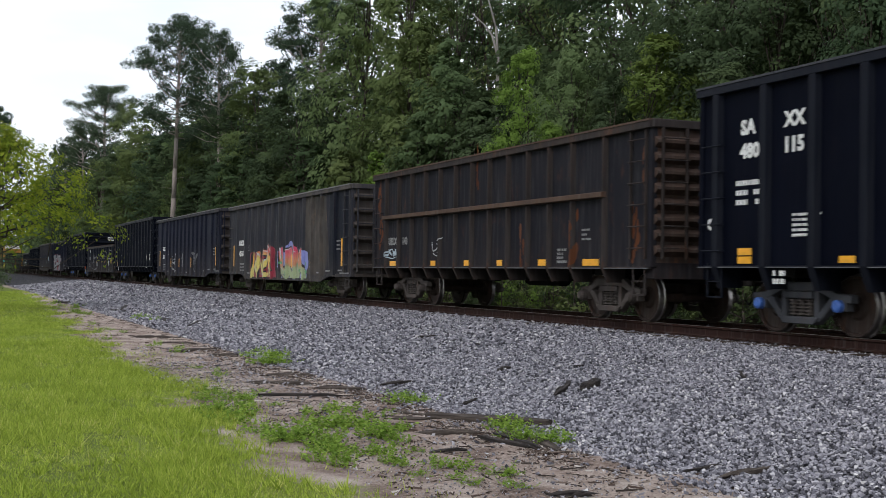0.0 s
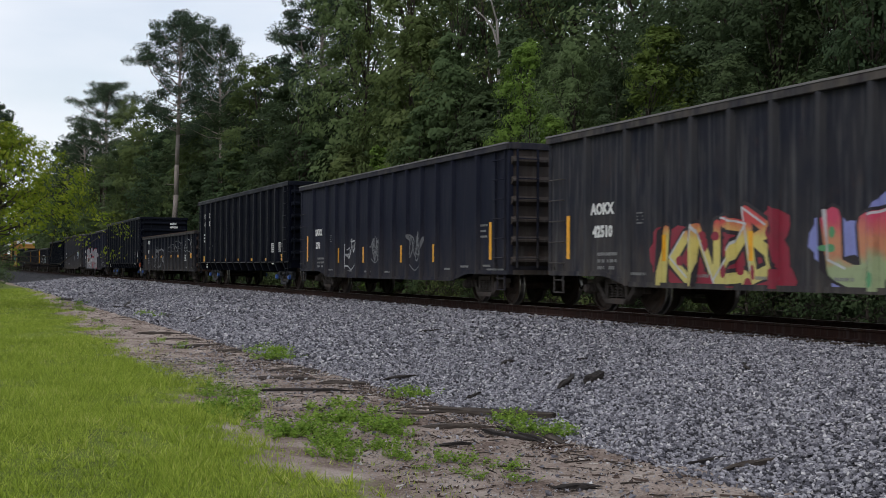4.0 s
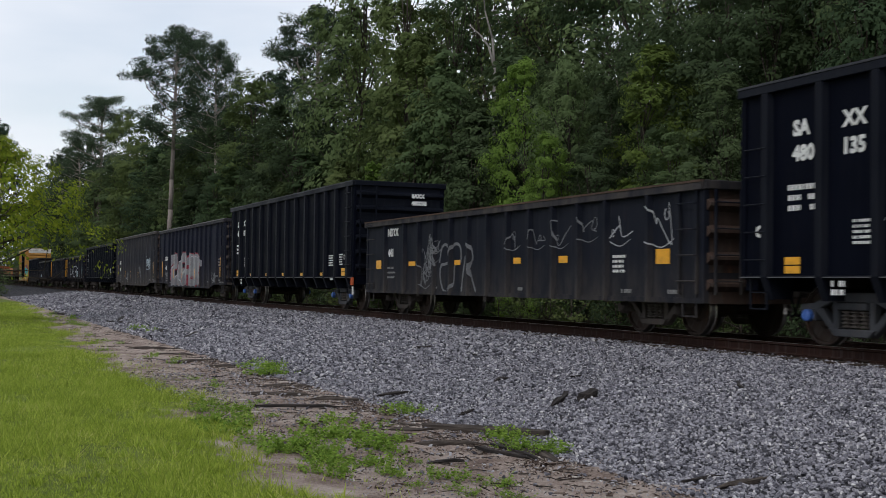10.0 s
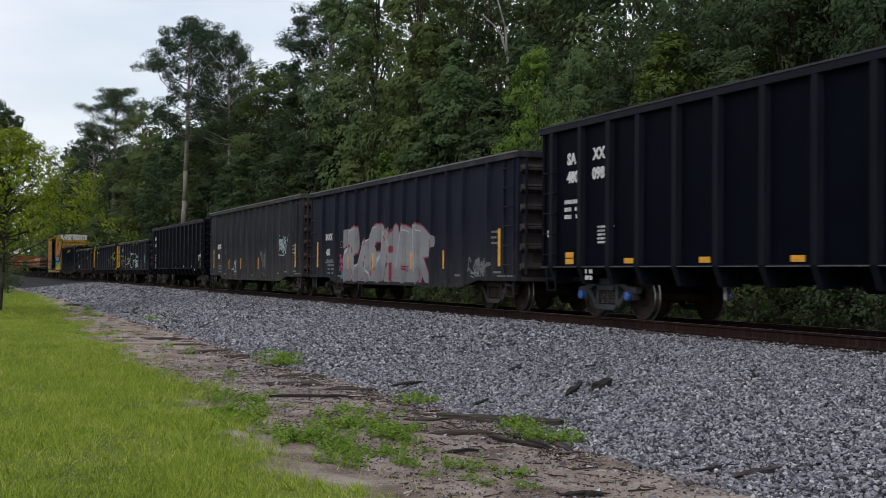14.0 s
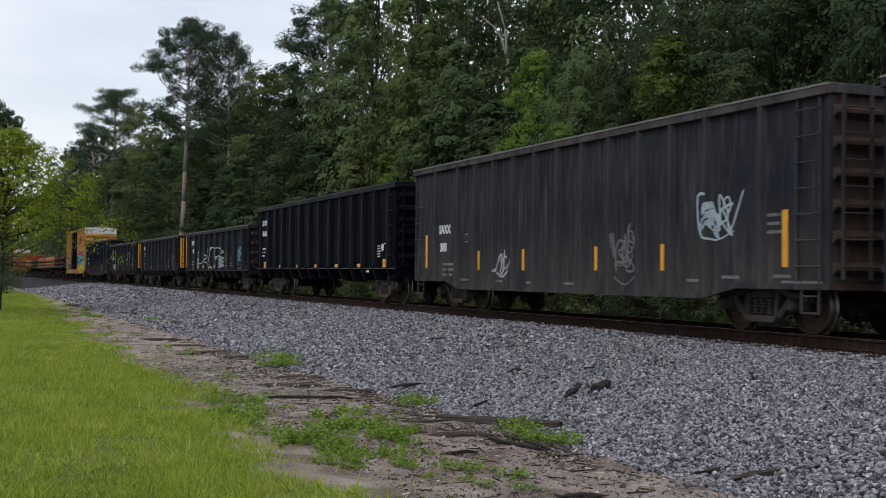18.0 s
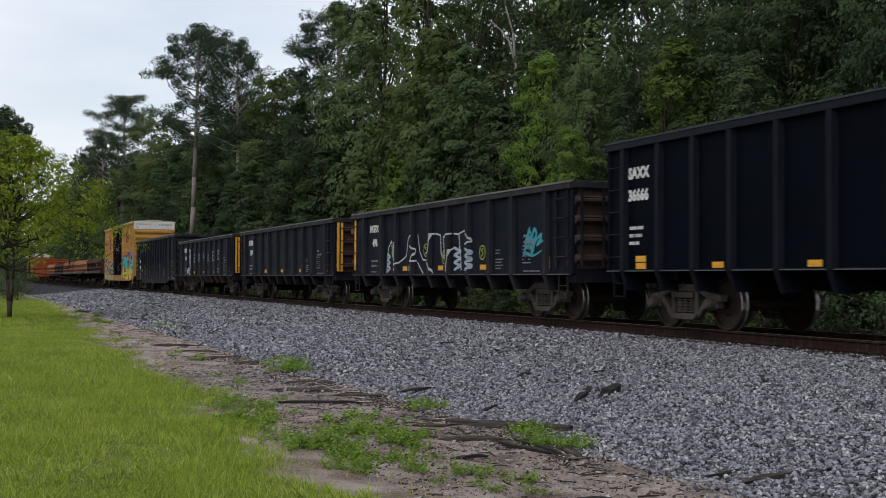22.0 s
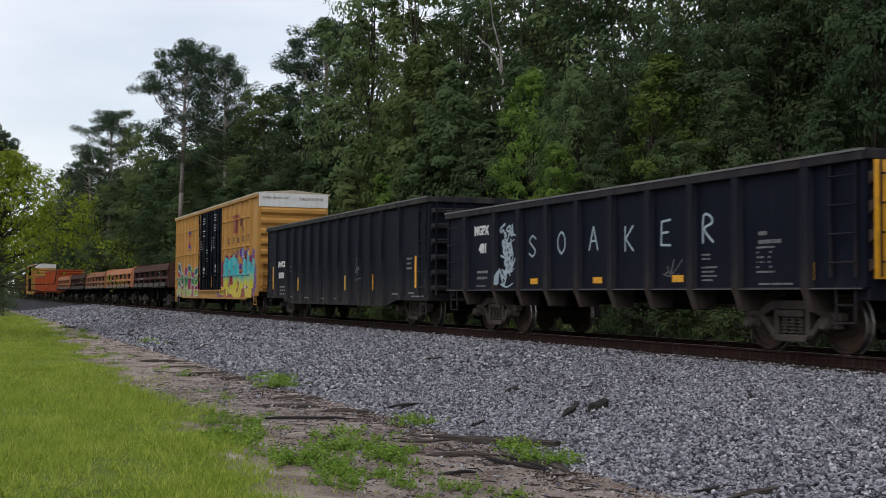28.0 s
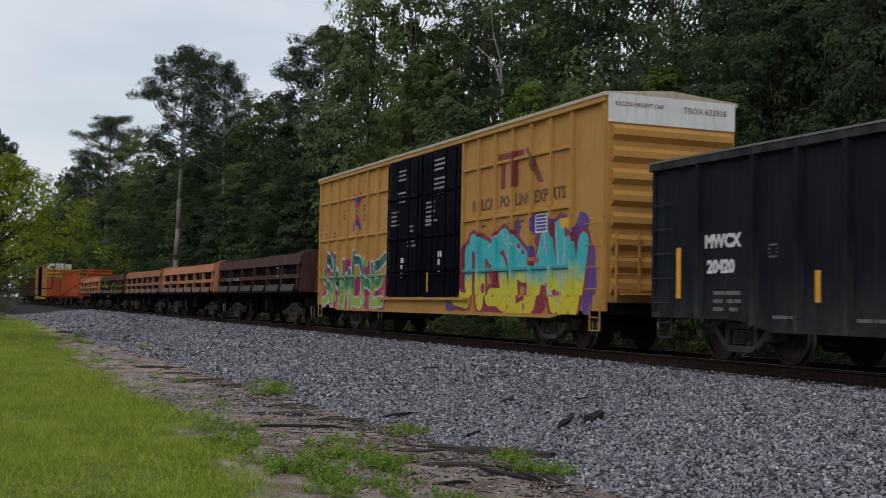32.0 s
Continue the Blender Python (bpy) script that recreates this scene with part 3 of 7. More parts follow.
TRUCK = truck_frame_mesh()
spring_shape = Shape()
rings = [(0.0, 0.28)]
for ring in range(5):
    z = 0.30 + ring * 0.052
    rings += [(0.052, z), (0.08, z + 0.004), (0.08, z + 0.024), (0.052, z + 0.028)]
spring_shape.lathe([(z, r) for r, z in rings + [(0.0, 0.56)]], 6)
SPRING = spring_shape.mesh("spring", TRUCK_BROWN)
SPRING.transform(Matrix.Rotation(radians(90), 4, "X"))
TRUCK_PALE = TRUCK.copy()
TRUCK_PALE.materials.clear()
TRUCK_PALE.materials.append(TRUCK_GREY)
CAP_RUST = Shape().lathe([(0.0, 0.0), (0.0, 0.07), (0.05, 0.105), (0.16, 0.115), (0.16, 0.0)], 14).mesh("bearing_cap", TRUCK_BROWN)
CAP_BLUE = Shape().lathe([(0.06, 0.0), (0.06, 0.06), (0.08, 0.09), (0.17, 0.095), (0.17, 0.0)], 14).mesh("bearing_cap", BLUE_CAP)
COUPLER = Shape().box(-0.62, 0.30, -0.07, 0.07, -0.07, 0.07).prism([(0.28, -0.13), (0.50, -0.16), (0.66, -0.10), (0.66, 0.02), (0.52, 0.03), (0.50, 0.13), (0.28, 0.13)], -0.14, 0.14, "z").mesh("coupler", RUST_DARK, 0.015)
HOSE = Shape().tube([(0.1 + t * 0.4, 0.25 - t * 0.1, -0.1 - 0.35 * math.sin(t * 2.2)) for t in (0, 0.17, 0.33, 0.5, 0.67, 0.83, 1.0)], 0.022)
HOSE = HOSE.mesh("air_hose", UNDER)

wheelsets = []


def add_truck(car, x, blue=False):
    truck = part("truck", TRUCK_PALE if blue else TRUCK, RUST_DARK, car, "cast steel freight truck", (x, 0, 0))
    for k in (-1, 1):
        ws = part("wheelset", WHEELSET, WHEEL_STEEL, truck, at=(k * 0.889, 0, WHEEL_R))
        wheelsets.append(ws)
    for side in (-1, 1):
        for k in (-0.18, 0.0, 0.18):
            part("spring", SPRING, RUST_DARK, truck, at=(k, side * 1.005, 0))
        for k in (-1, 1):
            at = Matrix.Translation((k * 0.889, side * 1.24, WHEEL_R)) @ Matrix.Rotation(0 if side < 0 else math.pi, 4, "Z")
            part("bearing_cap", CAP_BLUE if blue else CAP_RUST, BLUE_CAP, truck, "blue roller bearing cap" if blue else "", at)


def add_ends(car, half, z=0.84):
    for k in (-1, 1):
        turn = Matrix.Rotation(0 if k > 0 else math.pi, 4, "Z")
        part("coupler", COUPLER, RUST_DARK, car, at=Matrix.Translation((k * (half + 0.10), 0, z)) @ turn)
        part("air_hose", HOSE, UNDER, car, at=Matrix.Translation((k * half, 0, z)) @ turn)


def ladder_mesh(name, height, rungs, material, width=0.40):
    s = Shape()
    for k in (0, width):
        s.box(k - 0.02, k + 0.02, -0.045, 0.0, 0, height)
    for i in range(rungs):
        z = height * (i + 0.5) / rungs
        s.rod((0, -0.085, z), (width, -0.085, z), 0.013, 6)
        for k in (0, width):
            s.rod((k, -0.085, z), (k, -0.02, z), 0.013, 5)
    return s.mesh(name, material)


def grab_mesh(material, width=0.42):
    s = Shape().rod((0, -0.075, 0), (width, -0.075, 0), 0.012, 6)
    for k in (0, width):
        s.rod((k, -0.075, 0), (k, 0, 0), 0.012, 5)
    return s.mesh("grab_iron", material)


def step_mesh(material):
    s = Shape()
    for k in (0, 0.38):
        s.box(k - 0.012, k + 0.012, -0.03, 0.0, -0.48, 0.05)
    s.box(-0.012, 0.392, -0.03, 0.01, -0.50, -0.475).box(-0.012, 0.392, -0.03, 0.01, -0.25, -0.23)
    return s.mesh("sill_step", material)


BRAKE_WHEEL = Shape()
for i in range(16):
    a, c = 2 * math.pi * i / 16, 2 * math.pi * (i + 1) / 16
    BRAKE_WHEEL.rod((0, 0.26 * math.cos(a), 0.26 * math.sin(a)), (0, 0.26 * math.cos(c), 0.26 * math.sin(c)), 0.016, 5)
    if i % 4 == 0:
        BRAKE_WHEEL.rod((0, 0, 0), (0, 0.26 * math.cos(a), 0.26 * math.sin(a)), 0.013, 5)
BRAKE_WHEEL.rod((-0.08, 0, 0), (0.02, 0, 0), 0.04, 8)
BRAKE_WHEEL = BRAKE_WHEEL.mesh("brake_wheel", RUST_DARK)


def mark(car, text, x, z, size, y=-1.437, material=None, bold=0.014, name="lettering"):
    return part(name, text_mesh(text, size, material or LETTER, bold), material or LETTER, car, at=(x, y, z))


def bars(car, x, z, widths, line=0.075, thick=0.045, y=-1.437, material=None, name="stencil_block"):
    """Small stencilled lines that are too small to read."""
    s = Shape()
    r = random.Random(int(x * 100) + len(widths))
    for i, w in enumerate(widths):
        at = 0.0
        for piece in (w if isinstance(w, tuple) else (w,)):
            px = at
            while piece > 0 and px < at + piece - 0.005:
                # one short bar for each unreadable sign
                end = min(at + piece, px + thick * r.uniform(0.55, 0.95))
                s.box(px, end, -0.002, 0.002, -i * line - thick, -i * line)
                px = end + thick * (0.28 if r.random() < 0.85 else 0.9)
            at += abs(piece) + 0.03
    return tagged(part(name, s, material or LETTER, car, at=(x, y, z)), kind="stuff")


def plate(car, x, z, w, h, y=-1.438, material=None, name="reflector"):
    return part(name, Shape().box(-w / 2, w / 2, -0.003, 0.003, -h / 2, h / 2), material or AMBER, car, at=(x, y, z))


def side_turn(side):
    return Matrix.Rotation(0 if side < 0 else math.pi, 4, "Z")


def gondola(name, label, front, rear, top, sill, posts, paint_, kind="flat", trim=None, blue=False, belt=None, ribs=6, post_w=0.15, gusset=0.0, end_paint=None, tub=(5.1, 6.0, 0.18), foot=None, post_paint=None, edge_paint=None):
    """An open-topped steel gondola. posts: places of the side posts along the car.
    kind: flat (straight sill) or tub (the side hangs low between the trucks)."""
    half, w = (rear - front) / 2, 1.42
    trim, end_paint, post_paint, edge_paint = trim or paint_, end_paint or paint_, post_paint or paint_, edge_paint or CHORD_EDGE
    car = thing(name, label, "freight car", (-(front + rear) / 2, 0, 0), "freight train")
    cars.append(car)
    bend1, bend0, lift = tub
    over = sill + lift if kind == "tub" else sill
    if kind == "tub":
        outline = [(-half, top), (-half, over), (-bend0, over), (-bend1, sill), (bend1, sill), (bend0, over), (half, over), (half, top)]
    else:
        outline = [(-half, top), (-half, sill), (half, sill), (half, top)]
    sheet = Shape().prism(outline, -0.012, 0.012).mesh("side_panel", paint_)
    chord = Shape().prism([(-0.11, -0.16), (-0.10, -0.01), (-0.08, 0.0), (0.05, 0.0), (0.05, -0.16)], -half - 0.05, half + 0.05, "x").mesh("top_chord", trim, 0.01)
    # added strip that shows the chord's bright upper rim by its colour
    lip = Shape().box(-half - 0.05, half + 0.05, -0.114, 0.04, -0.030, 0.004).mesh("chord_edge", edge_paint)
    for side in (-1, 1):
        part("side_panel", sheet, paint_, car, at=Matrix.Translation((0, side * w, 0)) @ side_turn(side))
        part("top_chord", chord, trim, car, at=Matrix.Translation((0, side * w, top)) @ side_turn(side))
        part("chord_edge", lip, edge_paint, car, at=Matrix.Translation((0, side * w, top)) @ side_turn(side))
        if kind == "flat" and gusset:
            part("side_sill", Shape().prism([(-0.075, 0.0), (-0.075, 0.025), (0.0, 0.035), (0.10, 0.035), (0.10, 0.0)], -half, half, "x"), trim, car, at=Matrix.Translation((0, side * w, sill - 0.02)) @ side_turn(side))
            # thin added strip, coloured as the flange's bright reflection
            part("sill_lip", Shape().box(-half, half, -0.080, -0.074, 0.0, 0.016), LIP, car, at=Matrix.Translation((0, side * w, sill - 0.02)) @ side_turn(side))
        else:
            s = Shape()
            for (xa, za), (xb, zb) in zip(outline[1:-1], outline[2:-1]):
                s.prism([(xa, za), (xb, zb), (xb, zb + 0.09), (xa, za + 0.09)], -0.05, -0.012)
            part("bottom_edge", s, trim, car, at=Matrix.Translation((0, side * w, 0)) @ side_turn(side))
    made = {}
    for x in posts:
        if kind == "tub" and abs(x) > bend1:
            low = round(min(over, sill + (abs(x) - bend1) / (bend0 - bend1) * lift), 3)
        else:
            low = sill
        if low not in made:
            a, c = post_w / 2, post_w / 2 - 0.04
            s = Shape().prism([(-a, 0.0), (-c, -0.095), (c, -0.095), (a, 0.0)], 0, top - 0.14 - low, "z")
            made[low] = s.mesh("post", post_paint)
            if gusset:
                made["foot"] = Shape().prism([(-0.095, 0.0), (0.42, 0.0), (0.42, -gusset), (0.05, -gusset)], -c * 0.7, c * 0.7, "x").prism([(-0.105, 0.0), (-0.085, 0.0), (0.06, -gusset - 0.01), (0.04, -gusset - 0.01)], -c, c, "x").mesh("post_foot", foot or paint_)
        for side in (-1, 1):
            post = part("post", made[low], paint_, car, at=Matrix.Translation((x, side * (w + 0.010), low)) @ side_turn(side))
            if gusset:
                part("post_foot", made["foot"], foot or paint_, post)
    if belt:
        for side in (-1, 1):
            s = Shape().prism([(-0.14, -0.05), (-0.14, 0.05), (0.02, 0.06), (0.02, -0.06)], belt[1], belt[2], "x")
            part("belt_rail", s, BROWN_RAIL, car, "rust-stained horizontal stiffener", at=Matrix.Translation((0, side * (w + 0.01), belt[0])) @ (side_turn(side) if side < 0 else Matrix.Scale(-1, 4, (0, 1, 0))), bevel=0.008)
    # ends with horizontal ribs
    end = Shape().box(-0.012, 0.012, -w - 0.01, w + 0.01, over, top - 0.02).mesh("end_panel", end_paint)
    rib = Shape().prism([(-0.13, -0.02), (-0.13, 0.03), (0.0, 0.11), (0.0, -0.11)], -w + 0.02, w - 0.02, "y").mesh("end_rib", end_paint)
    cap = Shape().box(-0.11, 0.05, -w - 0.05, w + 0.05, -0.15, 0.0).mesh("end_chord", trim, 0.012)
    corner = Shape().box(-0.06, 0.06, -0.06, 0.06, over, top - 0.15).mesh("corner_post", paint_, 0.012)
    for k in (-1, 1):
        flip = Matrix.Rotation(0 if k < 0 else math.pi, 4, "Z")
        part("end_panel", end, end_paint, car, at=Matrix.Translation((k * half, 0, 0)) @ flip)
        part("end_chord", cap, trim, car, at=Matrix.Translation((k * half, 0, top)) @ flip)
        for i in range(ribs):
            part("end_rib", rib, end_paint, car, at=Matrix.Translation((k * (half + 0.01), 0, over + 0.3 + i * (top - over - 0.7) / max(1, ribs - 1))) @ flip)
        for side in (-1, 1):
            part("corner_post", corner, paint_, car, at=(k * (half - 0.02), side * (w - 0.02), 0))
    # floor, underframe and brake gear
    base = max(over, 1.05)
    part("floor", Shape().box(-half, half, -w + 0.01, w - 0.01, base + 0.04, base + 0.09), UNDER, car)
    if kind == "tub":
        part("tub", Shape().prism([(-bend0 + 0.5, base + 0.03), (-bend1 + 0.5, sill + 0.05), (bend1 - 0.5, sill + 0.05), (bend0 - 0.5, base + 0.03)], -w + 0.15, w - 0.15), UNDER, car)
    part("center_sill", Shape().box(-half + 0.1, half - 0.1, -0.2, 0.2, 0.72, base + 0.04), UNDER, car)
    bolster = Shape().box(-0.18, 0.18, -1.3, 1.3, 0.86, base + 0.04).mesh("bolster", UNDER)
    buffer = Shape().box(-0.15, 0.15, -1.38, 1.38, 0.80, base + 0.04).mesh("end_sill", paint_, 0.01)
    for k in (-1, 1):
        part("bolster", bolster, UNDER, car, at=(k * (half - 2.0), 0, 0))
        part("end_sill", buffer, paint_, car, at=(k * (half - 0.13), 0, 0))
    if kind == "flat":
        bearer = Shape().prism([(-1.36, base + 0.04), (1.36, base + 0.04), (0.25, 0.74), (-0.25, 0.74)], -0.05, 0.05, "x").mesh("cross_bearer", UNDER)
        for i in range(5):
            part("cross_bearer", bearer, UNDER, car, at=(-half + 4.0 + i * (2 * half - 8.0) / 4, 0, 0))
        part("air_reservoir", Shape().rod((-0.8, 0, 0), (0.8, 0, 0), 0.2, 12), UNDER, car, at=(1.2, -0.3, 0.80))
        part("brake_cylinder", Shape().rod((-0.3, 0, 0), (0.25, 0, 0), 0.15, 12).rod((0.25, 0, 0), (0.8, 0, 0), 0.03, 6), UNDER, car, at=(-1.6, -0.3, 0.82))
    for k in (-1, 1):
        add_truck(car, k * (half - 2.0), blue)
    add_ends(car, half)
    # ladders, grab irons and steps
    rungs = max(4, round((top - over) / 0.45))
    lad = ladder_mesh("ladder", top - over - 0.3, rungs, post_paint, 0.5)
    grab, stp = grab_mesh(post_paint, 0.5), step_mesh(post_paint)
    for side in (-1, 1):
        for k in (-1, 1):
            at = Matrix.Translation((k * (half - 0.38), side * (w + 0.03), 0)) @ side_turn(side) @ Matrix.Translation((-0.25, 0, 0))
            if k * side < 0:
                part("ladder", lad, trim, car, at=at @ Matrix.Translation((0, 0, over + 0.15)))
            else:
                for i in range(5):
                    part("grab_iron", grab, trim, car, at=at @ Matrix.Translation((0, 0, over + 0.25 + i * 0.42)))
            part("sill_step", stp, trim, car, at=at @ Matrix.Translation((0.06, 0.03, max(over, 0.85))))
    for k in (-1, 1):
        part("end_ladder", lad, trim, car, at=Matrix.Translation((k * (half + 0.13), -1.3 * k, over + 0.15)) @ Matrix.Rotation(radians(90 * k), 4, "Z"))
    part("brake_wheel", BRAKE_WHEEL, RUST_DARK, car, at=(-half - 0.2, 0.6, top - 1.0))
    return car, half


cars = []


# ---- sprayed letters and scrawls: thin skins of paint on the panels and on the post faces ----
def clip_x(poly, lo, hi):
    for limit, keep in ((lo, 1), (hi, -1)):
        out = []
        for i, p in enumerate(poly):
            q = poly[(i + 1) % len(poly)]
            ip, iq = (p[0] - limit) * keep >= 0, (q[0] - limit) * keep >= 0
            if ip:
                out.append(p)
            if ip != iq:
                t = (limit - p[0]) / (q[0] - p[0])
                out.append((limit, p[1] + t * (q[1] - p[1])))
        poly = out
        if len(poly) < 3:
            return []
    return poly


def stroke(pts, width, taper=1.0):
    """A brush stroke as convex pieces: one band for each step, with rounded joints."""
    polys = []
    n = len(pts) - 1
    for i in range(n):
        (xa, za), (xb, zb) = pts[i], pts[i + 1]
        d = math.hypot(xb - xa, zb - za) or 1e-6
        wa, wb = width * (1 + (taper - 1) * i / n) / 2, width * (1 + (taper - 1) * (i + 1) / n) / 2
        ux, uz = -(zb - za) / d, (xb - xa) / d
        polys.append([(xa + ux * wa, za + uz * wa), (xa - ux * wa, za - uz * wa), (xb - ux * wb, zb - uz * wb), (xb + ux * wb, zb + uz * wb)])
    for i, (x, z) in enumerate(pts):
        r = width * (1 + (taper - 1) * i / max(1, n)) / 2
        polys.append([(x + r * math.cos(a * math.pi / 4), z + r * math.sin(a * math.pi / 4)) for a in range(8)])
    return polys


def blob(x, z, rx, rz, r, sides=11):
    return [(x + rx * math.cos(2 * math.pi * i / sides) * r.uniform(0.85, 1.1), z + rz * math.sin(2 * math.pi * i / sides) * r.uniform(0.85, 1.1)) for i in range(sides)]


SHEET = (-1.434, -1.5255, 0.04, 0.0)


def paint_skin(name, polys, layer, material, parent, posts=(), post_w=0.15, low=0.0, label="", surf=SHEET):
    """Lays flat pieces of paint on the sheet between the posts, on the posts' flanks and faces, and on a low skirt.
    surf: the sheet's place, the posts' face, the run of their flanks, the top of the skirt."""
    sheet, face, run, skirt = surf
    half_w = post_w / 2 - 0.04
    s = Shape()

    def lay(poly, place):
        k, n = len(poly), len(s.v)
        s.v.extend((px, place(px), pz) for px, pz in poly)
        s.f.append(tuple(range(n, n + k)))

    for j, poly in enumerate(polys):
        poly = [(px, max(pz, low)) for px, pz in poly]
        lift = 0.0006 * layer + 0.000004 * (j % 100) + 0.001
        if skirt:
            piece = [(q, z) for z, q in clip_x([(z, q) for q, z in poly], -9, skirt)]
            if len(piece) > 2:
                lay(piece, lambda q: -1.4575 - lift)
            poly = [(q, z) for z, q in clip_x([(z, q) for q, z in poly], skirt, 99)]
            if len(poly) < 3:
                continue
        cuts = [-99] + [v for p in sorted(posts) for v in (p - half_w - run, p + half_w + run)] + [99]
        for lo, hi in zip(cuts[0::2], cuts[1::2]):
            piece = clip_x(poly, lo, hi)
            if piece:
                lay(piece, lambda q: sheet - lift)
        for p in posts:
            piece = clip_x(poly, p - half_w, p + half_w)
            if piece:
                lay(piece, lambda q: face - 0.001 - lift)
            for k in (-1, 1):
                ends = sorted((p + k * half_w, p + k * (half_w + run)))
                piece = clip_x(poly, *ends)
                if piece:
                    lay([(q + k * 0.004, z) for q, z in piece], lambda q: face + (sheet - face) * min(1, max(0, (abs(q - k * 0.004 - p) - half_w) / run)) - 0.003 - lift)
    me = bpy.data.meshes.new(name)
    me.from_pydata(s.v, [], s.f)
    me.materials.append(material)
    ob = part(name, me, material, parent, label)
    return ob if name == "sprayed_letter" else tagged(ob, kind="stuff")


def spray(name, low, mid, high, z0, z1, hard=0.12):
    """Spray paint that runs from one colour to the next up the wall, with soft blotches."""
    m, nt, b = node_material(name, 0.45)
    tc = nt.nodes.new("ShaderNodeTexCoord")
    sep = nt.nodes.new("ShaderNodeSeparateXYZ")
    nt.links.new(tc.outputs["Object"], sep.inputs["Vector"])
    n = noise_node(nt, 1.8, 3.0)
    add = nt.nodes.new("ShaderNodeMath")
    add.operation = "MULTIPLY_ADD"
    nt.links.new(n.outputs["Fac"], add.inputs[0])
    add.inputs[1].default_value = (z1 - z0) * 0.5
    nt.links.new(sep.outputs["Z"], add.inputs[2])
    mr = nt.nodes.new("ShaderNodeMapRange")
    mr.inputs["From Min"].default_value, mr.inputs["From Max"].default_value = z0 + (z1 - z0) * 0.25, z1 + (z1 - z0) * 0.25
    nt.links.new(add.outputs[0], mr.inputs["Value"])
    r = ramp_node(nt, mr.outputs["Result"], [(0.3, low), (0.5 - hard / 2, mid), (0.5 + hard / 2, mid), (0.8, high)])
    grain = noise_node(nt, 9.0, 5.0)
    f = ramp_node(nt, grain.outputs["Fac"], [(0.5, grey(0)), (0.8, grey(0.3))])
    nt.links.new(mix_node(nt, f.outputs["Color"], r.outputs["Color"], (0.05, 0.05, 0.05)), b.inputs["Base Color"])
    return m


CHALK = paint("chalk_white_spray", (0.42, 0.43, 0.44), 0.6, 0.7)
CHALK_DIM = paint("faint_grey_spray", (0.15, 0.155, 0.165), 0.6, 0.7)
SPRAY_WHITE = paint("white_spray", (0.50, 0.52, 0.54), 0.45)
SPRAY_DARK = paint("dark_spray", (0.02, 0.015, 0.02), 0.1)
SPRAY_RED = paint("red_spray", (0.25, 0.018, 0.04), 0.35)
SPRAY_PURPLE = paint("purple_spray", (0.11, 0.045, 0.26), 0.2)
SPRAY_PINK = paint("pink_spray", (0.34, 0.03, 0.12), 0.35)
SPRAY_LILAC = paint("lilac_spray", (0.22, 0.24, 0.52), 0.25)
SPRAY_TEAL = paint("teal_spray", (0.03, 0.30, 0.36), 0.3)
SPRAY_GREEN = paint("green_spray", (0.10, 0.30, 0.14), 0.3)
SPRAY_LIME = paint("lime_spray", (0.30, 0.40, 0.03), 0.3)
SPRAY_BLUE = paint("pale_blue_spray", (0.38, 0.46, 0.52), 0.4)

GLYPHS = {
    "A": [[(0, 0), (0.5, 1), (1, 0)], [(0.2, 0.38), (0.8, 0.38)]],
    "M": [[(0, 0), (0.12, 1), (0.5, 0.4), (0.88, 1), (1, 0)]],
    "W": [[(0, 1), (0.22, 0), (0.5, 0.65), (0.78, 0), (1, 1)]],
    "S": [[(0.95, 0.85), (0.5, 1), (0.1, 0.75), (0.5, 0.5), (0.9, 0.25), (0.5, 0), (0.05, 0.15)]],
    "K": [[(0.1, 0), (0.1, 1)], [(0.9, 1), (0.15, 0.5), (0.95, 0)]],
    "E": [[(0.95, 1), (0.15, 0.95), (0.1, 0.03), (0.95, 0)], [(0.12, 0.5), (0.75, 0.52)]],
    "O": [[(0.5, 0), (0.1, 0.25), (0.05, 0.7), (0.5, 1), (0.92, 0.72), (0.9, 0.25), (0.5, 0)]],
    "R": [[(0.1, 0), (0.15, 1), (0.75, 0.95), (0.85, 0.7), (0.2, 0.5), (0.95, 0)]],
    "N": [[(0, 0), (0.1, 1), (0.85, 0), (1, 1)]],
    "I": [[(0.5, 0), (0.5, 1)]],
    "Z": [[(0.05, 0.95), (0.95, 1), (0.05, 0.05), (1, 0)]],
    "H": [[(0.1, 0), (0.1, 1)], [(0.9, 0), (0.85, 1)], [(0.1, 0.5), (0.9, 0.5)]],
    "U": [[(0.1, 1), (0.08, 0.25), (0.5, 0), (0.9, 0.25), (0.92, 1)]],
    "B": [[(0.1, 0), (0.1, 1), (0.75, 0.9), (0.7, 0.58), (0.2, 0.5), (0.9, 0.4), (0.85, 0.08), (0.1, 0)]],
    "T": [[(0.0, 0.95), (1.0, 1.0)], [(0.5, 0.95), (0.45, 0)]],
    "D": [[(0.1, 0), (0.1, 1), (0.75, 0.85), (0.95, 0.5), (0.7, 0.1), (0.1, 0)]],
}


def glyph(ch, x, z, w, h, r=None, jitter=0.0, lean=0.0):
    out = []
    for line in GLYPHS[ch]:
        out.append([(x + (px + (r.uniform(-jitter, jitter) if r else 0)) * w + lean * pz * h, z + (pz + (r.uniform(-jitter, jitter) if r else 0)) * h) for px, pz in line])
    return out


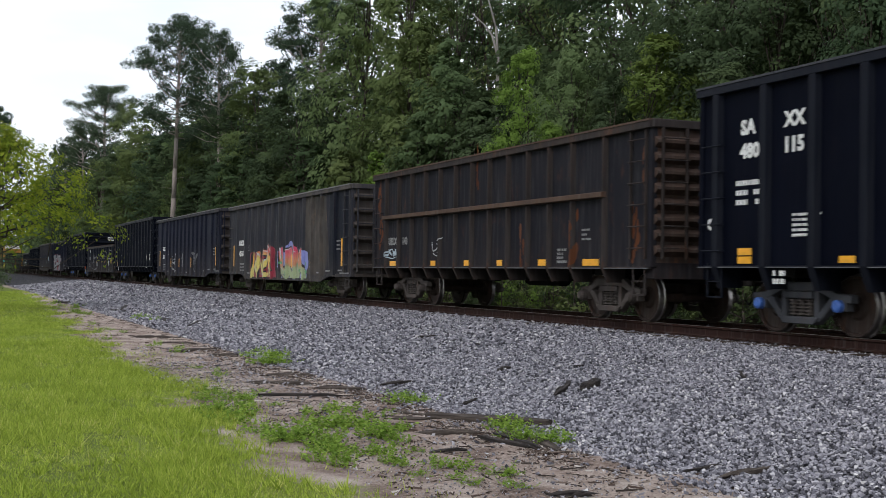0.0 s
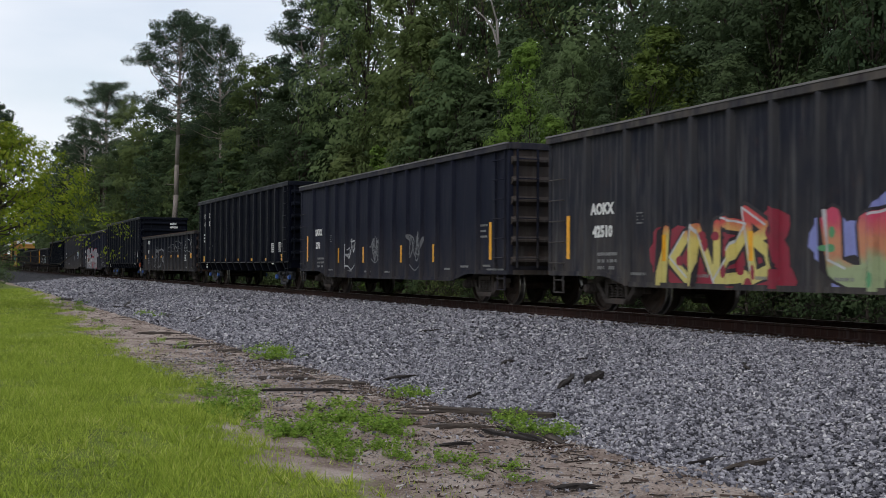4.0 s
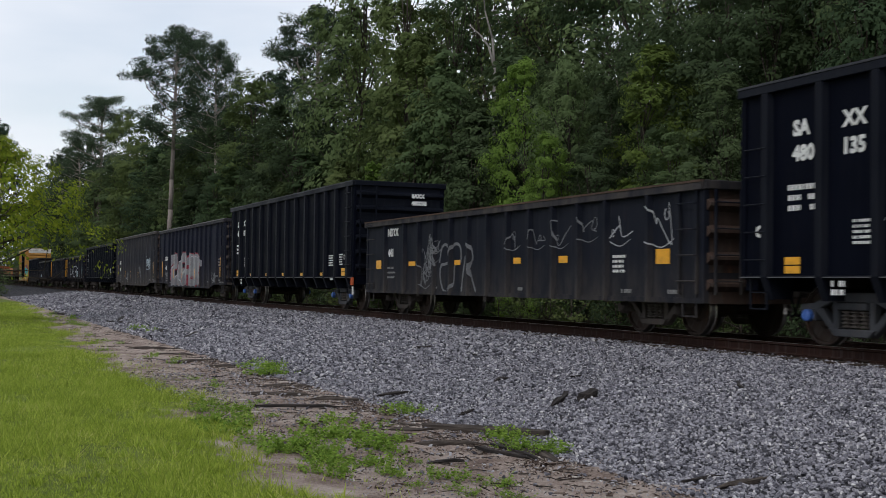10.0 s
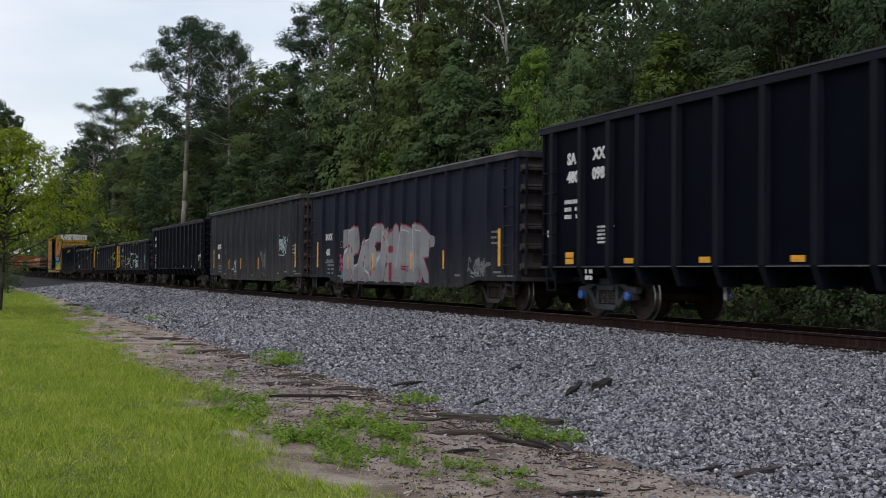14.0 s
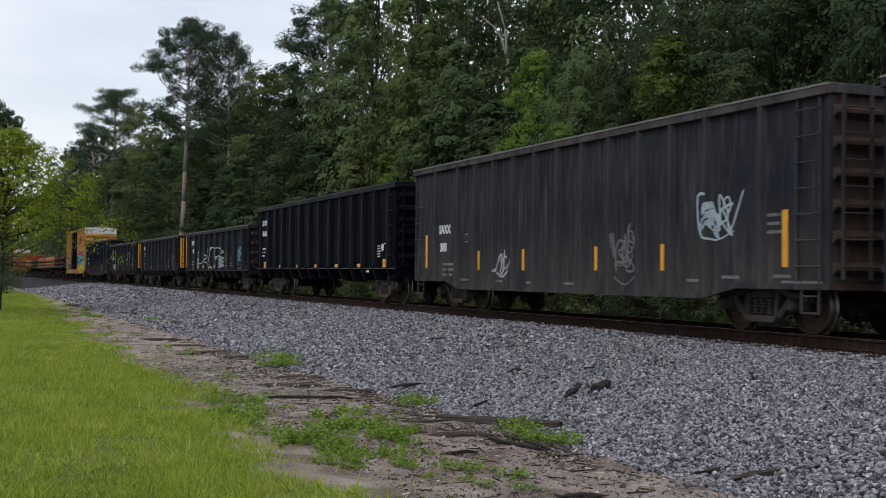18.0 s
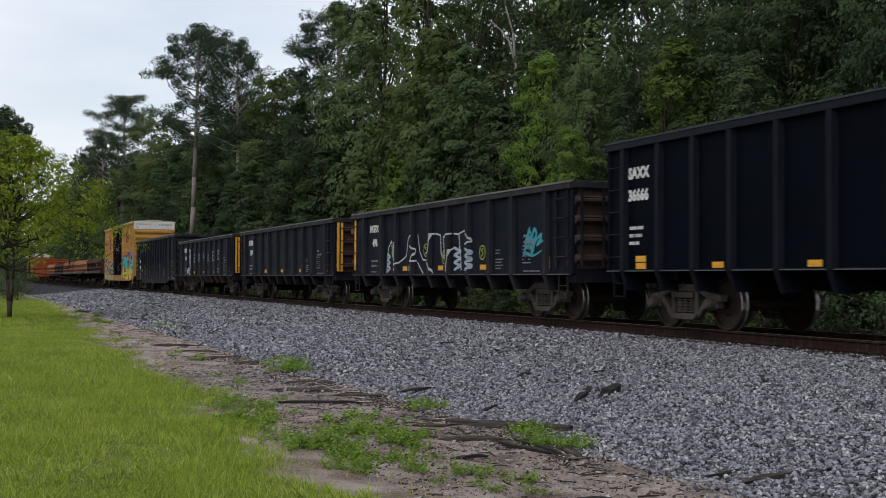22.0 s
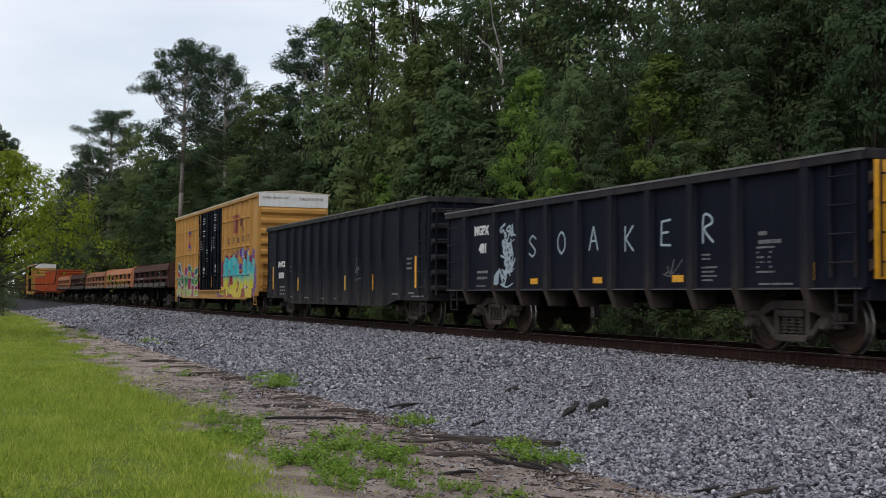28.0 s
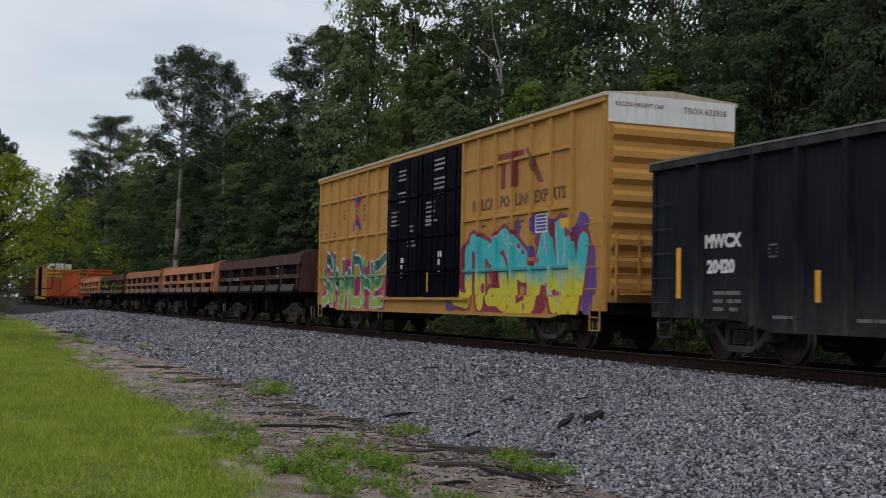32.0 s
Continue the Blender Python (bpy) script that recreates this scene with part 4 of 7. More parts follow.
def wild_letters(text, x0, x1, z0, z1, r, jitter=0.17):
    """Lines of fat, interlocked letters."""
    step = (x1 - x0) / len(text)
    lines = []
    for i, ch in enumerate(text):
        rise = r.uniform(-0.05, 0.12) * (z1 - z0)
        lines += glyph(ch, x0 + i * step, z0 + 0.06 * (z1 - z0), step * 1.0, (z1 - z0) * 0.88 + rise, r, jitter, r.uniform(-0.1, 0.1))
    return lines


def mural(car, label, text, x0, x1, z0, z1, fill, edge, cloud, glint, posts, post_w, seed, fat=0.30, accents=(), surf=SHEET, halo=0.13):
    """A large sprayed piece: cloud behind, dark rim, filled letters, bright glints."""
    r = random.Random(seed)
    back = []
    for i in range(26):
        back.append(blob(r.uniform(x0, x1), r.uniform(z0, z1), r.uniform(0.25, 0.55), r.uniform(0.2, 0.45), r))
    base = paint_skin("mural", back, 0, cloud, car, posts, post_w, z0, label, surf)
    lines = wild_letters(text, x0 + 0.1, x1 - 0.2, z0, z1, r)
    paint_skin("rim", [p for l in lines for p in stroke(l, fat + halo)], 1, edge, base, posts, post_w, z0, surf=surf)
    paint_skin("fill", [p for l in lines for p in stroke(l, fat)], 2, fill, base, posts, post_w, z0, surf=surf)
    for k, mat in enumerate(accents):
        spots = [blob(r.uniform(x0, x1), r.uniform(z0, z1), r.uniform(0.05, 0.14), r.uniform(0.05, 0.14), r, 8) for _ in range(12)]
        paint_skin("speckle", spots, 3 + k, mat, base, posts, post_w, z0, surf=surf)
    shine = []
    for l in lines:
        if len(l) > 2:
            shine += stroke([(px - fat * 0.42, pz + fat * 0.35) for px, pz in l[:3]], 0.035)
    paint_skin("glint", shine, 6, glint, base, posts, post_w, z0, surf=surf)
    return base


def smooth_line(pts, steps=4):
    """A line through the points, rounded off."""
    out = []
    for i in range(len(pts) - 1):
        p0, p1, p2, p3 = pts[max(0, i - 1)], pts[i], pts[i + 1], pts[min(len(pts) - 1, i + 2)]
        for k in range(steps):
            t = k / steps
            out.append(tuple(0.5 * (2 * b + (c - a) * t + (2 * a - 5 * b + 4 * c - d) * t * t + (3 * b - a - 3 * c + d) * t ** 3) for a, b, c, d in zip(p0, p1, p2, p3)))
    return out + [pts[-1]]


def scrawl(car, x, z, w, h, seed, material, posts, post_w, width=0.045, loops=3, label=""):
    """A quick tag: narrow, leaning strokes that cross and loop, with drips."""
    r = random.Random(seed)
    polys = []
    n = max(3, loops * 3)
    pts = []
    for i in range(n * 2):
        pts.append((x + w * (i / (n * 2 - 1)) + r.uniform(-0.28, 0.28) * w, z + h * (r.uniform(0.45, 1.0) if (i % 2) != (r.random() < 0.3) else r.uniform(0.0, 0.55))))
    polys += stroke(smooth_line(pts), width * 0.8, 0.7)
    for i in range(loops):
        cx, cz, rad = x + w * r.uniform(0.15, 0.85), z + h * r.uniform(0.3, 0.75), r.uniform(0.10, 0.24) * h
        a0 = r.uniform(0, 6)
        ring = [(cx + rad * math.cos(a0 + k * 0.75) * 0.7, cz + rad * math.sin(a0 + k * 0.75) * (1.2 - 0.08 * k)) for k in range(8)]
        polys += stroke(smooth_line(ring, 3), width * 0.7, 0.6)
    polys += stroke(smooth_line([(x, z + h * 0.1), (x + w * 0.5, z - h * 0.03), (x + w, z + h * 0.15)]), width * 0.7, 0.4)
    return paint_skin("tag", polys, 1, material, car, posts, post_w, z - 0.1, label or "quick sprayed tag")


def tag_text(car, text, places, z, size, material, posts, post_w, width=0.06, rise=()):
    for i, (ch, x) in enumerate(zip(text, places)):
        polys = []
        for l in glyph(ch, x, z + (rise[i] if rise else 0), size * 0.75, size):
            polys += stroke(smooth_line(l, 3) if ch in "SOR" else l, width)
        paint_skin("sprayed_letter", polys, 1, material, car, posts, post_w, z - 0.3, "large pale sprayed capital letter")


# places of the side posts, from the car's middle
TUB_POSTS = [k * v for v in (1.04, 2.09, 3.13, 4.17, 5.2, 6.65) for k in (-1, 1)] + [0.0]
TALL_POSTS = [k * v for v in (0.6, 1.8, 3.0, 4.2, 5.25, 6.35, 7.55) for k in (-1, 1)]
MILL_POSTS = [k * v for v in (0.65, 1.95, 3.25, 4.5, 6.15) for k in (-1, 1)]


def end_text(car, text, half, y, z, size):
    mark(car, text, 0, 0, size).matrix_basis = Matrix.Translation((half + 0.146, y, z)) @ Matrix.Rotation(radians(90), 4, "Z")


def sill_reflectors(car, half, z=1.12):
    for x in (-half + 1.15, half - 1.0):
        plate(car, x, z + 0.13, 0.34, 0.11)
        plate(car, x, z, 0.34, 0.11)
    for x in (-4.6, -2.2, 0.15, 2.5, 4.8):
        plate(car, x, z, 0.32, 0.10)


def tall_car(front, rear, number):
    car, half = gondola("coal_gondola", "tall black steel coal gondola with vertical side posts", front, rear, 3.93, 1.02, TALL_POSTS, BLACK, blue=True, gusset=0.34, post_w=0.22, trim=BLACK_POST, end_paint=BLACK_POST, foot=BLACK_POST, post_paint=BLACK_POST, edge_paint=GREY_TRIM)
    mark(car, "SA", -6.99, 3.08, 0.31)
    mark(car, number[:3], -7.0, 2.71, 0.31)
    mark(car, "XX", -5.94, 3.10, 0.31)
    mark(car, number[3:], -5.97, 2.72, 0.31)
    bars(car, -7.1, 2.36, [(0.36, 0.34), (0.28, -0.1, 0.3), (0.28, -0.14, 0.22)], 0.15, 0.08)
    bars(car, -5.75, 1.80, [0.62, 0.5, 0.5, 0.42, 0.6], 0.075, 0.04)
    mark(car, "C", -7.85, 1.62, 0.24)
    bars(car, 5.55, 1.72, [0.5, 0.42, 0.45, 0.42, 0.5], 0.075, 0.04)
    bars(car, 6.62, 1.74, [0.34, 0.3, 0.3, 0.3, 0.34], 0.075, 0.04)
    bars(car, 7.2, 1.76, [0.2], 0.075, 0.03)
    emblem = part("round_emblem", Shape().rod((0, -0.003, 0), (0, 0.003, 0), 0.085, 20), LETTER_DIM, car, at=(7.12, -1.437, 1.64))
    part("emblem_centre", Shape().box(-0.04, 0.04, -0.003, 0.003, -0.025, 0.025), UNDER, emblem, at=(0, -0.004, 0))
    bars(car, 5.9, 0.98, [0.3], 0.1, 0.05, y=-1.50)
    bars(car, -6.1, 0.96, [(0.12, 0.12), (0.14, 0.1)], 0.12, 0.08, y=-1.505)
    sill_reflectors(car, half)
    if number == "480098":
        part("corner_bracket", Shape().box(-0.10, 0.08, -0.02, 0.02, 0.78, 1.02), ORANGE_RED, car, "orange corner bracket", at=(half - 0.02, -1.47, 0))
        part("clearance_marker", Shape().box(-0.05, 0.05, -0.012, 0.012, 0.50, 0.74), LETTER, car, "white marker plate", at=(half + 0.0, -1.455, 0))
    end_text(car, "SAXX", half, 0.35, 3.46, 0.16)
    end_text(car, number, half, 0.35, 3.24, 0.16)
    return car, half


def tub_car(front, rear, top, label, paint_, marks, number, scrawls=(), seed=1, mx=-6.55, mz=(1.88, 1.45), strips=(-4.02, -1.62, 1.55, 3.87), shift=0.0, post_paint=None, end_paint=None):
    posts = [x + shift for x in TUB_POSTS]
    car, half = gondola("tub_gondola", label, front, rear, top, 0.52, posts, paint_, kind="tub", post_w=0.17, trim=paint_, end_paint=end_paint or END_BROWN, post_paint=post_paint)
    mark(car, marks, mx, mz[0], 0.29)
    mark(car, number, mx + 0.07, mz[1], 0.29)
    bars(car, mx + 0.25, mz[1] - 0.30, [(0.28, 0.4), (0.25, -0.05, 0.35), (0.25, -0.12, 0.2)], 0.13, 0.06, material=LETTER_DIM)
    bars(car, mx + 1.65, 1.86, [0.2, (0.03, -0.08, 0.03), (0.03, -0.08, 0.03), 0.2], 0.06, 0.025, material=LETTER_DIM)
    for x, z, wid in ((-5.1, 0.78, 0.5), (-3.3, 0.76, 0.6), (-1.5, 0.74, 0.55), (0.25, 0.74, 0.4), (4.6, 0.84, 0.35), (5.6, 0.9, 0.5), (6.9, 0.92, 0.4), (7.1, 0.83, 0.9)):
        bars(car, x, z, [wid], 0.07, 0.05, material=LETTER_DIM)
    bars(car, 6.75, 1.85, [(0.25, 0.12), (0.3,), (0.2, 0.15)], 0.13, 0.05, material=LETTER_DIM)
    for x in (-half + 0.77, half - 0.95):
        plate(car, x, 1.46, 0.13, 0.86)
    for x in strips:
        plate(car, x, 1.21, 0.11, 0.46)
    for i, (x, z, w, h, mat, loops) in enumerate(scrawls):
        scrawl(car, x, z, w, h, seed * 10 + i, mat, posts, 0.17, 0.062, loops + 1)
    return car, half


def mill_car(front, rear, label, marks, number, end_yellow, foot=None):
    car, half = gondola("mill_gondola", label, front, rear, 2.88, 0.98, MILL_POSTS, NAVY_BLACK, gusset=0.34, ribs=4, post_w=0.24, end_paint=RUST_END, foot=foot or NAVY_POST, trim=NAVY_POST, post_paint=NAVY_POST)
    mark(car, marks, -5.72, 2.26, 0.29)
    mark(car, number, -5.45, 1.84, 0.29)
    bars(car, -5.55, 1.42, [(0.28, 0.3), (0.26, 0.26)], 0.14, 0.06, material=LETTER_DIM)
    bars(car, -5.6, 1.08, [0.5], 0.1, 0.03, material=LETTER_DIM)
    for x, w in ((-2.6, 0.34), (0.08, 0.34), (2.8, 0.34), (6.12, 0.30)):
        plate(car, x, 1.15 if x < 5 else 1.22, w, 0.12 if x < 5 else 0.26)
    bars(car, 3.5, 1.55, [0.24, 0.24, 0.0, 0.42, 0.34, 0.42, 0.3], 0.07, 0.03, material=LETTER_DIM)
    bars(car, 5.0, 1.85, [(0.2,), (0.3, 0.2)], 0.13, 0.06, material=LETTER_DIM)
    bars(car, 4.95, 1.62, [0.42, (0.05, -0.2, 0.05), (0.05, 0.1, -0.04, 0.05), (0.05, 0.1, -0.04, 0.05), (0.05, -0.2, 0.05), 0.42], 0.075, 0.03, material=LETTER_DIM)
    bars(car, 5.0, 1.06, [0.8], 0.1, 0.03, material=LETTER_DIM)
    if end_yellow:
        part("yellow_corner", Shape().box(0, 0.02, -1.40, -1.20, 1.1, 2.72), AMBER, car, "worn yellow corner plate", at=(half + 0.145, 0, 0))
        for y in (-0.75, -0.05):
            for z in (2.45, 1.4):
                wide = (0.16 if y < -0.5 else 0.30) if z > 2 else 0.10
                part("orange_plate", Shape().box(0, 0.02, y - wide, y + wide, z - 0.09, z + 0.09), ORANGE_OLD, car, at=(half + 0.146, 0, 0))
    return car, half


# ---- the train, from its head ----
tall_car(-13.6, 2.45, "480115")

posts = [-6.2 + 0.965 * k for k in range(12)] + [5.65]
car, half = gondola("brown_gondola", "rust-stained brown-black steel gondola with a horizontal stiffener", 3.95, 18.35, 3.62, 1.0, posts, BROWN, trim=BROWN_POST, belt=(2.37, -6.35, 5.7), ribs=8, gusset=0.28, post_w=0.13, end_paint=RUST_END, post_paint=BROWN_POST, foot=BROWN_POST, edge_paint=BROWN_RAIL)
mark(car, "UELX", -6.1, 1.62, 0.26, material=LETTER_DIM)
mark(car, "143", -5.05, 1.62, 0.26, material=LETTER_DIM)
for x, w in ((-5.75, 0.45), (-2.85, 0.3), (-0.75, 0.3), (1.05, 0.26), (3.1, 0.35), (5.1, 0.62)):
    plate(car, x, 1.10, w, 0.13)
bars(car, 3.75, 1.38, [0.42, (0.04, 0.1, 0.04), (0.04, 0.1, 0.04), 0.42], 0.08, 0.05, material=LETTER_DIM)
bars(car, 4.75, 1.75, [0.3, 0.2, 0.35], 0.09, 0.04, material=LETTER_DIM)
for x, z, w in ((2.15, 0.95, 0.22), (4.45, 1.15, 0.34), (6.95, 2.4, 0.2), (-6.9, 2.5, 0.4), (-6.7, 1.6, 0.35), (4.3, 1.0, 0.2), (-0.2, 2.9, 0.15), (6.7, 1.2, 0.3)):
    r = random.Random(int(x * 10))
    paint_skin("rust_patch", [blob(x + r.uniform(-0.4, 0.4) * w, z + k * 0.11, w * r.uniform(0.08, 0.26), 0.13, r) for k in range(9)], 0, RUST_STREAK, car, posts, 0.13, 0.98)
scrawl(car, -6.15, 1.25, 0.7, 0.25, 3, SPRAY_BLUE, posts, 0.13, 0.05, 3)
scrawl(car, -2.85, 1.3, 0.5, 0.5, 4, CHALK, posts, 0.13, 0.04, 1)

car, half = tub_car(20.5, 36.95, 3.54, "dusty grey steel tub gondola with bright graffiti", GREY_DUSTY, "AOKX", "42510", post_paint=GREY_POST)
paint_skin("weathered_patch", [[(3.22, 0.78), (3.22, 3.36), (4.62, 3.36), (4.7, 0.72)], [(4.7, 0.72), (4.62, 3.36), (5.5, 3.3), (5.9, 1.6), (5.4, 0.7)]], 0, MOTTLED, car, TUB_POSTS, 0.17, 0.7, "mottled rusty bare bays")
paint_skin("dark_end_bay", [[(5.95, 0.74), (5.95, 3.37), (8.1, 3.37), (8.1, 0.74)]], 0, BLACK_WORN, car, TUB_POSTS, 0.17, 0.7, "end bay darker than the other bays")
WARM = spray("yellow_red_spray", (0.55, 0.48, 0.16), (0.60, 0.50, 0.14), (0.50, 0.06, 0.06), 0.5, 1.9)
mural(car, "yellow and red sprayed lettering", "KNZB", -4.1, -0.8, 0.56, 1.62, WARM, SPRAY_DARK, SPRAY_RED, SPRAY_WHITE, TUB_POSTS, 0.17, 21, 0.19, (SPRAY_RED,))
SUNSET = spray("orange_pink_spray", (0.30, 0.36, 0.20), (0.52, 0.22, 0.12), (0.52, 0.06, 0.12), 0.5, 1.9)
mural(car, "orange and pink sprayed lettering with a lilac glow", "URBA", 0.05, 3.35, 0.56, 1.62, SUNSET, SPRAY_DARK, SPRAY_LILAC, SPRAY_WHITE, TUB_POSTS, 0.17, 22, 0.33, (SPRAY_GREEN,), halo=0.10)

tub_car(38.9, 55.4, 3.62, "dark grey steel tub gondola with chalky scrawls", GREY_DARK, "SAXX", "376", ((-3.1, 0.8, 0.7, 0.9, CHALK, 1), (-0.9, 1.0, 0.7, 0.8, CHALK_DIM, 2), (2.2, 0.8, 0.8, 1.1, CHALK_DIM, 1)), 4)
tall_car(56.95, 73.25, "480135")

posts = TUB_POSTS
car, half = gondola("low_gondola", "low black steel gondola with white scrawled tags", 74.3, 90.75, 2.60, 0.58, TUB_POSTS, BLACK_WORN, trim=BLACK_WORN, ribs=4, post_w=0.17, edge_paint=BROWN_RAIL, end_paint=RUST_END)
mark(car, "NDYX", -6.56, 2.15, 0.28)
mark(car, "441", -6.51, 1.59, 0.28)
bars(car, -6.6, 1.30, [0.5, (0.3, 0.3), (0.25, 0.3)], 0.13, 0.05, material=LETTER_DIM)
for x, w, h in ((-7.27, 0.40, 0.24), (-4.72, 0.46, 0.12), (-1.75, 0.34, 0.12), (1.45, 0.34, 0.13), (3.5, 0.36, 0.14), (7.05, 0.42, 0.26)):
    plate(car, x, 1.37, w, h)
bars(car, 5.4, 1.42, [0.44, (0.04, 0.1, 0.1, 0.04), (0.04, 0.1, 0.1, 0.04), 0.44], 0.09, 0.05)
for x, w in ((-3.2, 0.2), (1.5, 0.25), (5.7, 0.35), (7.2, 0.4), (-6.9, 0.3)):
    bars(car, x, 0.80, [w], 0.1, 0.07, material=LETTER_DIM)
for k in range(3):
    scrawl(car, -4.1 + 0.25 * k, 0.75 + 0.3 * k, 0.7, 0.75, 90 + k, CHALK_DIM, TUB_POSTS, 0.17, 0.04, 3)
# fat looping outlines
for line in (((-2.85, 1.4), (-2.7, 1.75), (-2.4, 1.8), (-2.2, 1.5), (-2.4, 1.35), (-2.75, 1.3), (-2.8, 1.0), (-2.6, 0.7), (-2.3, 0.64)), ((-2.2, 1.5), (-1.95, 1.8), (-1.6, 1.75), (-1.55, 1.4), (-1.9, 1.3), (-1.95, 0.9), (-2.2, 0.66)), ((-1.5, 0.7), (-1.35, 1.3), (-1.1, 1.8), (-0.85, 1.5), (-1.0, 1.2), (-0.7, 0.7))):
    paint_skin("sprayed_letter", stroke(smooth_line(line), 0.07), 1, CHALK_DIM, car, TUB_POSTS, 0.17, 0.6, "faint grey looping spray line")
for i, (x, z, w, h) in enumerate(((1.0, 1.6, 0.5, 0.55), (2.1, 1.6, 0.6, 0.5), (3.1, 1.6, 0.6, 0.55), (4.2, 1.7, 0.65, 0.5), (5.3, 1.6, 0.7, 0.65), (6.6, 1.55, 0.8, 0.8))):
    scrawl(car, x, z, w, h, 60 + i, CHALK if i > 3 else CHALK_DIM, TUB_POSTS, 0.17, 0.035, 1)

tall_car(92.0, 108.05, "480098")

car, half = tub_car(109.3, 125.6, 3.58, "dark grey steel tub gondola with a silver and red tag", GREY_DARK, "SAXX", "431", ((5.6, 0.75, 1.0, 0.5, CHALK_DIM, 4), (-6.4, 1.18, 0.8, 0.12, CHALK_DIM, 2)), 5, -6.45, (1.93, 1.43))
SILVER = spray("silver_spray", (0.20, 0.20, 0.215), (0.27, 0.27, 0.285), (0.24, 0.24, 0.26), 0.5, 2.0)
mural(car, "silver sprayed lettering with red rims", "RASMBR", -4.2, 3.0, 0.58, 1.98, SILVER, SPRAY_RED, SILVER, SPRAY_WHITE, TUB_POSTS, 0.17, 31, 0.50, (SPRAY_RED,), halo=0.09)
r = random.Random(12)
paint_skin("overspray", [blob(-4.65 + r.uniform(-0.2, 0.15), r.uniform(0.85, 1.45), 0.07, 0.07, r) for _ in range(14)], 0, SPRAY_PINK, car, TUB_POSTS, 0.17, 0.56)
paint_skin("overspray", [blob(x, z, 0.06, 0.06, r) for x, z in ((-4.6, 0.8), (-4.42, 1.6), (-4.7, 0.72), (-4.5, 0.7), (-4.62, 0.9))], 0, SPRAY_TEAL, car, TUB_POSTS, 0.17, 0.56)
tub_car(126.75, 143.0, 3.65, "dusty grey steel tub gondola with streaked sides", GREY_DUSTY, "SAXX", "388", ((-3.0, 0.85, 0.6, 0.75, CHALK, 1), (2.2, 0.75, 0.8, 1.1, CHALK_DIM, 2), (5.0, 1.5, 0.9, 0.75, SPRAY_BLUE, 3)), 6, -6.5, (1.91, 1.46), (-4.02, -1.65, 1.52, 3.85), post_paint=GREY_POST, end_paint=RUST_END)

car, half = gondola("plain_gondola", "plain black steel gondola with yellow reflectors", 144.5, 160.8, 3.46, 1.04, TALL_POSTS, BLACK, gusset=0.36, post_w=0.2, trim=BLACK_POST, end_paint=BLACK_POST, foot=BLACK_POST, post_paint=BLACK_POST, edge_paint=GREY_TRIM)
mark(car, "SAXX", -7.45, 2.74, 0.28)
mark(car, "36666", -7.45, 2.33, 0.28)
bars(car, -7.4, 1.85, [(0.25, 0.2), (0.2, 0.2), (0.2, 0.1)], 0.14, 0.06)
bars(car, 6.5, 1.70, [0.28, 0.26, 0.28, 0.26, 0.28], 0.075, 0.035)
part("round_emblem", Shape().rod((0, -0.003, 0), (0, 0.003, 0), 0.11, 20), LETTER, car, at=(6.95, -1.437, 1.64))
bars(car, 7.1, 1.76, [0.24], 0.075, 0.03)
bars(car, 5.7, 0.98, [0.25], 0.1, 0.07, y=-1.50)
sill_reflectors(car, half)

car, half = mill_car(162.3, 176.85, "blue-black steel gondola with a white and teal tag", "MGPX", "496", False)
part("yellow_stile", Shape().box(-0.08, 0.08, -0.006, 0.006, 1.12, 2.70), AMBER, car, "worn yellow corner strip", at=(-half + 0.14, -1.45, 0))
# outlined letters with brushed-in shades
OUTLINES = (
    ((-4.15, 1.05), (-4.0, 1.75), (-3.75, 1.95), (-3.55, 1.3), (-3.3, 1.9), (-3.35, 1.25), (-2.9, 1.38)), ((-2.85, 1.38), (-2.5, 1.5), (-2.35, 2.0), (-1.95, 2.05)), ((-2.3, 1.1), (-2.1, 1.9)), ((-2.1, 1.8), (-1.75, 1.65), (-2.0, 1.35), (-1.7, 1.36)),
    ((-1.6, 2.05), (-1.45, 1.6), (-1.2, 1.38), (-0.9, 1.36), (-0.65, 1.6), (-0.55, 2.05), (-0.35, 2.05)), ((-1.6, 1.3), (-1.2, 1.02)), ((-0.7, 1.3), (-0.48, 1.02)), ((-0.28, 2.05), (0.05, 2.0), (0.12, 1.5), (0.35, 1.38), (0.25, 1.95), (0.82, 2.02)),
    ((0.62, 1.07), (0.75, 1.6), (1.0, 1.65)), ((0.97, 2.01), (1.3, 1.98), (1.45, 1.1)), ((1.3, 2.0), (1.72, 2.07), (1.68, 1.65), (2.12, 1.8), (1.9, 1.98)))
for line in OUTLINES:
    paint_skin("sprayed_letter", stroke(line, 0.045), 1, SPRAY_WHITE, car, MILL_POSTS, 0.24, 0.95, "thin white sprayed letter outline")
for x, z, w, h in ((-4.08, 1.08, 0.22, 0.5), (-3.5, 1.05, 0.2, 0.45), (1.0, 1.1, 0.42, 0.55), (1.9, 1.1, 0.24, 0.5)):
    paint_skin("sprayed_letter", stroke([(x + (w if k % 2 else 0), z + h * k / 6) for k in range(7)], 0.075), 0, SPRAY_BLUE, car, MILL_POSTS, 0.24, 0.95, "pale blue brushed shading")
for x, z in ((-3.53, 1.61), (-0.98, 1.63), (0.34, 1.42), (2.75, 1.5)):
    polys = stroke([(x + 0.17 * math.cos(k * 0.63), z + 0.17 * math.sin(k * 0.63)) for k in range(11)], 0.035) + stroke([(x + 0.05, z + 0.09), (x - 0.06, z + 0.07), (x + 0.05, z - 0.02), (x - 0.05, z - 0.09)], 0.03)
    paint_skin("sprayed_letter", polys, 3, SPRAY_LIME, car, MILL_POSTS, 0.24, 0.95, "lime sprayed ring with a squiggle")
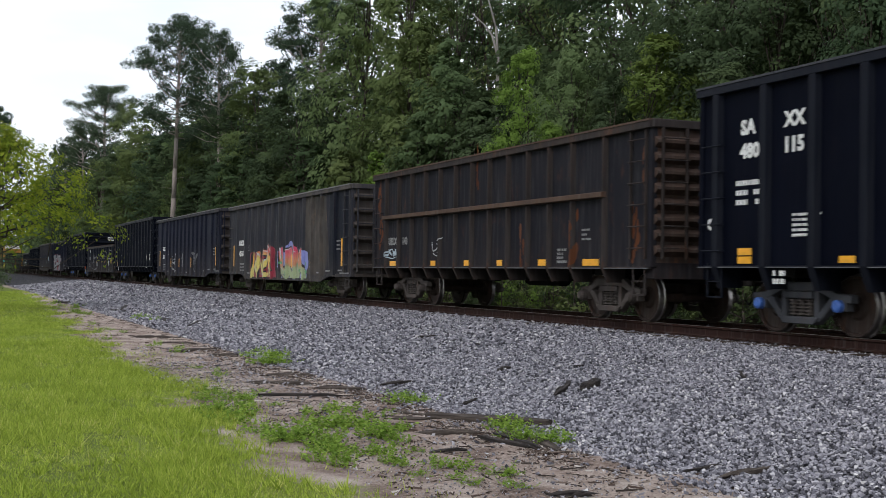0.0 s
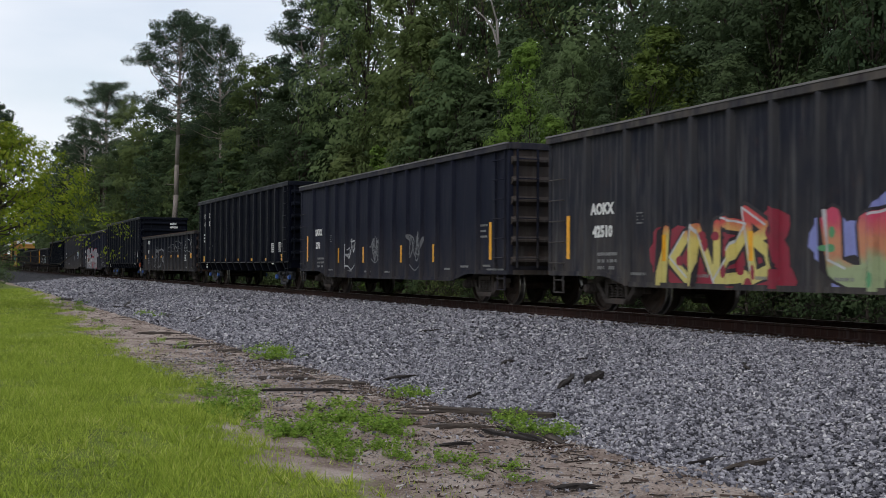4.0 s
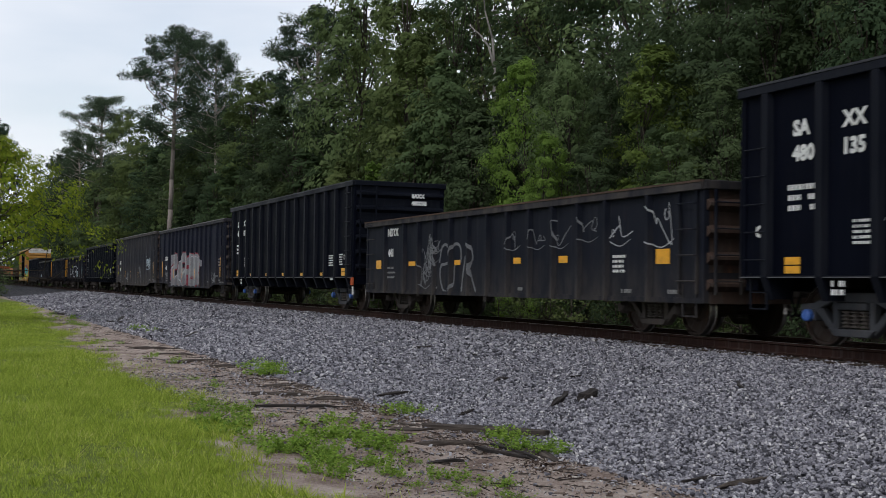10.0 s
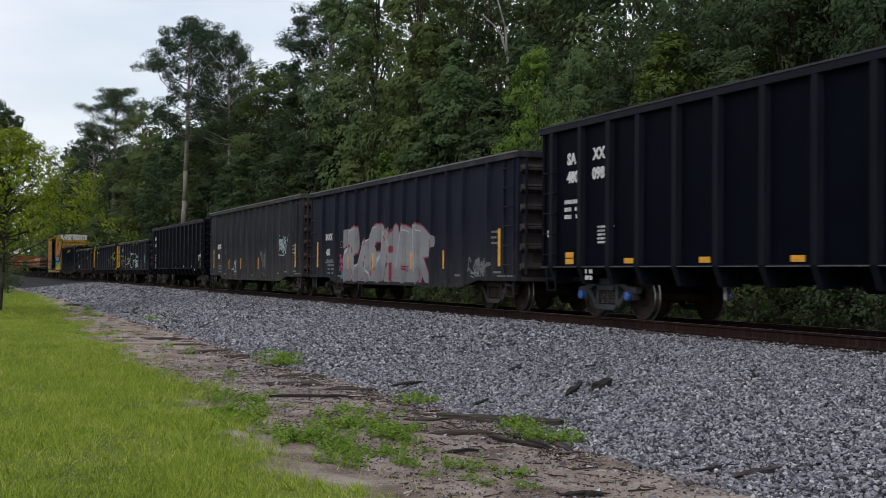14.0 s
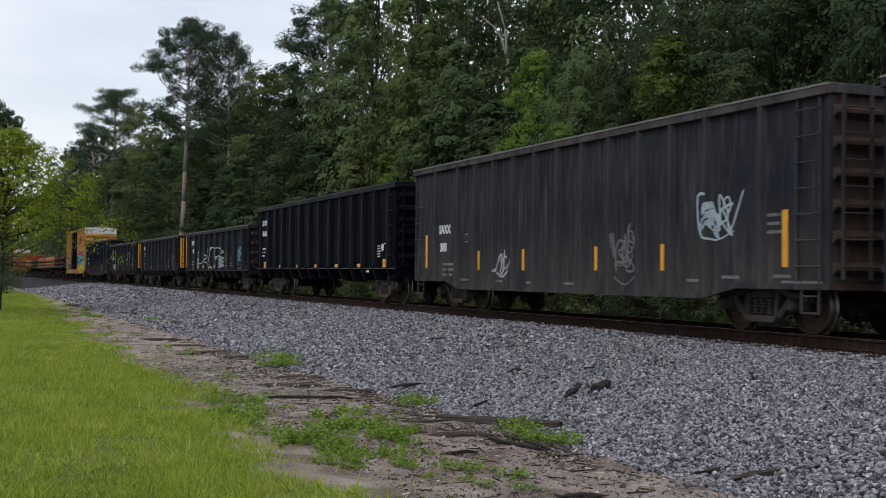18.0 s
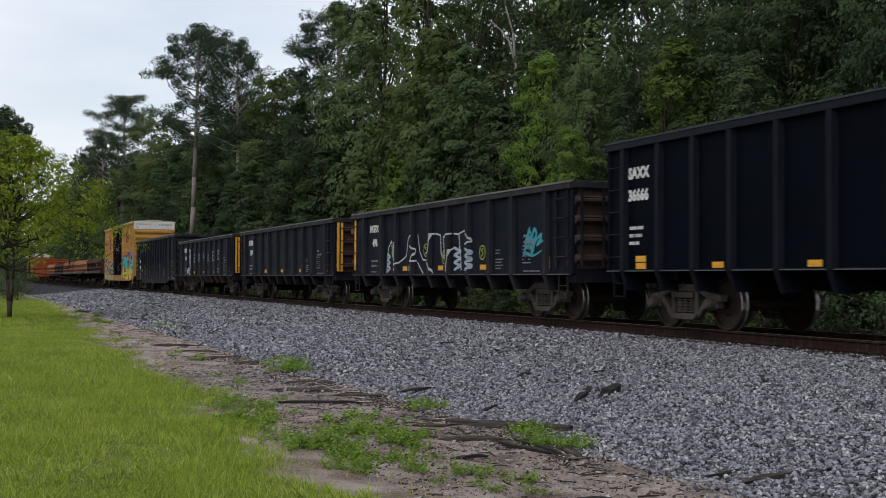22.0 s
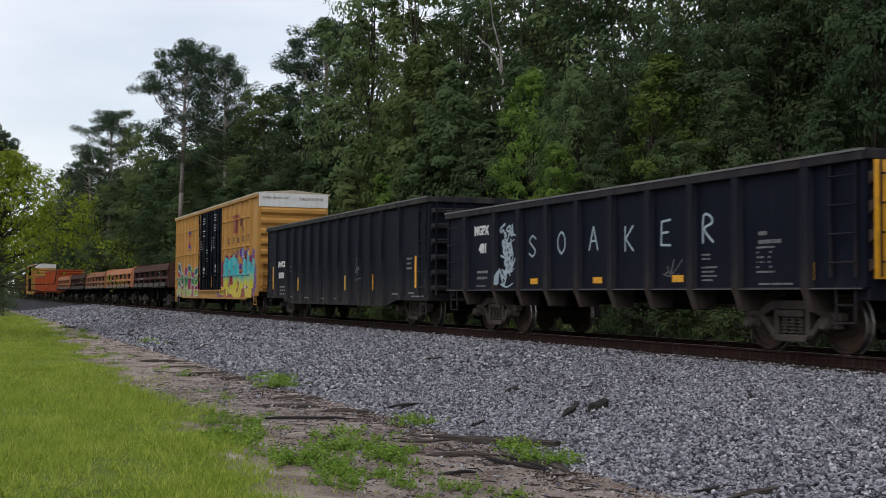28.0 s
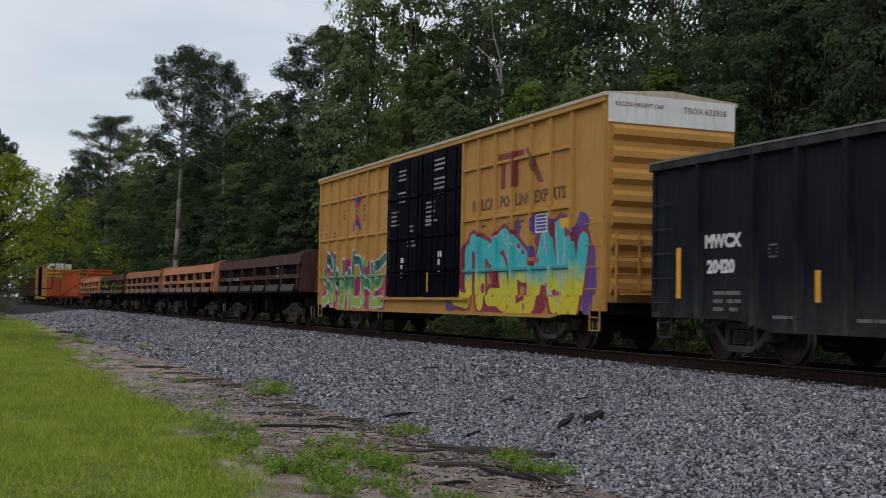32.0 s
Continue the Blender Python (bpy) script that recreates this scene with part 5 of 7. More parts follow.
scrawl(car, 5.05, 1.4, 0.85, 0.6, 75, SPRAY_TEAL, MILL_POSTS, 0.24, 0.11, 3)
mill_car(179.0, 193.2, "blue-black steel gondola with yellow corner ladders", "MGPX", "540", True)
car, half = mill_car(194.9, 209.5, "blue-black steel gondola with a chalky lettered tag", "MGPX", "481", True, FOOT_BROWN)
tag_text(car, "SOAKER", (-2.85, -1.55, -0.25, 1.05, 2.25, 3.5), 1.68, 0.44, SPRAY_BLUE, MILL_POSTS, 0.24, 0.042, (0, 0.02, 0.06, 0.0, 0.05, 0.06))
for k in range(4):
    scrawl(car, -4.25 + 0.06 * (k % 2), 1.05 + 0.32 * k, 0.62, 0.48, 176 + k, SPRAY_BLUE, MILL_POSTS, 0.24, 0.075, 2)
scrawl(car, 2.35, 1.2, 0.5, 0.3, 77, CHALK_DIM, MILL_POSTS, 0.24, 0.03, 1)
tub_car(210.8, 227.55, 3.41, "black steel tub gondola with yellow reflector bars", BLACK_WORN, "MWCX", "20420", ((2.4, 1.25, 0.5, 0.7, CHALK_DIM, 1),), 8, -6.85, (1.86, 1.45), (-4.1, -1.62, 1.32, 3.95), -0.33, end_paint=BLACK_WORN)


def boxcar(front, rear, detail=True):
    """A high-cube boxcar with ribbed sides, two plug doors on each side and ribbed ends."""
    half, w, top, sill = (rear - front) / 2, 1.40, 4.90, 0.98
    car = thing("boxcar", "yellow high-cube boxcar with black doors and graffiti" if detail else "yellow boxcar with a white upper end band", "boxcar", (-(front + rear) / 2, 0, 0), "freight train")
    cars.append(car)
    d0, d1 = -2.55, 2.45
    part("body", Shape().box(-half + 0.02, half - 0.02, -w, w, sill, top), YELLOW_CAR, car)
    part("roof", Shape().prism([(-w - 0.12, top - 0.03), (-w - 0.12, top + 0.05), (0, top + 0.17), (w + 0.12, top + 0.05), (w + 0.12, top - 0.03)], -half - 0.04, half + 0.04, "x"), ROOF_TAN, car, "pale weathered metal roof", bevel=0.01)
    eave = Shape().box(-half, half, -0.10, 0.0, -0.13, 0.0).mesh("side_plate", YELLOW_CAR, 0.01)
    skirt = Shape().prism([(-half, 0.78), (-half, 1.08), (half, 1.08), (half, 0.78), (half - 1.2, 0.78), (half - 2.2, 0.62), (-half + 2.2, 0.62), (-half + 1.2, 0.78)], -0.03, 0.03).mesh("side_sill", YELLOW_CAR)
    left_posts = [-half + 0.12 + i * (d0 + half - 0.2) / 7 for i in range(8)]
    right_posts = [d1 + 0.12 + i * (half - 0.95 - d1) / 6.6 for i in range(7)] + [half - 0.1]
    post_m = Shape().prism([(-0.07, 0.0), (-0.045, -0.07), (0.045, -0.07), (0.07, 0.0)], 1.05, top - 0.10, "z").mesh("side_post", YELLOW_CAR)
    for side in (-1, 1):
        part("side_plate", eave, YELLOW_CAR, car, at=Matrix.Translation((0, side * w, top)) @ side_turn(side))
        part("side_sill", skirt, YELLOW_CAR, car, at=(0, side * (w + 0.025), 0))
        for x in left_posts + right_posts:
            part("side_post", post_m, YELLOW_CAR, car, at=Matrix.Translation((x, side * (w + 0.002), 0)) @ side_turn(side))
        for z in (4.08, 2.87, 1.66):
            low_rib = z < 2 and side < 0 and detail
            for a, c in ((left_posts[0] + 0.05, d0 - 0.05), (d1 + 0.1, right_posts[6])):
                s = Shape().prism([(-0.055, -0.03), (-0.055, 0.02), (0.0, 0.05), (0.0, -0.05)], a, c, "x").mesh("side_rib", YELLOW_CAR if not low_rib else SPRAY_TEAL if a > 0 else SPRAY_GREEN)
                part("side_rib", s, YELLOW_CAR, car, at=Matrix.Translation((0, side * (w + 0.001), z)) @ (Matrix.Identity(4) if side < 0 else Matrix.Scale(-1, 4, (0, 1, 0))))
        mid = (d0 + d1) / 2
        for a, c in ((d0, mid - 0.03), (mid + 0.03, d1)):
            door = part("door", Shape().box(a, c, -0.06, 0.0, 1.02, top - 0.14), BLACK, car, "black steel plug door", at=Matrix.Translation((0, side * w, 0)) @ (Matrix.Identity(4) if side < 0 else Matrix.Scale(-1, 4, (0, 1, 0))), bevel=0.01)
            for z in (3.72, 2.62, 1.75):
                part("door_rib", Shape().prism([(-0.11, -0.03), (-0.11, 0.03), (-0.05, 0.06), (-0.05, -0.06)], a + 0.04, c - 0.04, "x"), BLACK, door, at=(0, 0, z))
            for x in (a + 0.12, a + 0.85, c - 0.75, c - 0.12):
                part("door_bar", Shape().rod((x, -0.13, 1.05), (x, -0.13, top - 0.2), 0.024, 8), BLACK, door)
            part("door_handle", Shape().rod(((a + c) / 2 - 0.5, -0.16, 1.62), ((a + c) / 2 + 0.5, -0.16, 1.62), 0.02, 6).rod(((a + c) / 2, -0.06, 1.62), ((a + c) / 2, -0.17, 1.62), 0.05, 8), BLACK, door)
        part("door_track", Shape().box(d0 - 0.6, d1 + 0.6, -0.16, -0.06, 0.96, 1.03), YELLOW_CAR, car, at=Matrix.Translation((0, side * w, 0)) @ (Matrix.Identity(4) if side < 0 else Matrix.Scale(-1, 4, (0, 1, 0))))
    rib = Shape().prism([(-0.10, -0.05), (-0.10, 0.07), (0.0, 0.16), (0.0, -0.16)], -w + 0.05, w - 0.05, "y").mesh("end_rib", YELLOW_CAR)
    for k in (-1, 1):
        flip = Matrix.Rotation(0 if k < 0 else math.pi, 4, "Z")
        part("end_panel", Shape().box(-0.02, 0.02, -w - 0.05, w + 0.05, 0.95, top), YELLOW_CAR, car, at=(k * half, 0, 0))
        part("white_band", Shape().box(-0.012, 0.012, -w - 0.04, w + 0.04, 4.38, top + 0.03), WHITE_CAR, car, "white painted upper band of the end", at=(k * (half + 0.034), 0, 0))
        for i in range(8):
            part("end_rib", rib, YELLOW_CAR, car, at=Matrix.Translation((k * (half + 0.015), 0, 1.25 + i * 0.42)) @ flip)
        part("end_ladder", ladder_mesh("end_ladder", 1.3, 4, YELLOW_CAR, 0.5), YELLOW_CAR, car, at=Matrix.Translation((k * (half + 0.13), -1.3 * k, 1.0)) @ Matrix.Rotation(radians(90 * k), 4, "Z"))
        part("buffer_beam", Shape().box(-0.2, 0.2, -1.3, 1.3, 0.72, 1.0), UNDER, car, at=(k * (half - 0.2), 0, 0))
        part("crossover_step", Shape().box(-0.12, 0.12, -1.25, 1.25, 1.1, 1.14), YELLOW_CAR, car, at=(k * (half + 0.2), 0, 0))
        for side in (-1, 1):
            part("sill_step", step_mesh(YELLOW_CAR), YELLOW_CAR, car, at=Matrix.Translation((k * (half - 0.35) - 0.19, side * (w + 0.05), 0.90)))
            for i in range(4):
                part("grab_iron", grab_mesh(YELLOW_CAR, 0.5), YELLOW_CAR, car, at=Matrix.Translation((k * (half - 0.40), side * (w + 0.05), 1.2 + i * 0.42)) @ side_turn(side) @ Matrix.Translation((-0.25, 0, 0)))
        part("bolster", Shape().box(-0.2, 0.2, -1.3, 1.3, 0.84, 1.0), UNDER, car, at=(k * (half - 2.9), 0, 0))
        add_truck(car, k * (half - 2.9))
    part("center_sill", Shape().box(-half - 0.3, half + 0.3, -0.25, 0.25, 0.66, 1.0), UNDER, car)
    part("air_reservoir", Shape().rod((-0.8, 0, 0), (0.8, 0, 0), 0.22, 12), UNDER, car, at=(-1.5, -0.7, 0.72))
    add_ends(car, half + 0.25)
    if not detail:
        return car
    # markings
    y = -w - 0.004
    box_surf = (-1.4015, -1.4725, 0.025, 1.082)
    cross_b, cross_r = [], []
    for sx in (-1, 1):
        for sz in (-1, 1):
            cross_b.append([(-5.55 + sx * 0.05, 3.62 + sz * 0.16), (-5.55 + sx * 0.42, 3.62 + sz * 0.55), (-5.55 + sx * 0.28, 3.62 + sz * 0.60), (-5.55 - sx * 0.02, 3.62 + sz * 0.20)])
            cross_r.append([(-5.55 + sx * 0.08, 3.62 + sz * 0.05), (-5.55 + sx * 0.46, 3.62 + sz * 0.42), (-5.55 + sx * 0.44, 3.62 + sz * 0.54), (-5.55 + sx * 0.05, 3.62 + sz * 0.16)])
    blue_p, red_p = paint("emblem_blue", (0.03, 0.05, 0.28), 0.2), paint("emblem_red", (0.45, 0.05, 0.03), 0.2)
    em = paint_skin("emblem", cross_b + [blob(-5.55, 3.62, 0.14, 0.2, random.Random(2))], 0, blue_p, car, label="blue and red crossed emblem", surf=box_surf, posts=left_posts, post_w=0.17)
    paint_skin("emblem_arms", cross_r, 1, red_p, em, left_posts, 0.17, surf=box_surf)
    logo_red = paint("logo_red", (0.20, 0.02, 0.02), 0.25)
    logo_brown = paint("logo_brown", (0.17, 0.05, 0.02), 0.25)
    lg = paint_skin("logo", [[(4.45, 4.27), (5.75, 4.27), (5.75, 4.1), (4.45, 4.1)], [(4.60, 4.1), (4.85, 4.1), (4.85, 3.47), (4.60, 3.47)], [(5.25, 4.1), (5.5, 4.1), (5.5, 3.47), (5.25, 3.47)]], 0, logo_red, car, right_posts, 0.17, label="dark red block logo", surf=box_surf)
    paint_skin("logo_bar", [[(5.82, 4.27), (6.08, 4.27), (6.7, 3.47), (6.44, 3.47)]], 1, logo_brown, lg, right_posts, 0.17, surf=box_surf)
    mark(car, "RAILCAR POOLING EXPERTS", 3.05, 3.06, 0.36, y=y, material=LETTER_DARK, bold=0.012)
    for x, z, ws in ((-7.9, 3.1, [0.3, 0.28]), (-8.7, 3.4, [0.28]), (-8.75, 3.1, [0.3, 0.2]), (-6.9, 3.75, [0.3, 0.3, 0.25]), (-5.0, 3.8, [0.35, 0.3]), (-5.0, 3.5, [0.4, 0.35]), (3.3, 2.72, [0.5]), (5.0, 2.72, [0.8, 0.7]), (-7.4, 2.7, [0.25, 0.25])):
        bars(car, x, z, ws, 0.12, 0.06, y=y, material=LETTER_DARK)
    dy = -w - 0.066
    for x, z, ws in ((-1.95, 4.5, [0.7, 0.65, 0.7, 0.0, 0.0, 0.7, 0.7, 0.65]), (0.75, 4.55, [0.7, 0.7, 0.6, 0.0, 0.72, 0.7, 0.7, 0.7]), (-2.35, 3.4, [0.6, 0.5, 0.55, 0.6]), (0.25, 3.5, [0.6, 0.5, 0.6, 0.5, 0.75]), (-1.05, 2.95, [(0.15, 0.2), (0.15, 0.2)]), (-1.1, 2.55, [(0.2, -0.1, 0.15), (0.2, -0.1, 0.25)]), (0.2, 3.05, [0.5, 0.4])):
        bars(car, x, z, ws, 0.12, 0.05, y=dy, material=CHALK)
    bars(car, -1.55, 2.1, [(0.1, 0.1), 0.12, 0.12], 0.2, 0.14, y=dy)
    bars(car, 1.1, 2.2, [(0.1, 0.1), 0.12, 0.14], 0.2, 0.15, y=dy)
    plate(car, 0.4, 1.42, 0.09, 0.5, y=dy)
    part("notice", Shape().box(0, 0.55, -0.003, 0.003, 0, 0.4), LETTER, car, "white notice with blue lines", at=(6.35, y - 0.002, 2.4))
    for i in range(5):
        part("notice_line", Shape().box(0, 0.45, -0.003, 0.003, 0, 0.045), blue_p, car, at=(6.40, y - 0.007, 2.44 + i * 0.072))
    plate(car, 7.75, 2.55, 0.6, 0.2, y=y)
    end_y = half + 0.052
    me = mark(car, "EXCESS HEIGHT CAR", 0, 0, 0.115, material=LETTER_DARK, bold=0)
    me.matrix_basis = Matrix.Translation((end_y, -1.3, 4.70)) @ Matrix.Rotation(radians(90), 4, "Z")
    me = mark(car, "TBOX 633918", 0, 0, 0.17, material=LETTER_DARK, bold=0)
    me.matrix_basis = Matrix.Translation((end_y, 0.22, 4.66)) @ Matrix.Rotation(radians(90), 4, "Z")
    # graffiti, low on the side
    GREEN_TEAL = spray("green_teal_spray", (0.30, 0.42, 0.05), (0.05, 0.22, 0.10), (0.015, 0.12, 0.10), 0.7, 2.2)
    pw = 0.17
    mural(car, "green and teal sprayed lettering with white outlines", "SNWDHE", -8.75, -2.8, 0.68, 2.12, GREEN_TEAL, SPRAY_WHITE, SPRAY_PINK, SPRAY_DARK, left_posts, pw, 41, 0.23, (SPRAY_LIME,), box_surf, 0.14)
    r = random.Random(42)
    haze = [blob(r.uniform(2.3, 8.4), r.uniform(2.0, 2.6), r.uniform(0.12, 0.26), r.uniform(0.12, 0.26), r, 9) for _ in range(26)] + [blob(8.72 + r.uniform(-0.12, 0.10), r.uniform(0.75, 1.9), 0.15, 0.22, r) for _ in range(16)] + [blob(2.0 + r.uniform(-0.2, 0.2), r.uniform(0.75, 1.5), 0.2, 0.25, r) for _ in range(8)]
    paint_skin("overspray", haze, 0, SPRAY_PURPLE, car, right_posts, pw, 0.70, surf=box_surf)
    TWO_TONE = spray("yellow_turquoise_spray", (0.64, 0.52, 0.02), (0.58, 0.55, 0.05), (0.04, 0.46, 0.50), 0.45, 2.05, 0.10)
    mural(car, "turquoise and yellow sprayed lettering on dark red and purple", "UTSBAW", 1.95, 8.55, 0.70, 2.35, TWO_TONE, SPRAY_RED, SPRAY_RED, SPRAY_WHITE, right_posts, pw, 43, 0.42, (SPRAY_PINK,), box_surf, 0.20)
    paint_skin("overspray", [blob(-2.75 + r.uniform(-0.3, 0.3), r.uniform(0.7, 1.6), 0.16, 0.2, r, 9) for _ in range(8)], 1, SPRAY_PINK, car, left_posts, pw, 0.66, surf=box_surf)
    return car


boxcar(229.2, 247.9)


def dump_car(front, rear, paint_, label, pale):
    """An air-operated side dump car: a trough with open-framed sides over a deep underframe."""
    half = (rear - front) / 2
    car = thing("side_dump_car", label, "dump car", (-(front + rear) / 2, 0, 0), "freight train")
    cars.append(car)
    n = 6
    step = (2 * half - 0.5) / n
    top_b = Shape().prism([(-0.10, 2.18), (-0.02, 2.56), (0.08, 2.56), (0.04, 2.18)], -half, half, "x").mesh("top_rail", paint_, 0.01)
    mid_b = Shape().box(-half, half, -0.10, 0.04, 1.68, 1.84).mesh("middle_rail", paint_, 0.01)
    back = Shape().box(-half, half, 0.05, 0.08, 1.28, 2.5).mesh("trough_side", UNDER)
    post_m = Shape().prism([(-0.14, 1.28), (-0.09, 2.2), (0.05, 2.2), (0.05, 1.28)], -0.05, 0.05, "x").mesh("side_post", paint_)
    flap = Shape().prism([(-0.22, 1.24), (-0.14, 1.48), (-0.10, 1.48), (-0.18, 1.24)], -step / 2 + 0.3, step / 2 - 0.22, "x").mesh("side_flap", pale)
    for side in (-1, 1):
        m = Matrix.Translation((0, side * 1.42, 0)) @ side_turn(side)
        part("top_rail", top_b, paint_, car, at=m)
        part("middle_rail", mid_b, paint_, car, at=m)
        part("trough_side", back, UNDER, car, at=m)
        for i in range(n + 1):
            part("side_post", post_m, paint_, car, at=Matrix.Translation((-half + 0.25 + i * step, side * 1.42, 0)) @ side_turn(side))
        for i in range(n):
            part("side_flap", flap, pale, car, at=Matrix.Translation((-half + 0.25 + (i + 0.5) * step, side * 1.42, 0)) @ side_turn(side))
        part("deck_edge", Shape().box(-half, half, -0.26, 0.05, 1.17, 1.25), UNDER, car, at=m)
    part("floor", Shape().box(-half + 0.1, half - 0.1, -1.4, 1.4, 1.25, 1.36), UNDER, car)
    end = Shape().prism([(-1.5, 1.2), (-1.36, 2.62), (-1.0, 2.72), (1.0, 2.72), (1.36, 2.62), (1.5, 1.2)], -0.05, 0.05, "x").mesh("end_plate", paint_, 0.01)
    for k in (-1, 1):
        part("end_plate", end, paint_, car, at=(k * half, 0, 0))
        part("end_brace", Shape().prism([(0, 1.2), (0, 2.5), (0.1, 2.5), (0.42, 1.2)], -0.06, 0.06).mesh("end_brace", paint_), paint_, car, at=Matrix.Translation((k * (half + 0.05), -0.9 * k, 0)) @ Matrix.Rotation(0 if k > 0 else math.pi, 4, "Z"))
        part("end_sill", Shape().box(-0.2, 0.2, -1.2, 1.2, 0.72, 1.0), UNDER, car, at=(k * (half - 0.1), 0, 0))
        part("bolster", Shape().box(-0.2, 0.2, -1.2, 1.2, 0.84, 1.0), UNDER, car, at=(k * (half - 2.1), 0, 0))
        add_truck(car, k * (half - 2.1))
    part("center_sill", Shape().box(-half, half, -0.35, 0.35, 0.62, 1.17), UNDER, car)
    for x in (-2.2, -0.6, 1.0, 2.4):
        part("dump_cylinder", Shape().rod((0, -0.8, 0.45), (0, -0.8, 1.18), 0.2, 12), UNDER, car, at=(x, 0, 0))
    part("valve_box", Shape().box(-0.16, 0.16, -1.05, -0.8, 0.5, 0.98), RUST_DARK, car, at=(0.3, 0, 0), bevel=0.015)
    bars(car, -half + 2.1, 1.82, [(0.3, 0.2, -0.4, 0.25, 0.5, 0.25)], 0.1, 0.13, y=-1.53, material=LETTER_DIM)
    bars(car, half - 3.0, 2.12, [0.34, (0.05, -0.14, 0.05), (0.05, -0.14, 0.05), 0.34], 0.1, 0.06, y=-1.535, material=LETTER_DIM)
    add_ends(car, half)


PALE_RUST = steel("bleached_rusty_plate", (0.13, 0.095, 0.072), (0.20, 0.145, 0.110), rust_amount=0.6, rough=0.8)
DARK_PLATE = steel("dusty_dark_plate", (0.055, 0.047, 0.043), (0.095, 0.082, 0.074), rust_amount=0.4, rough=0.8)
for f, r, col, lab, pale in ((250.0, 263.3, RED_BROWN, "dark red-brown steel side dump car", DARK_PLATE), (264.5, 278.1, ORANGE_OLD, "faded orange steel side dump car", PALE_RUST), (279.2, 293.0, ORANGE_RUST, "rusty orange-brown steel side dump car", PALE_RUST), (294.2, 307.4, RED_BROWN, "dark red-brown steel side dump car", DARK_PLATE), (308.7, 322.4, ORANGE_OLD, "faded orange steel side dump car", PALE_RUST)):
    dump_car(f, r, col, lab, pale)
far_posts = [k * (0.65 + 1.3 * i) for i in range(6) for k in (-1, 1)]
for f, r, nm, col, top in ((323.7, 341.6, "orange_gondola", ORANGE_RED, 3.5), (343.2, 360.6, "orange_gondola", ORANGE_RED, 3.0), (382.5, 398.5, "dark_gondola", RED_BROWN, 3.7), (400.0, 416.0, "dark_gondola", RED_BROWN, 3.7)):
    gondola(nm, "orange-red steel gondola with side posts" if col is ORANGE_RED else "dark red-brown steel gondola", f, r, top, 1.05, far_posts, col, gusset=0.2)
boxcar(362.3, 381.0, False)


# ---- trees and undergrowth ----
def leaf_material(name, stops, trans=0.35, patchy=0.0, single=0.28):
    m, nt, b = node_material(name, 0.75, 0, 0.06)
    geo = nt.nodes.new("ShaderNodeNewGeometry")
    oi = nt.nodes.new("ShaderNodeObjectInfo")
    add = nt.nodes.new("ShaderNodeMath")
    add.operation = "MULTIPLY_ADD"
    nt.links.new(oi.outputs["Random"], add.inputs[0])
    add.inputs[1].default_value = 1.0 - single
    half_ = nt.nodes.new("ShaderNodeMath")
    half_.operation = "MULTIPLY"
    nt.links.new(geo.outputs["Random Per Island"], half_.inputs[0])
    half_.inputs[1].default_value = single
    nt.links.new(half_.outputs[0], add.inputs[2])
    tone = add.outputs[0]
    if patchy:
        broad = noise_node(nt, 0.9, 4.0, rough=0.6)
        shift = nt.nodes.new("ShaderNodeMath")
        shift.operation = "MULTIPLY_ADD"
        nt.links.new(broad.outputs["Fac"], shift.inputs[0])
        shift.inputs[1].default_value = patchy
        nt.links.new(tone, shift.inputs[2])
        back = nt.nodes.new("ShaderNodeMath")
        back.operation = "SUBTRACT"
        nt.links.new(shift.outputs[0], back.inputs[0])
        back.inputs[1].default_value = patchy * 0.5
        tone = back.outputs[0]
    col = ramp_node(nt, tone, stops).outputs["Color"]
    nt.links.new(col, b.inputs["Base Color"])
    tr = nt.nodes.new("ShaderNodeBsdfTranslucent")
    nt.links.new(col, tr.inputs["Color"])
    mx = nt.nodes.new("ShaderNodeMixShader")
    mx.inputs["Fac"].default_value = trans
    nt.links.new(b.outputs["BSDF"], mx.inputs[1])
    nt.links.new(tr.outputs["BSDF"], mx.inputs[2])
    nt.links.new(mx.outputs["Shader"], nt.nodes["Material Output"].inputs["Surface"])
    return m


LEAF = leaf_material("broad_leaves", [(0.05, (0.050, 0.080, 0.040)), (0.4, (0.082, 0.124, 0.056)), (0.75, (0.122, 0.174, 0.072)), (1.0, (0.165, 0.215, 0.092))], 0.40, 0.0, 0.18)
LEAF_OLIVE = leaf_material("olive_leaves", [(0.0, (0.060, 0.084, 0.034)), (0.5, (0.100, 0.136, 0.048)), (1.0, (0.150, 0.186, 0.068))], 0.40, 0.0, 0.18)
LEAF_DEEP = leaf_material("deep_green_leaves", [(0.0, (0.042, 0.064, 0.032)), (0.5, (0.068, 0.098, 0.045)), (1.0, (0.100, 0.138, 0.060))], 0.38, 0.0, 0.18)
LEAF_BRIGHT = leaf_material("light_leaves", [(0.0, (0.105, 0.175, 0.038)), (0.5, (0.175, 0.270, 0.054)), (1.0, (0.250, 0.345, 0.080))], 0.42)
LEAF_GOLD = leaf_material("yellowing_leaves", [(0.0, (0.098, 0.142, 0.034)), (0.5, (0.150, 0.200, 0.046)), (1.0, (0.215, 0.252, 0.066))], 0.42, 0.0, 0.4)
LEAF_YELLOW = leaf_material("yellow_green_leaves", [(0.0, (0.11, 0.16, 0.018)), (0.5, (0.21, 0.28, 0.028)), (1.0, (0.35, 0.38, 0.045))], 0.5, 0.0, 0.7)
NEEDLE = leaf_material("pine_needles", [(0.0, (0.036, 0.058, 0.036)), (0.5, (0.060, 0.088, 0.052)), (1.0, (0.096, 0.126, 0.070))], 0.2)
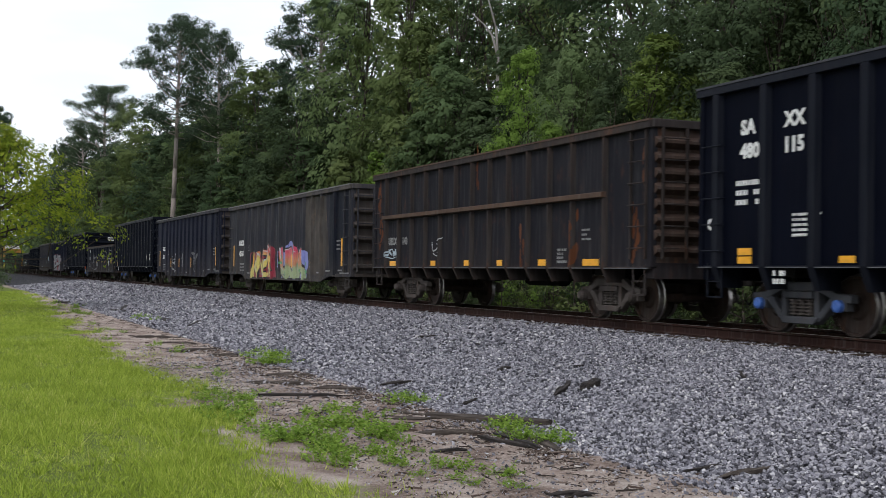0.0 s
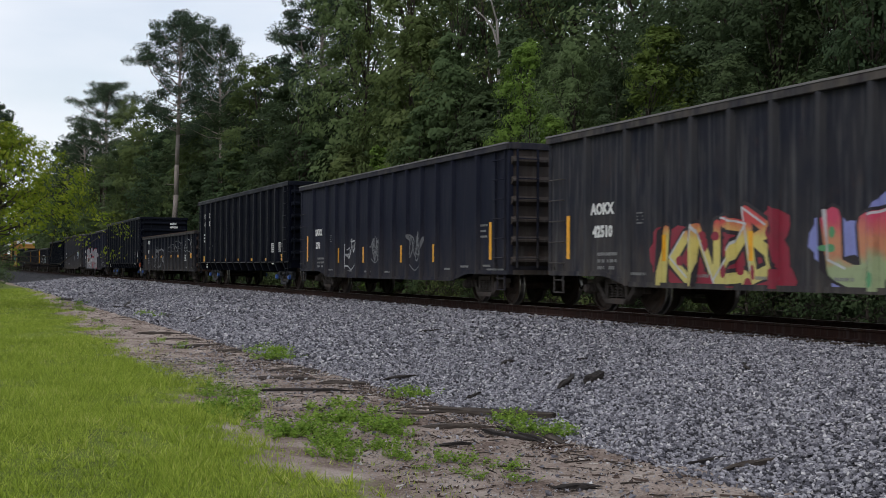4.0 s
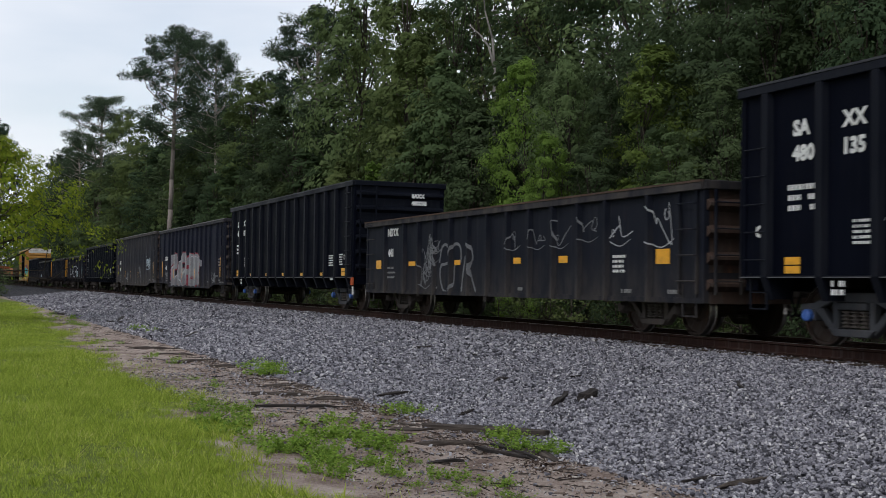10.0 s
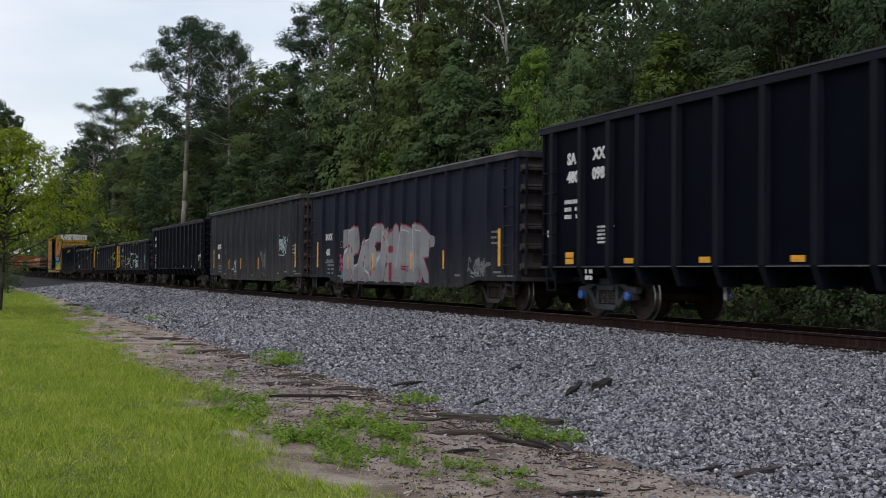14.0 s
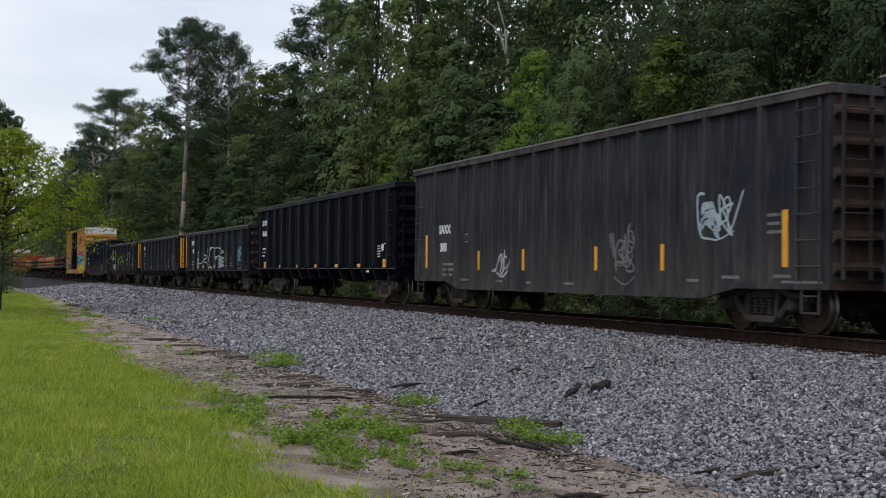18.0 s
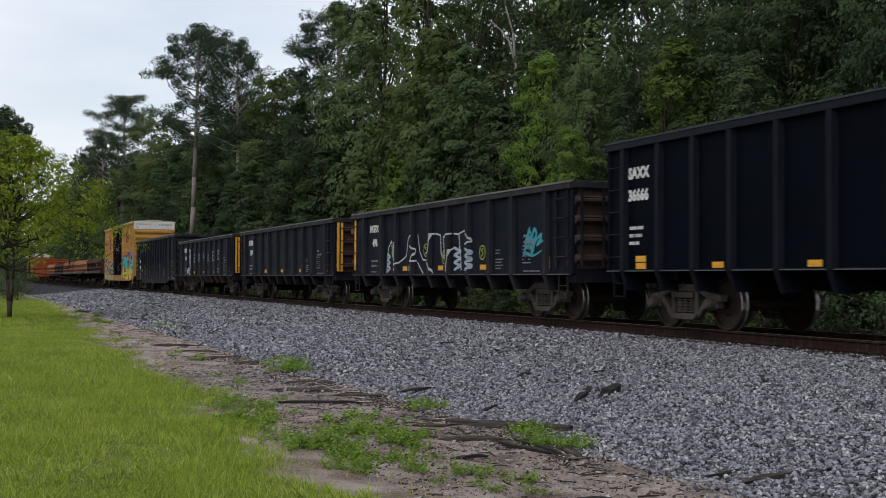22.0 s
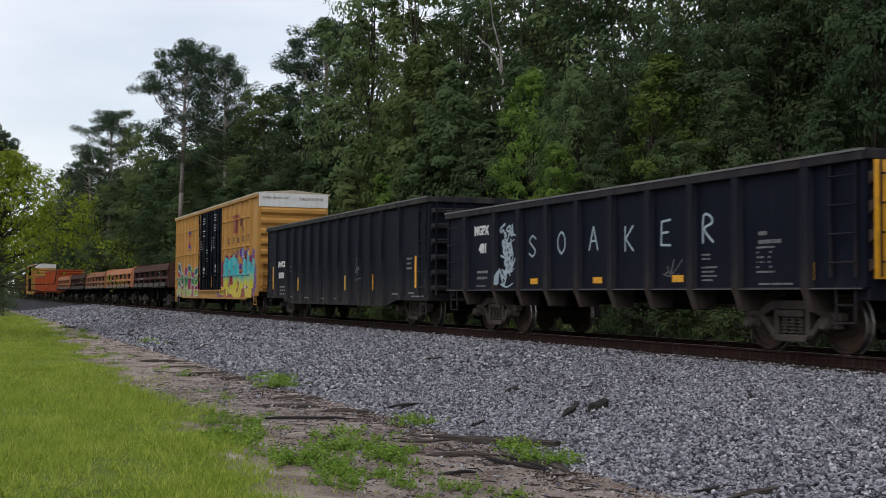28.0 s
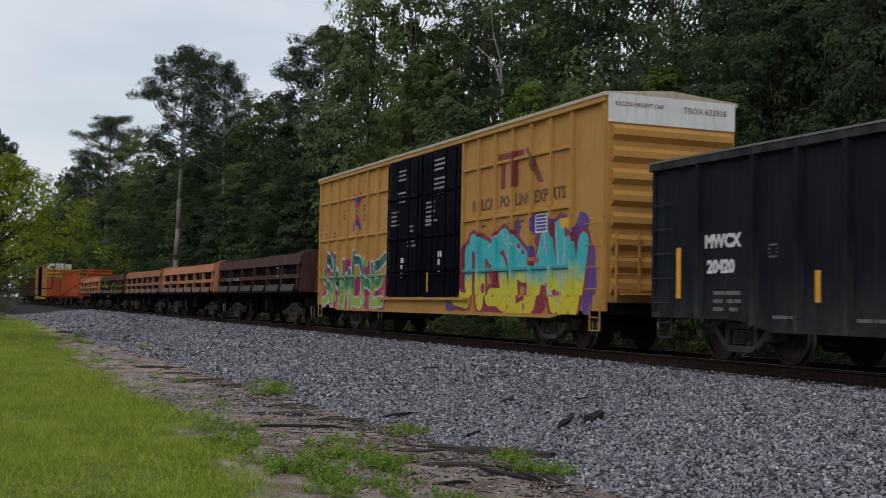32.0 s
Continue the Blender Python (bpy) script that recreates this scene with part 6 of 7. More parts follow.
WEED = leaf_material("weed_leaves", [(0.0, (0.105, 0.180, 0.030)), (0.5, (0.200, 0.320, 0.050)), (1.0, (0.31, 0.42, 0.085))], 0.4, 0.0, 0.8)
pb, nt, b = node_material("pine_bark", 0.95, 0, 0.15)
n1 = noise_node(nt, 2.5, 8.0, (4, 4, 1.0), rough=0.65)
nt.links.new(ramp_node(nt, n1.outputs["Fac"], [(0.25, (0.18, 0.155, 0.138)), (0.6, (0.29, 0.250, 0.224)), (0.85, (0.38, 0.335, 0.305))]).outputs["Color"], b.inputs["Base Color"])
bump_node(nt, b, n1.outputs["Fac"], 1.0, 0.05)
PINE_BARK = pb
bk, nt, b = node_material("bark", 0.95, 0, 0.15)
n1 = noise_node(nt, 3.0, 8.0, (4, 4, 0.7), rough=0.65)
nt.links.new(ramp_node(nt, n1.outputs["Fac"], [(0.3, (0.035, 0.029, 0.024)), (0.6, (0.085, 0.070, 0.058)), (0.85, (0.15, 0.13, 0.11))]).outputs["Color"], b.inputs["Base Color"])
bump_node(nt, b, n1.outputs["Fac"], 1.0, 0.05)
BARK = bk


def unit(v):
    return v / np.linalg.norm(v, axis=1)[:, None]


def leaf_quads(r, c, nrm, size, aspect=1.0):
    """One diamond-shaped leaf at each centre, with its face along nrm."""
    n = len(c)
    a = unit(np.cross(nrm, r.normal(size=(n, 3))))
    bb = np.cross(nrm, a)
    s = (size * np.exp(r.normal(0, 0.25, n)))[:, None]
    return np.stack([c - a * s, c + bb * s * aspect * 0.5, c + a * s, c - bb * s * aspect * 0.5], 1).reshape(-1, 3)


def limb_path(r, p, way, length, steps, wander, rise):
    pts = [Vector(p)]
    way = Vector(way).normalized()
    for _ in range(steps):
        way = (way + Vector(r.normal(size=3)) * wander + Vector((0, 0, rise))).normalized()
        pts.append(pts[-1] + way * (length / steps))
    return pts


def add_limb(shape, pts, r0, r1, sides):
    for i in range(len(pts) - 1):
        a, c = i / (len(pts) - 1), (i + 1) / (len(pts) - 1)
        shape.rod(pts[i], pts[i + 1], r0 + (r1 - r0) * a, sides, r0 + (r1 - r0) * c)


OVAL = [(0, 0.55), (0.15, 0.85), (0.4, 1.0), (0.7, 0.82), (0.9, 0.5), (1, 0.2)]
CONE = [(0, 0.8), (0.2, 1.0), (0.5, 0.85), (0.8, 0.5), (1, 0.12)]
DOME = [(0, 0.5), (0.3, 0.9), (0.6, 1.0), (0.85, 0.8), (1, 0.4)]


def broadleaf_meshes(seed, height, base, radius, material, boughs, clumps, per, size, profile=OVAL, trunk_r=0.12, bough=0.34, core=26, stems=1, limbs=1.0, sparse=0.0, bark=None):
    """Trunk with limbs, and crown, of a broad-leaved tree: boughs set round the trunk, each a dome of small leafy clumps
    whose leaves face outwards and up, with crossing leaf sprays in its heart."""
    r = np.random.default_rng(seed)
    t = (np.arange(boughs) + r.random(boughs)) / boughs
    ang = np.arange(boughs) * 2.4 + r.normal(0, 0.5, boughs)
    prof = np.interp(t, [p[0] for p in profile], [p[1] for p in profile])
    lobes = 1 + 0.20 * np.sin(ang * 2 + seed) + 0.16 * np.sin(t * 11 + ang + seed)
    reach = radius * prof * lobes * (0.35 + 0.60 * r.random(boughs) ** 0.5)
    c1 = np.stack([reach * np.cos(ang), reach * np.sin(ang), base + (height - base) * t * 0.96], -1)
    r1 = radius * bough * r.uniform(0.7, 1.3, boughs) * (0.55 + 0.45 * prof)
    out = unit(np.stack([np.cos(ang), np.sin(ang), 0.15 + 0.8 * t * t], -1))
    n2 = boughs * clumps
    o2 = np.repeat(out, clumps, 0)
    d2 = unit(r.normal(size=(n2, 3)) + 0.55 * o2 + np.array([0, 0, 0.35]))
    c2 = np.repeat(c1, clumps, 0) + d2 * (np.repeat(r1, clumps) * r.uniform(0.55, 1.1, n2))[:, None] * np.array([1, 1, 0.8])
    r2 = np.repeat(r1, clumps) * r.uniform(0.32, 0.58, n2)
    if sparse:
        keep = r.random(n2) > sparse
        c2, r2, d2, o2 = c2[keep], r2[keep], d2[keep], o2[keep]
        n2 = len(c2)
    n3 = n2 * per
    d2l, o2l = np.repeat(d2, per, 0), np.repeat(o2, per, 0)
    d3 = unit(r.normal(size=(n3, 3)) + 0.45 * d2l + np.array([0, 0, 0.3]))
    c3 = np.repeat(c2, per, 0) + d3 * (np.repeat(r2, per) * r.uniform(0.2, 1.15, n3) ** 0.6)[:, None] * np.array([1.1, 1.1, 0.7])
    nrm = unit(0.55 * o2l + 0.6 * d2l + 0.45 * d3 + np.array([0, 0, 0.35]) + r.normal(size=(n3, 3)) * 0.15)
    v = leaf_quads(r, c3, nrm, size, 1.15)
    if core:
        m = boughs * core
        c = np.repeat(c1, core, 0) + r.normal(size=(m, 3)) * np.repeat(r1, core)[:, None] * 0.42
        v = np.concatenate([v, leaf_quads(r, c, unit(r.normal(size=(m, 3)) + 0.8 * np.repeat(out, core, 0)), size * 1.35, 1.3)])
    s = Shape()
    trunks = []
    for k in range(stems):
        way = (0.3 * math.cos(k * 3.0 + 1), 0.3 * math.sin(k * 3.0 + 1), 1) if stems > 1 else (0, 0, 1)
        trunk = limb_path(r, (0, 0, -0.2), way, height * 0.86, 7, 0.05, 0.14)
        add_limb(s, trunk, trunk_r, trunk_r * 0.25, 7)
        trunks.append(trunk)
    for i in range(boughs):
        if r.random() < limbs:
            trunk, c = trunks[i % stems], Vector(c1[i])
            k = max(0, min(5, int((c.z * 0.75) / (height * 0.86) * 7)))
            p = trunk[k].lerp(trunk[k + 1], 0.5)
            mid = p.lerp(c, 0.55) + Vector(r.normal(size=3)) * 0.12 * radius
            add_limb(s, [p, mid, c], trunk_r * 0.34, 0.012, 4)
    return s.mesh("trunk", bark or BARK, smooth=True), array_mesh("crown", v, np.arange(len(v)).reshape(-1, 4), material)


def pine_meshes(seed, height, base, radius, limbs, tufts, per, needle=0.13, trunk_r=0.26, lean=0.0):
    """A tall pine: bare bole, and upswept limbs that fork into flat rounded pads of needles, with sky between them."""
    r = np.random.default_rng(seed)
    s = Shape()
    trunk = limb_path(r, (0, 0, -0.2), (0, 0, 1), height * 0.95, 9, 0.025, 0.1)
    add_limb(s, trunk, trunk_r, trunk_r * 0.3, 8)
    cs, rs = [], []
    for i in range(limbs):
        t = (i + 0.4) / limbs
        a = (base / height) + (0.955 - base / height) * t
        k = min(8, int(a * 9))
        p = trunk[k].lerp(trunk[k + 1], min(1, a * 9 - k))
        ang = i * 2.4 + r.uniform(-0.5, 0.5)
        reach = radius * float(np.interp(t, [0, 0.2, 0.5, 0.8, 1], [0.8, 1.0, 1.0, 0.85, 0.5])) * r.uniform(0.7, 1.15) * (1 + lean * math.cos(ang - math.pi))
        pts = limb_path(r, p, (math.cos(ang), math.sin(ang), r.uniform(-0.05, 0.3) + 0.5 * t), reach, 4, 0.12, 0.045)
        add_limb(s, pts, 0.075, 0.03, 5)
        for j in range(tufts):
            at = pts[2 + (j % 3)] if j > 1 else pts[4]
            e = at + Vector(r.normal(size=3) * np.array((0.6, 0.6, 0.42)))
            s.rod(at, e, 0.025, 3, 0.012)
            cs.append(tuple(e))
            rs.append(r.uniform(0.7, 1.1))
    for i in range(7):
        cs.append(tuple(trunk[9] + Vector((0.55 * math.cos(i * 2.4), 0.55 * math.sin(i * 2.4), 0.35 - 0.22 * i))))
        rs.append(0.7)
    for i in range(6):
        p = trunk[3].lerp(trunk[5], i / 6)
        s.rod(p, p + Vector((math.cos(i * 2.1), math.sin(i * 2.1), 0.05)) * r.uniform(0.5, 1.6), 0.035, 5, 0.01)
    cs, rs = np.array(cs), np.array(rs)
    n = len(cs) * per
    d = unit(r.normal(size=(n, 3)) + np.array([0, 0, 0.25]))
    c = np.repeat(cs, per, 0) + d * (np.repeat(rs, per) * r.random(n) ** 0.4)[:, None] * np.array([1, 1, 0.66])
    v = leaf_quads(r, c, unit(0.8 * d + np.array([0, 0, 0.4]) + r.normal(size=(n, 3)) * 0.5), needle, 0.7)
    return s.mesh("trunk", PINE_BARK, smooth=True), array_mesh("crown", v, np.arange(len(v)).reshape(-1, 4), NEEDLE)


def plant(name, label, meshes, x, y, wide=1.0, tall=None, turn=0.0, group="", category="tree"):
    m = Matrix.LocRotScale((x, y, float(soil_height(np.array(x), np.array(y)))), Euler((0, 0, turn)), (wide, wide, tall or wide))
    t = tagged(new(name), label, category, group)
    t.matrix_basis = m
    part("trunk", meshes[0], BARK, t)
    part("crown", meshes[1], LEAF, t)
    return t


woods = random.Random(5)
# slim trees of the wood's edge, 10 m high and 1.6 m in radius; broad ones, 18 m and 2.9 m; what fills the wood behind them
SLIM = {k: [broadleaf_meshes(100 + 7 * i + j, 10.0, 0.5, 1.6, m, 34, 9, 36, 0.086, CONE if j == 0 else OVAL, 0.08, 0.46, 18) for j in range(2)] for i, (k, m) in enumerate((("bright", LEAF_BRIGHT), ("gold", LEAF_GOLD), ("mid", LEAF), ("olive", LEAF_OLIVE), ("deep", LEAF_DEEP)))}
CLOSE = {k: broadleaf_meshes(140 + i, 10.0, 0.5, 1.6, m, 36, 10, 50, 0.055, CONE if i % 2 else OVAL, 0.07, 0.46, 40) for i, (k, m) in enumerate((("bright", LEAF_BRIGHT), ("gold", LEAF_GOLD), ("mid", LEAF), ("olive", LEAF_OLIVE), ("deep", LEAF_DEEP)))}
BROAD = {k: [broadleaf_meshes(150 + 7 * i + j, 18.0, 0.8, 2.9, m, 48, 10, 36, 0.112, OVAL if j == 0 else DOME, 0.15, 0.44, 20) for j in range(2)] for i, (k, m) in enumerate((("mid", LEAF), ("olive", LEAF_OLIVE), ("deep", LEAF_DEEP)))}
FILL = [broadleaf_meshes(200 + i, 15.0, 0.8, 3.4, m, 38, 9, 17, 0.165, OVAL, 0.15, 0.44, 20, limbs=0.3) for i, m in enumerate((LEAF_DEEP, LEAF, LEAF_DEEP))]
FILL_CLOSE = broadleaf_meshes(205, 15.0, 0.8, 3.4, LEAF_DEEP, 42, 10, 32, 0.092, OVAL, 0.15, 0.44, 40, limbs=0.3)
HIGH = [broadleaf_meshes(210 + i, 21.0, 6.0, 3.8, m, 36, 10, 22, 0.135, DOME, 0.18, 0.36, 5, 1, 0.8, 0.2) for i, m in enumerate((LEAF_DEEP, LEAF, LEAF_OLIVE))]
FAR = [broadleaf_meshes(220 + i, 19.0, 0.8, 4.2, m, 34, 8, 10, 0.30, OVAL, 0.17, 0.44, 9, limbs=0.2) for i, m in enumerate((LEAF, LEAF_DEEP, LEAF_DEEP, LEAF_OLIVE))]
CLOSING = broadleaf_meshes(229, 19.0, 0.8, 4.2, LEAF, 30, 7, 9, 0.42, OVAL, 0.17, 0.44, 8, limbs=0.2)
BUSH = [broadleaf_meshes(230 + i, 3.4, 0.05, 1.8, m, 16, 6, 16, 0.050, OVAL, 0.04, 0.46, 6) for i, m in enumerate((LEAF_DEEP, LEAF, LEAF_OLIVE))]
PINE = [pine_meshes(240 + i, 28.2, 15.6, 4.1, 42, 4, 170, 0.118, 0.34, 0.2) for i in range(2)]
PINE_FAR = pine_meshes(245, 27.6, 16.6, 4.8, 26, 3, 66, 0.24, 0.34)
EDGE = "trees behind the track"
SAY = {"bright": "young light green broad-leaved tree at the wood's edge", "gold": "young yellowish green tree at the wood's edge", "mid": "mid-green broad-leaved tree at the wood's edge", "olive": "olive green broad-leaved tree at the wood's edge", "deep": "dark green broad-leaved tree at the wood's edge"}


def slim(kind, x, y, h, rad):
    plant("young_tree", SAY[kind], CLOSE[kind] if x > -32 else woods.choice(SLIM[kind]), x, y, rad / 1.6, h / 10.0, woods.uniform(0, 6.28), EDGE)


def broad(kind, x, y, h, rad):
    plant("broadleaf_tree", SAY[kind], woods.choice(BROAD[kind]), x, y, rad / 2.9, h / 18.0, woods.uniform(0, 6.28), EDGE)


def deep_wood(meshes, x, y, wide, tall, label="tall dark green broad-leaved tree deep in the wood"):
    plant("broadleaf_tree", label, meshes, x, y, wide, tall, woods.uniform(0, 6.28), EDGE)


# the wood's front along the far side of the track
for row in (("olive", -143.8, 10, 23.0, 3.8), ("deep", -202.7, 10, 23.7, 5.4), ("olive", -105.5, 10, 15.8, 2.4), ("deep", -100.6, 12, 18.4, 3.2), ("olive", -82.3, 11, 18.6, 3.2), ("deep", -66.8, 10, 14.5, 2.8),
            ("mid", -59.8, 12, 24.5, 3.2), ("olive", -52.2, 12.5, 22.4, 2.9), ("deep", -91.5, 11.5, 17.0, 3.2), ("deep", -74.5, 11.5, 15.0, 3.0), ("mid", -125, 10.5, 17.5, 3.8), ("deep", -115, 11.5, 16.0, 3.4), ("deep", -158, 10.5, 19.0, 4.2), ("deep", -176, 9.8, 19.0, 4.4)):
    broad(*row)
for row in (("mid", -79.3, 9, 11.5, 2.4), ("olive", -52.8, 9, 9.0, 1.6), ("mid", -40.1, 10, 13.2, 1.9), ("mid", -41.6, 9, 9.9, 1.8), ("bright", -46.2, 8.5, 8.2, 1.3), ("deep", -37.4, 10.5, 10.4, 1.7), ("bright", -30.8, 9.5, 11.3, 1.35),
            ("mid", -27.6, 10, 10.8, 1.4), ("bright", -26.6, 8.6, 7.6, 1.1), ("deep", -25.9, 11, 9.4, 1.2), ("gold", -21.2, 10, 10.3, 1.8), ("mid", -60.5, 9.2, 10.5, 2.0), ("deep", -71.5, 9.0, 10.5, 2.2), ("olive", -45.0, 10.5, 14.5, 2.0)):
    slim(*row)
for row in (("deep", -21.3, 12.5, 14.5, 2.2), ("deep", -17.1, 11.5, 13.6, 2.0), ("deep", -16.0, 9, 8.2, 1.3), ("deep", -15.8, 13, 15.0, 2.2), ("mid", -11.0, 10, 13.2, 1.6), ("deep", -10.4, 12, 14.0, 2.2), ("deep", -11.6, 8.8, 7.4, 1.1), ("deep", -23.6, 9.0, 7.2, 1.3),
            ("deep", -33.6, 9.0, 8.5, 1.5), ("mid", -19.0, 9.0, 7.0, 1.3), ("olive", -64.5, 8.8, 8.5, 1.9), ("mid", -86.5, 8.8, 11.0, 2.2), ("deep", -97.0, 8.8, 10.5, 2.3), ("deep", -6.5, 11, 13.0, 2.0), ("mid", -4.0, 9.5, 9.0, 1.8)):
    slim(*row)
# what closes the wood behind its front, and tall thin crowns with sky between their stems
x = -8.0
while x > -60:
    deep_wood(FILL_CLOSE if x > -34 else woods.choice(FILL), x, woods.uniform(13.6, 15.2), woods.uniform(0.75, 0.95), woods.uniform(0.72, 0.86), "dark green broad-leaved tree inside the wood")
    x -= woods.uniform(3.2, 4.4)
x = -58.0
while x > -150:
    deep_wood(woods.choice(FILL), x, woods.uniform(13.6, 15.5), woods.uniform(0.95, 1.15), woods.uniform(0.85, 1.0), "dark green broad-leaved tree inside the wood")
    x -= woods.uniform(4.6, 6.2)
x = -16.0
while x > -84:
    deep_wood(woods.choice(HIGH), x, woods.uniform(17.0, 22.5), woods.uniform(0.85, 1.1), woods.uniform(0.95, 1.15))
    x -= woods.uniform(2.6, 3.8)
x = -24.0
while x > -110:
    deep_wood(CLOSING, x, woods.uniform(25, 28), woods.uniform(0.8, 0.95), woods.uniform(0.66, 0.78), "dark green broad-leaved tree at the back of the wood")
    x -= woods.uniform(4.4, 5.6)
x = -112.0
while x > -235:
    deep_wood(woods.choice(FAR), x, woods.uniform(14, 17.5), woods.uniform(1.0, 1.2), woods.uniform(1.0, 1.12))
    x -= woods.uniform(5.5, 7.5)
x = -186.0
while x > -330:
    deep_wood(woods.choice(FAR), x, woods.uniform(9.5, 12.0), woods.uniform(0.8, 1.0) * (1.0 if x > -225 else 1.3), woods.uniform(0.78, 0.9) * (1.0 if x > -225 else 1.4))
    x -= woods.uniform(6.5, 9)
x = -2.0
while x > -105:
    plant("shrub", "leafy green undergrowth shrub beside the track", woods.choice(BUSH), x, woods.uniform(7.0, 8.8), woods.uniform(0.6, 1.15), None, woods.uniform(0, 6.28), "undergrowth behind the track", "shrub")
    x -= woods.uniform(1.6, 2.6)
PINES = "pines behind the track"
for px, py, wide, tall, kind, turn in ((-102.3, 7.6, 0.95, 0.975, 0, 2.6), (-97.0, 11.0, 0.74, 0.88, 1, 1.0), (-176.6, 10.0, 1.25, 1.10, 1, 2.9), (-72.8, 13.0, 0.95, 0.83, 0, 2.9)):
    plant("pine_tree", "tall pine with a bare trunk and tufted crown", PINE[kind], px, py, wide, tall, turn, PINES)
for px, py, sc in ((-196, 9.0, 0.95), (-214, 8, 0.9), (-88.0, 14.5, 0.74)):
    plant("pine_tree", "tall pine with a bare trunk and tufted crown", PINE_FAR, px, py, sc, sc, woods.uniform(0, 6.28), PINES)
# a dead tree with pale, forked limbs among the leaves
DEAD = Shape()
DEAD.rod((0, 0, -0.2), (0, 0, 12.2), 0.11, 7, 0.075)
add_limb(DEAD, [Vector((0, 0, 12.2)), Vector((-0.7, 0, 13.4)), Vector((-1.9, 0.1, 14.2)), Vector((-3.2, 0, 15.0))], 0.075, 0.03, 6)
add_limb(DEAD, [Vector((0, 0, 12.2)), Vector((-0.5, 0.1, 13.8)), Vector((-1.2, 0, 15.3)), Vector((-1.6, 0, 17.0))], 0.075, 0.02, 6)
add_limb(DEAD, [Vector((0, 0, 9.5)), Vector((0.8, 0.1, 10.4)), Vector((1.3, 0.2, 11.8))], 0.06, 0.02, 5)
pale, nt, b = node_material("bleached_wood", 0.9)
n1 = noise_node(nt, 4.0, 5.0, (3, 3, 0.5))
nt.links.new(ramp_node(nt, n1.outputs["Fac"], [(0.3, (0.13, 0.12, 0.105)), (0.7, (0.25, 0.23, 0.21))]).outputs["Color"], b.inputs["Base Color"])
DEAD = DEAD.mesh("dead_tree", pale, smooth=True)
for px, py, sc in ((-41.2, 13.2, 1.03),):
    t = tagged(new("dead_tree", DEAD), "bleached leafless tree stem with forked limbs", "tree", EDGE)
    t.matrix_basis = Matrix.LocRotScale((px, py, -0.6), None, (sc, sc, sc))
# the camera's side: a small tree in the grass, and the wood that closes in beyond it
small = broadleaf_meshes(91, 7.2, 2.7, 3.9, LEAF_YELLOW, 70, 8, 34, 0.066, [(0, 0.9), (0.2, 1.0), (0.5, 0.8), (0.8, 0.5), (1, 0.12)], 0.085, 0.28, 12, 2, 1.0, 0.1)
plant("small_tree", "small yellow-green forked tree standing in the grass", small, -36.9, -11.15, 1.0, 1.0, 2.2)
for px, py, sc in ((-78, -9.2, 1.0), (-84, -10.8, 1.2), (-70, -11.8, 1.1), (-92, -9.3, 1.3), (-98, -8.6, 1.2), (-104, -9.4, 1.4), (-110, -8.4, 1.3), (-118, -9.2, 1.5), (-128, -8.6, 1.5), (-62, -12.6, 1.0)):
    plant("shrub", "dark green leafy shrub at the edge of the grass", woods.choice(BUSH), px, py, sc, None, woods.uniform(0, 6.28), "", "shrub")
NEAR = "trees on the grass side"
for px, py, sc, kind in ((-106, -9.0, 0.62, 0), (-121, -8.9, 0.66, 0), (-113, -9.6, 0.7, 0), (-95, -16, 0.7, 1), (-122, -12.5, 0.75, 1), (-136, -10.5, 0.75, 1), (-150, -9.5, 0.8, 1), (-166, -9, 0.8, 1), (-182, -9, 0.8, 1), (-200, -9, 0.85, 1), (-222, -9, 0.9, 1), (-245, -9.5, 0.9, 1)):
    plant("broadleaf_tree" if kind else "pine_tree", "dark green broad-leaved tree beyond the grass" if kind else "dark pine beyond the grass", woods.choice(FAR) if kind else PINE_FAR, px, py, sc, sc, woods.uniform(0, 6.28), NEAR)
for i in range(11):
    sc = woods.uniform(1.45, 1.75)
    plant("broadleaf_tree", "distant green tree where the line leaves the view", FAR[i % 4], -462 - 6 * (i % 3), -46 + 6.2 * i, sc, sc, woods.uniform(0, 6.28), NEAR)
# unseen row added behind the camera: darkens car-side reflections and cuts sky light
x = 90.0
while x > -120:
    sc = woods.uniform(0.8, 1.0)
    plant("broadleaf_tree", "unseen green tree added behind the camera to dim reflections", CLOSING, x, woods.uniform(-52, -44), sc, sc, woods.uniform(0, 6.28), NEAR)
    x -= woods.uniform(13, 17)


# ---- grass, weeds, old ties and sticks ----
GRASS = leaf_material("grass_blades", [(0.0, (0.10, 0.135, 0.026)), (0.3, (0.225, 0.305, 0.042)), (0.6, (0.335, 0.43, 0.062)), (0.85, (0.46, 0.53, 0.10)), (1.0, (0.60, 0.56, 0.22))], 0.4, 0.6, 0.75)


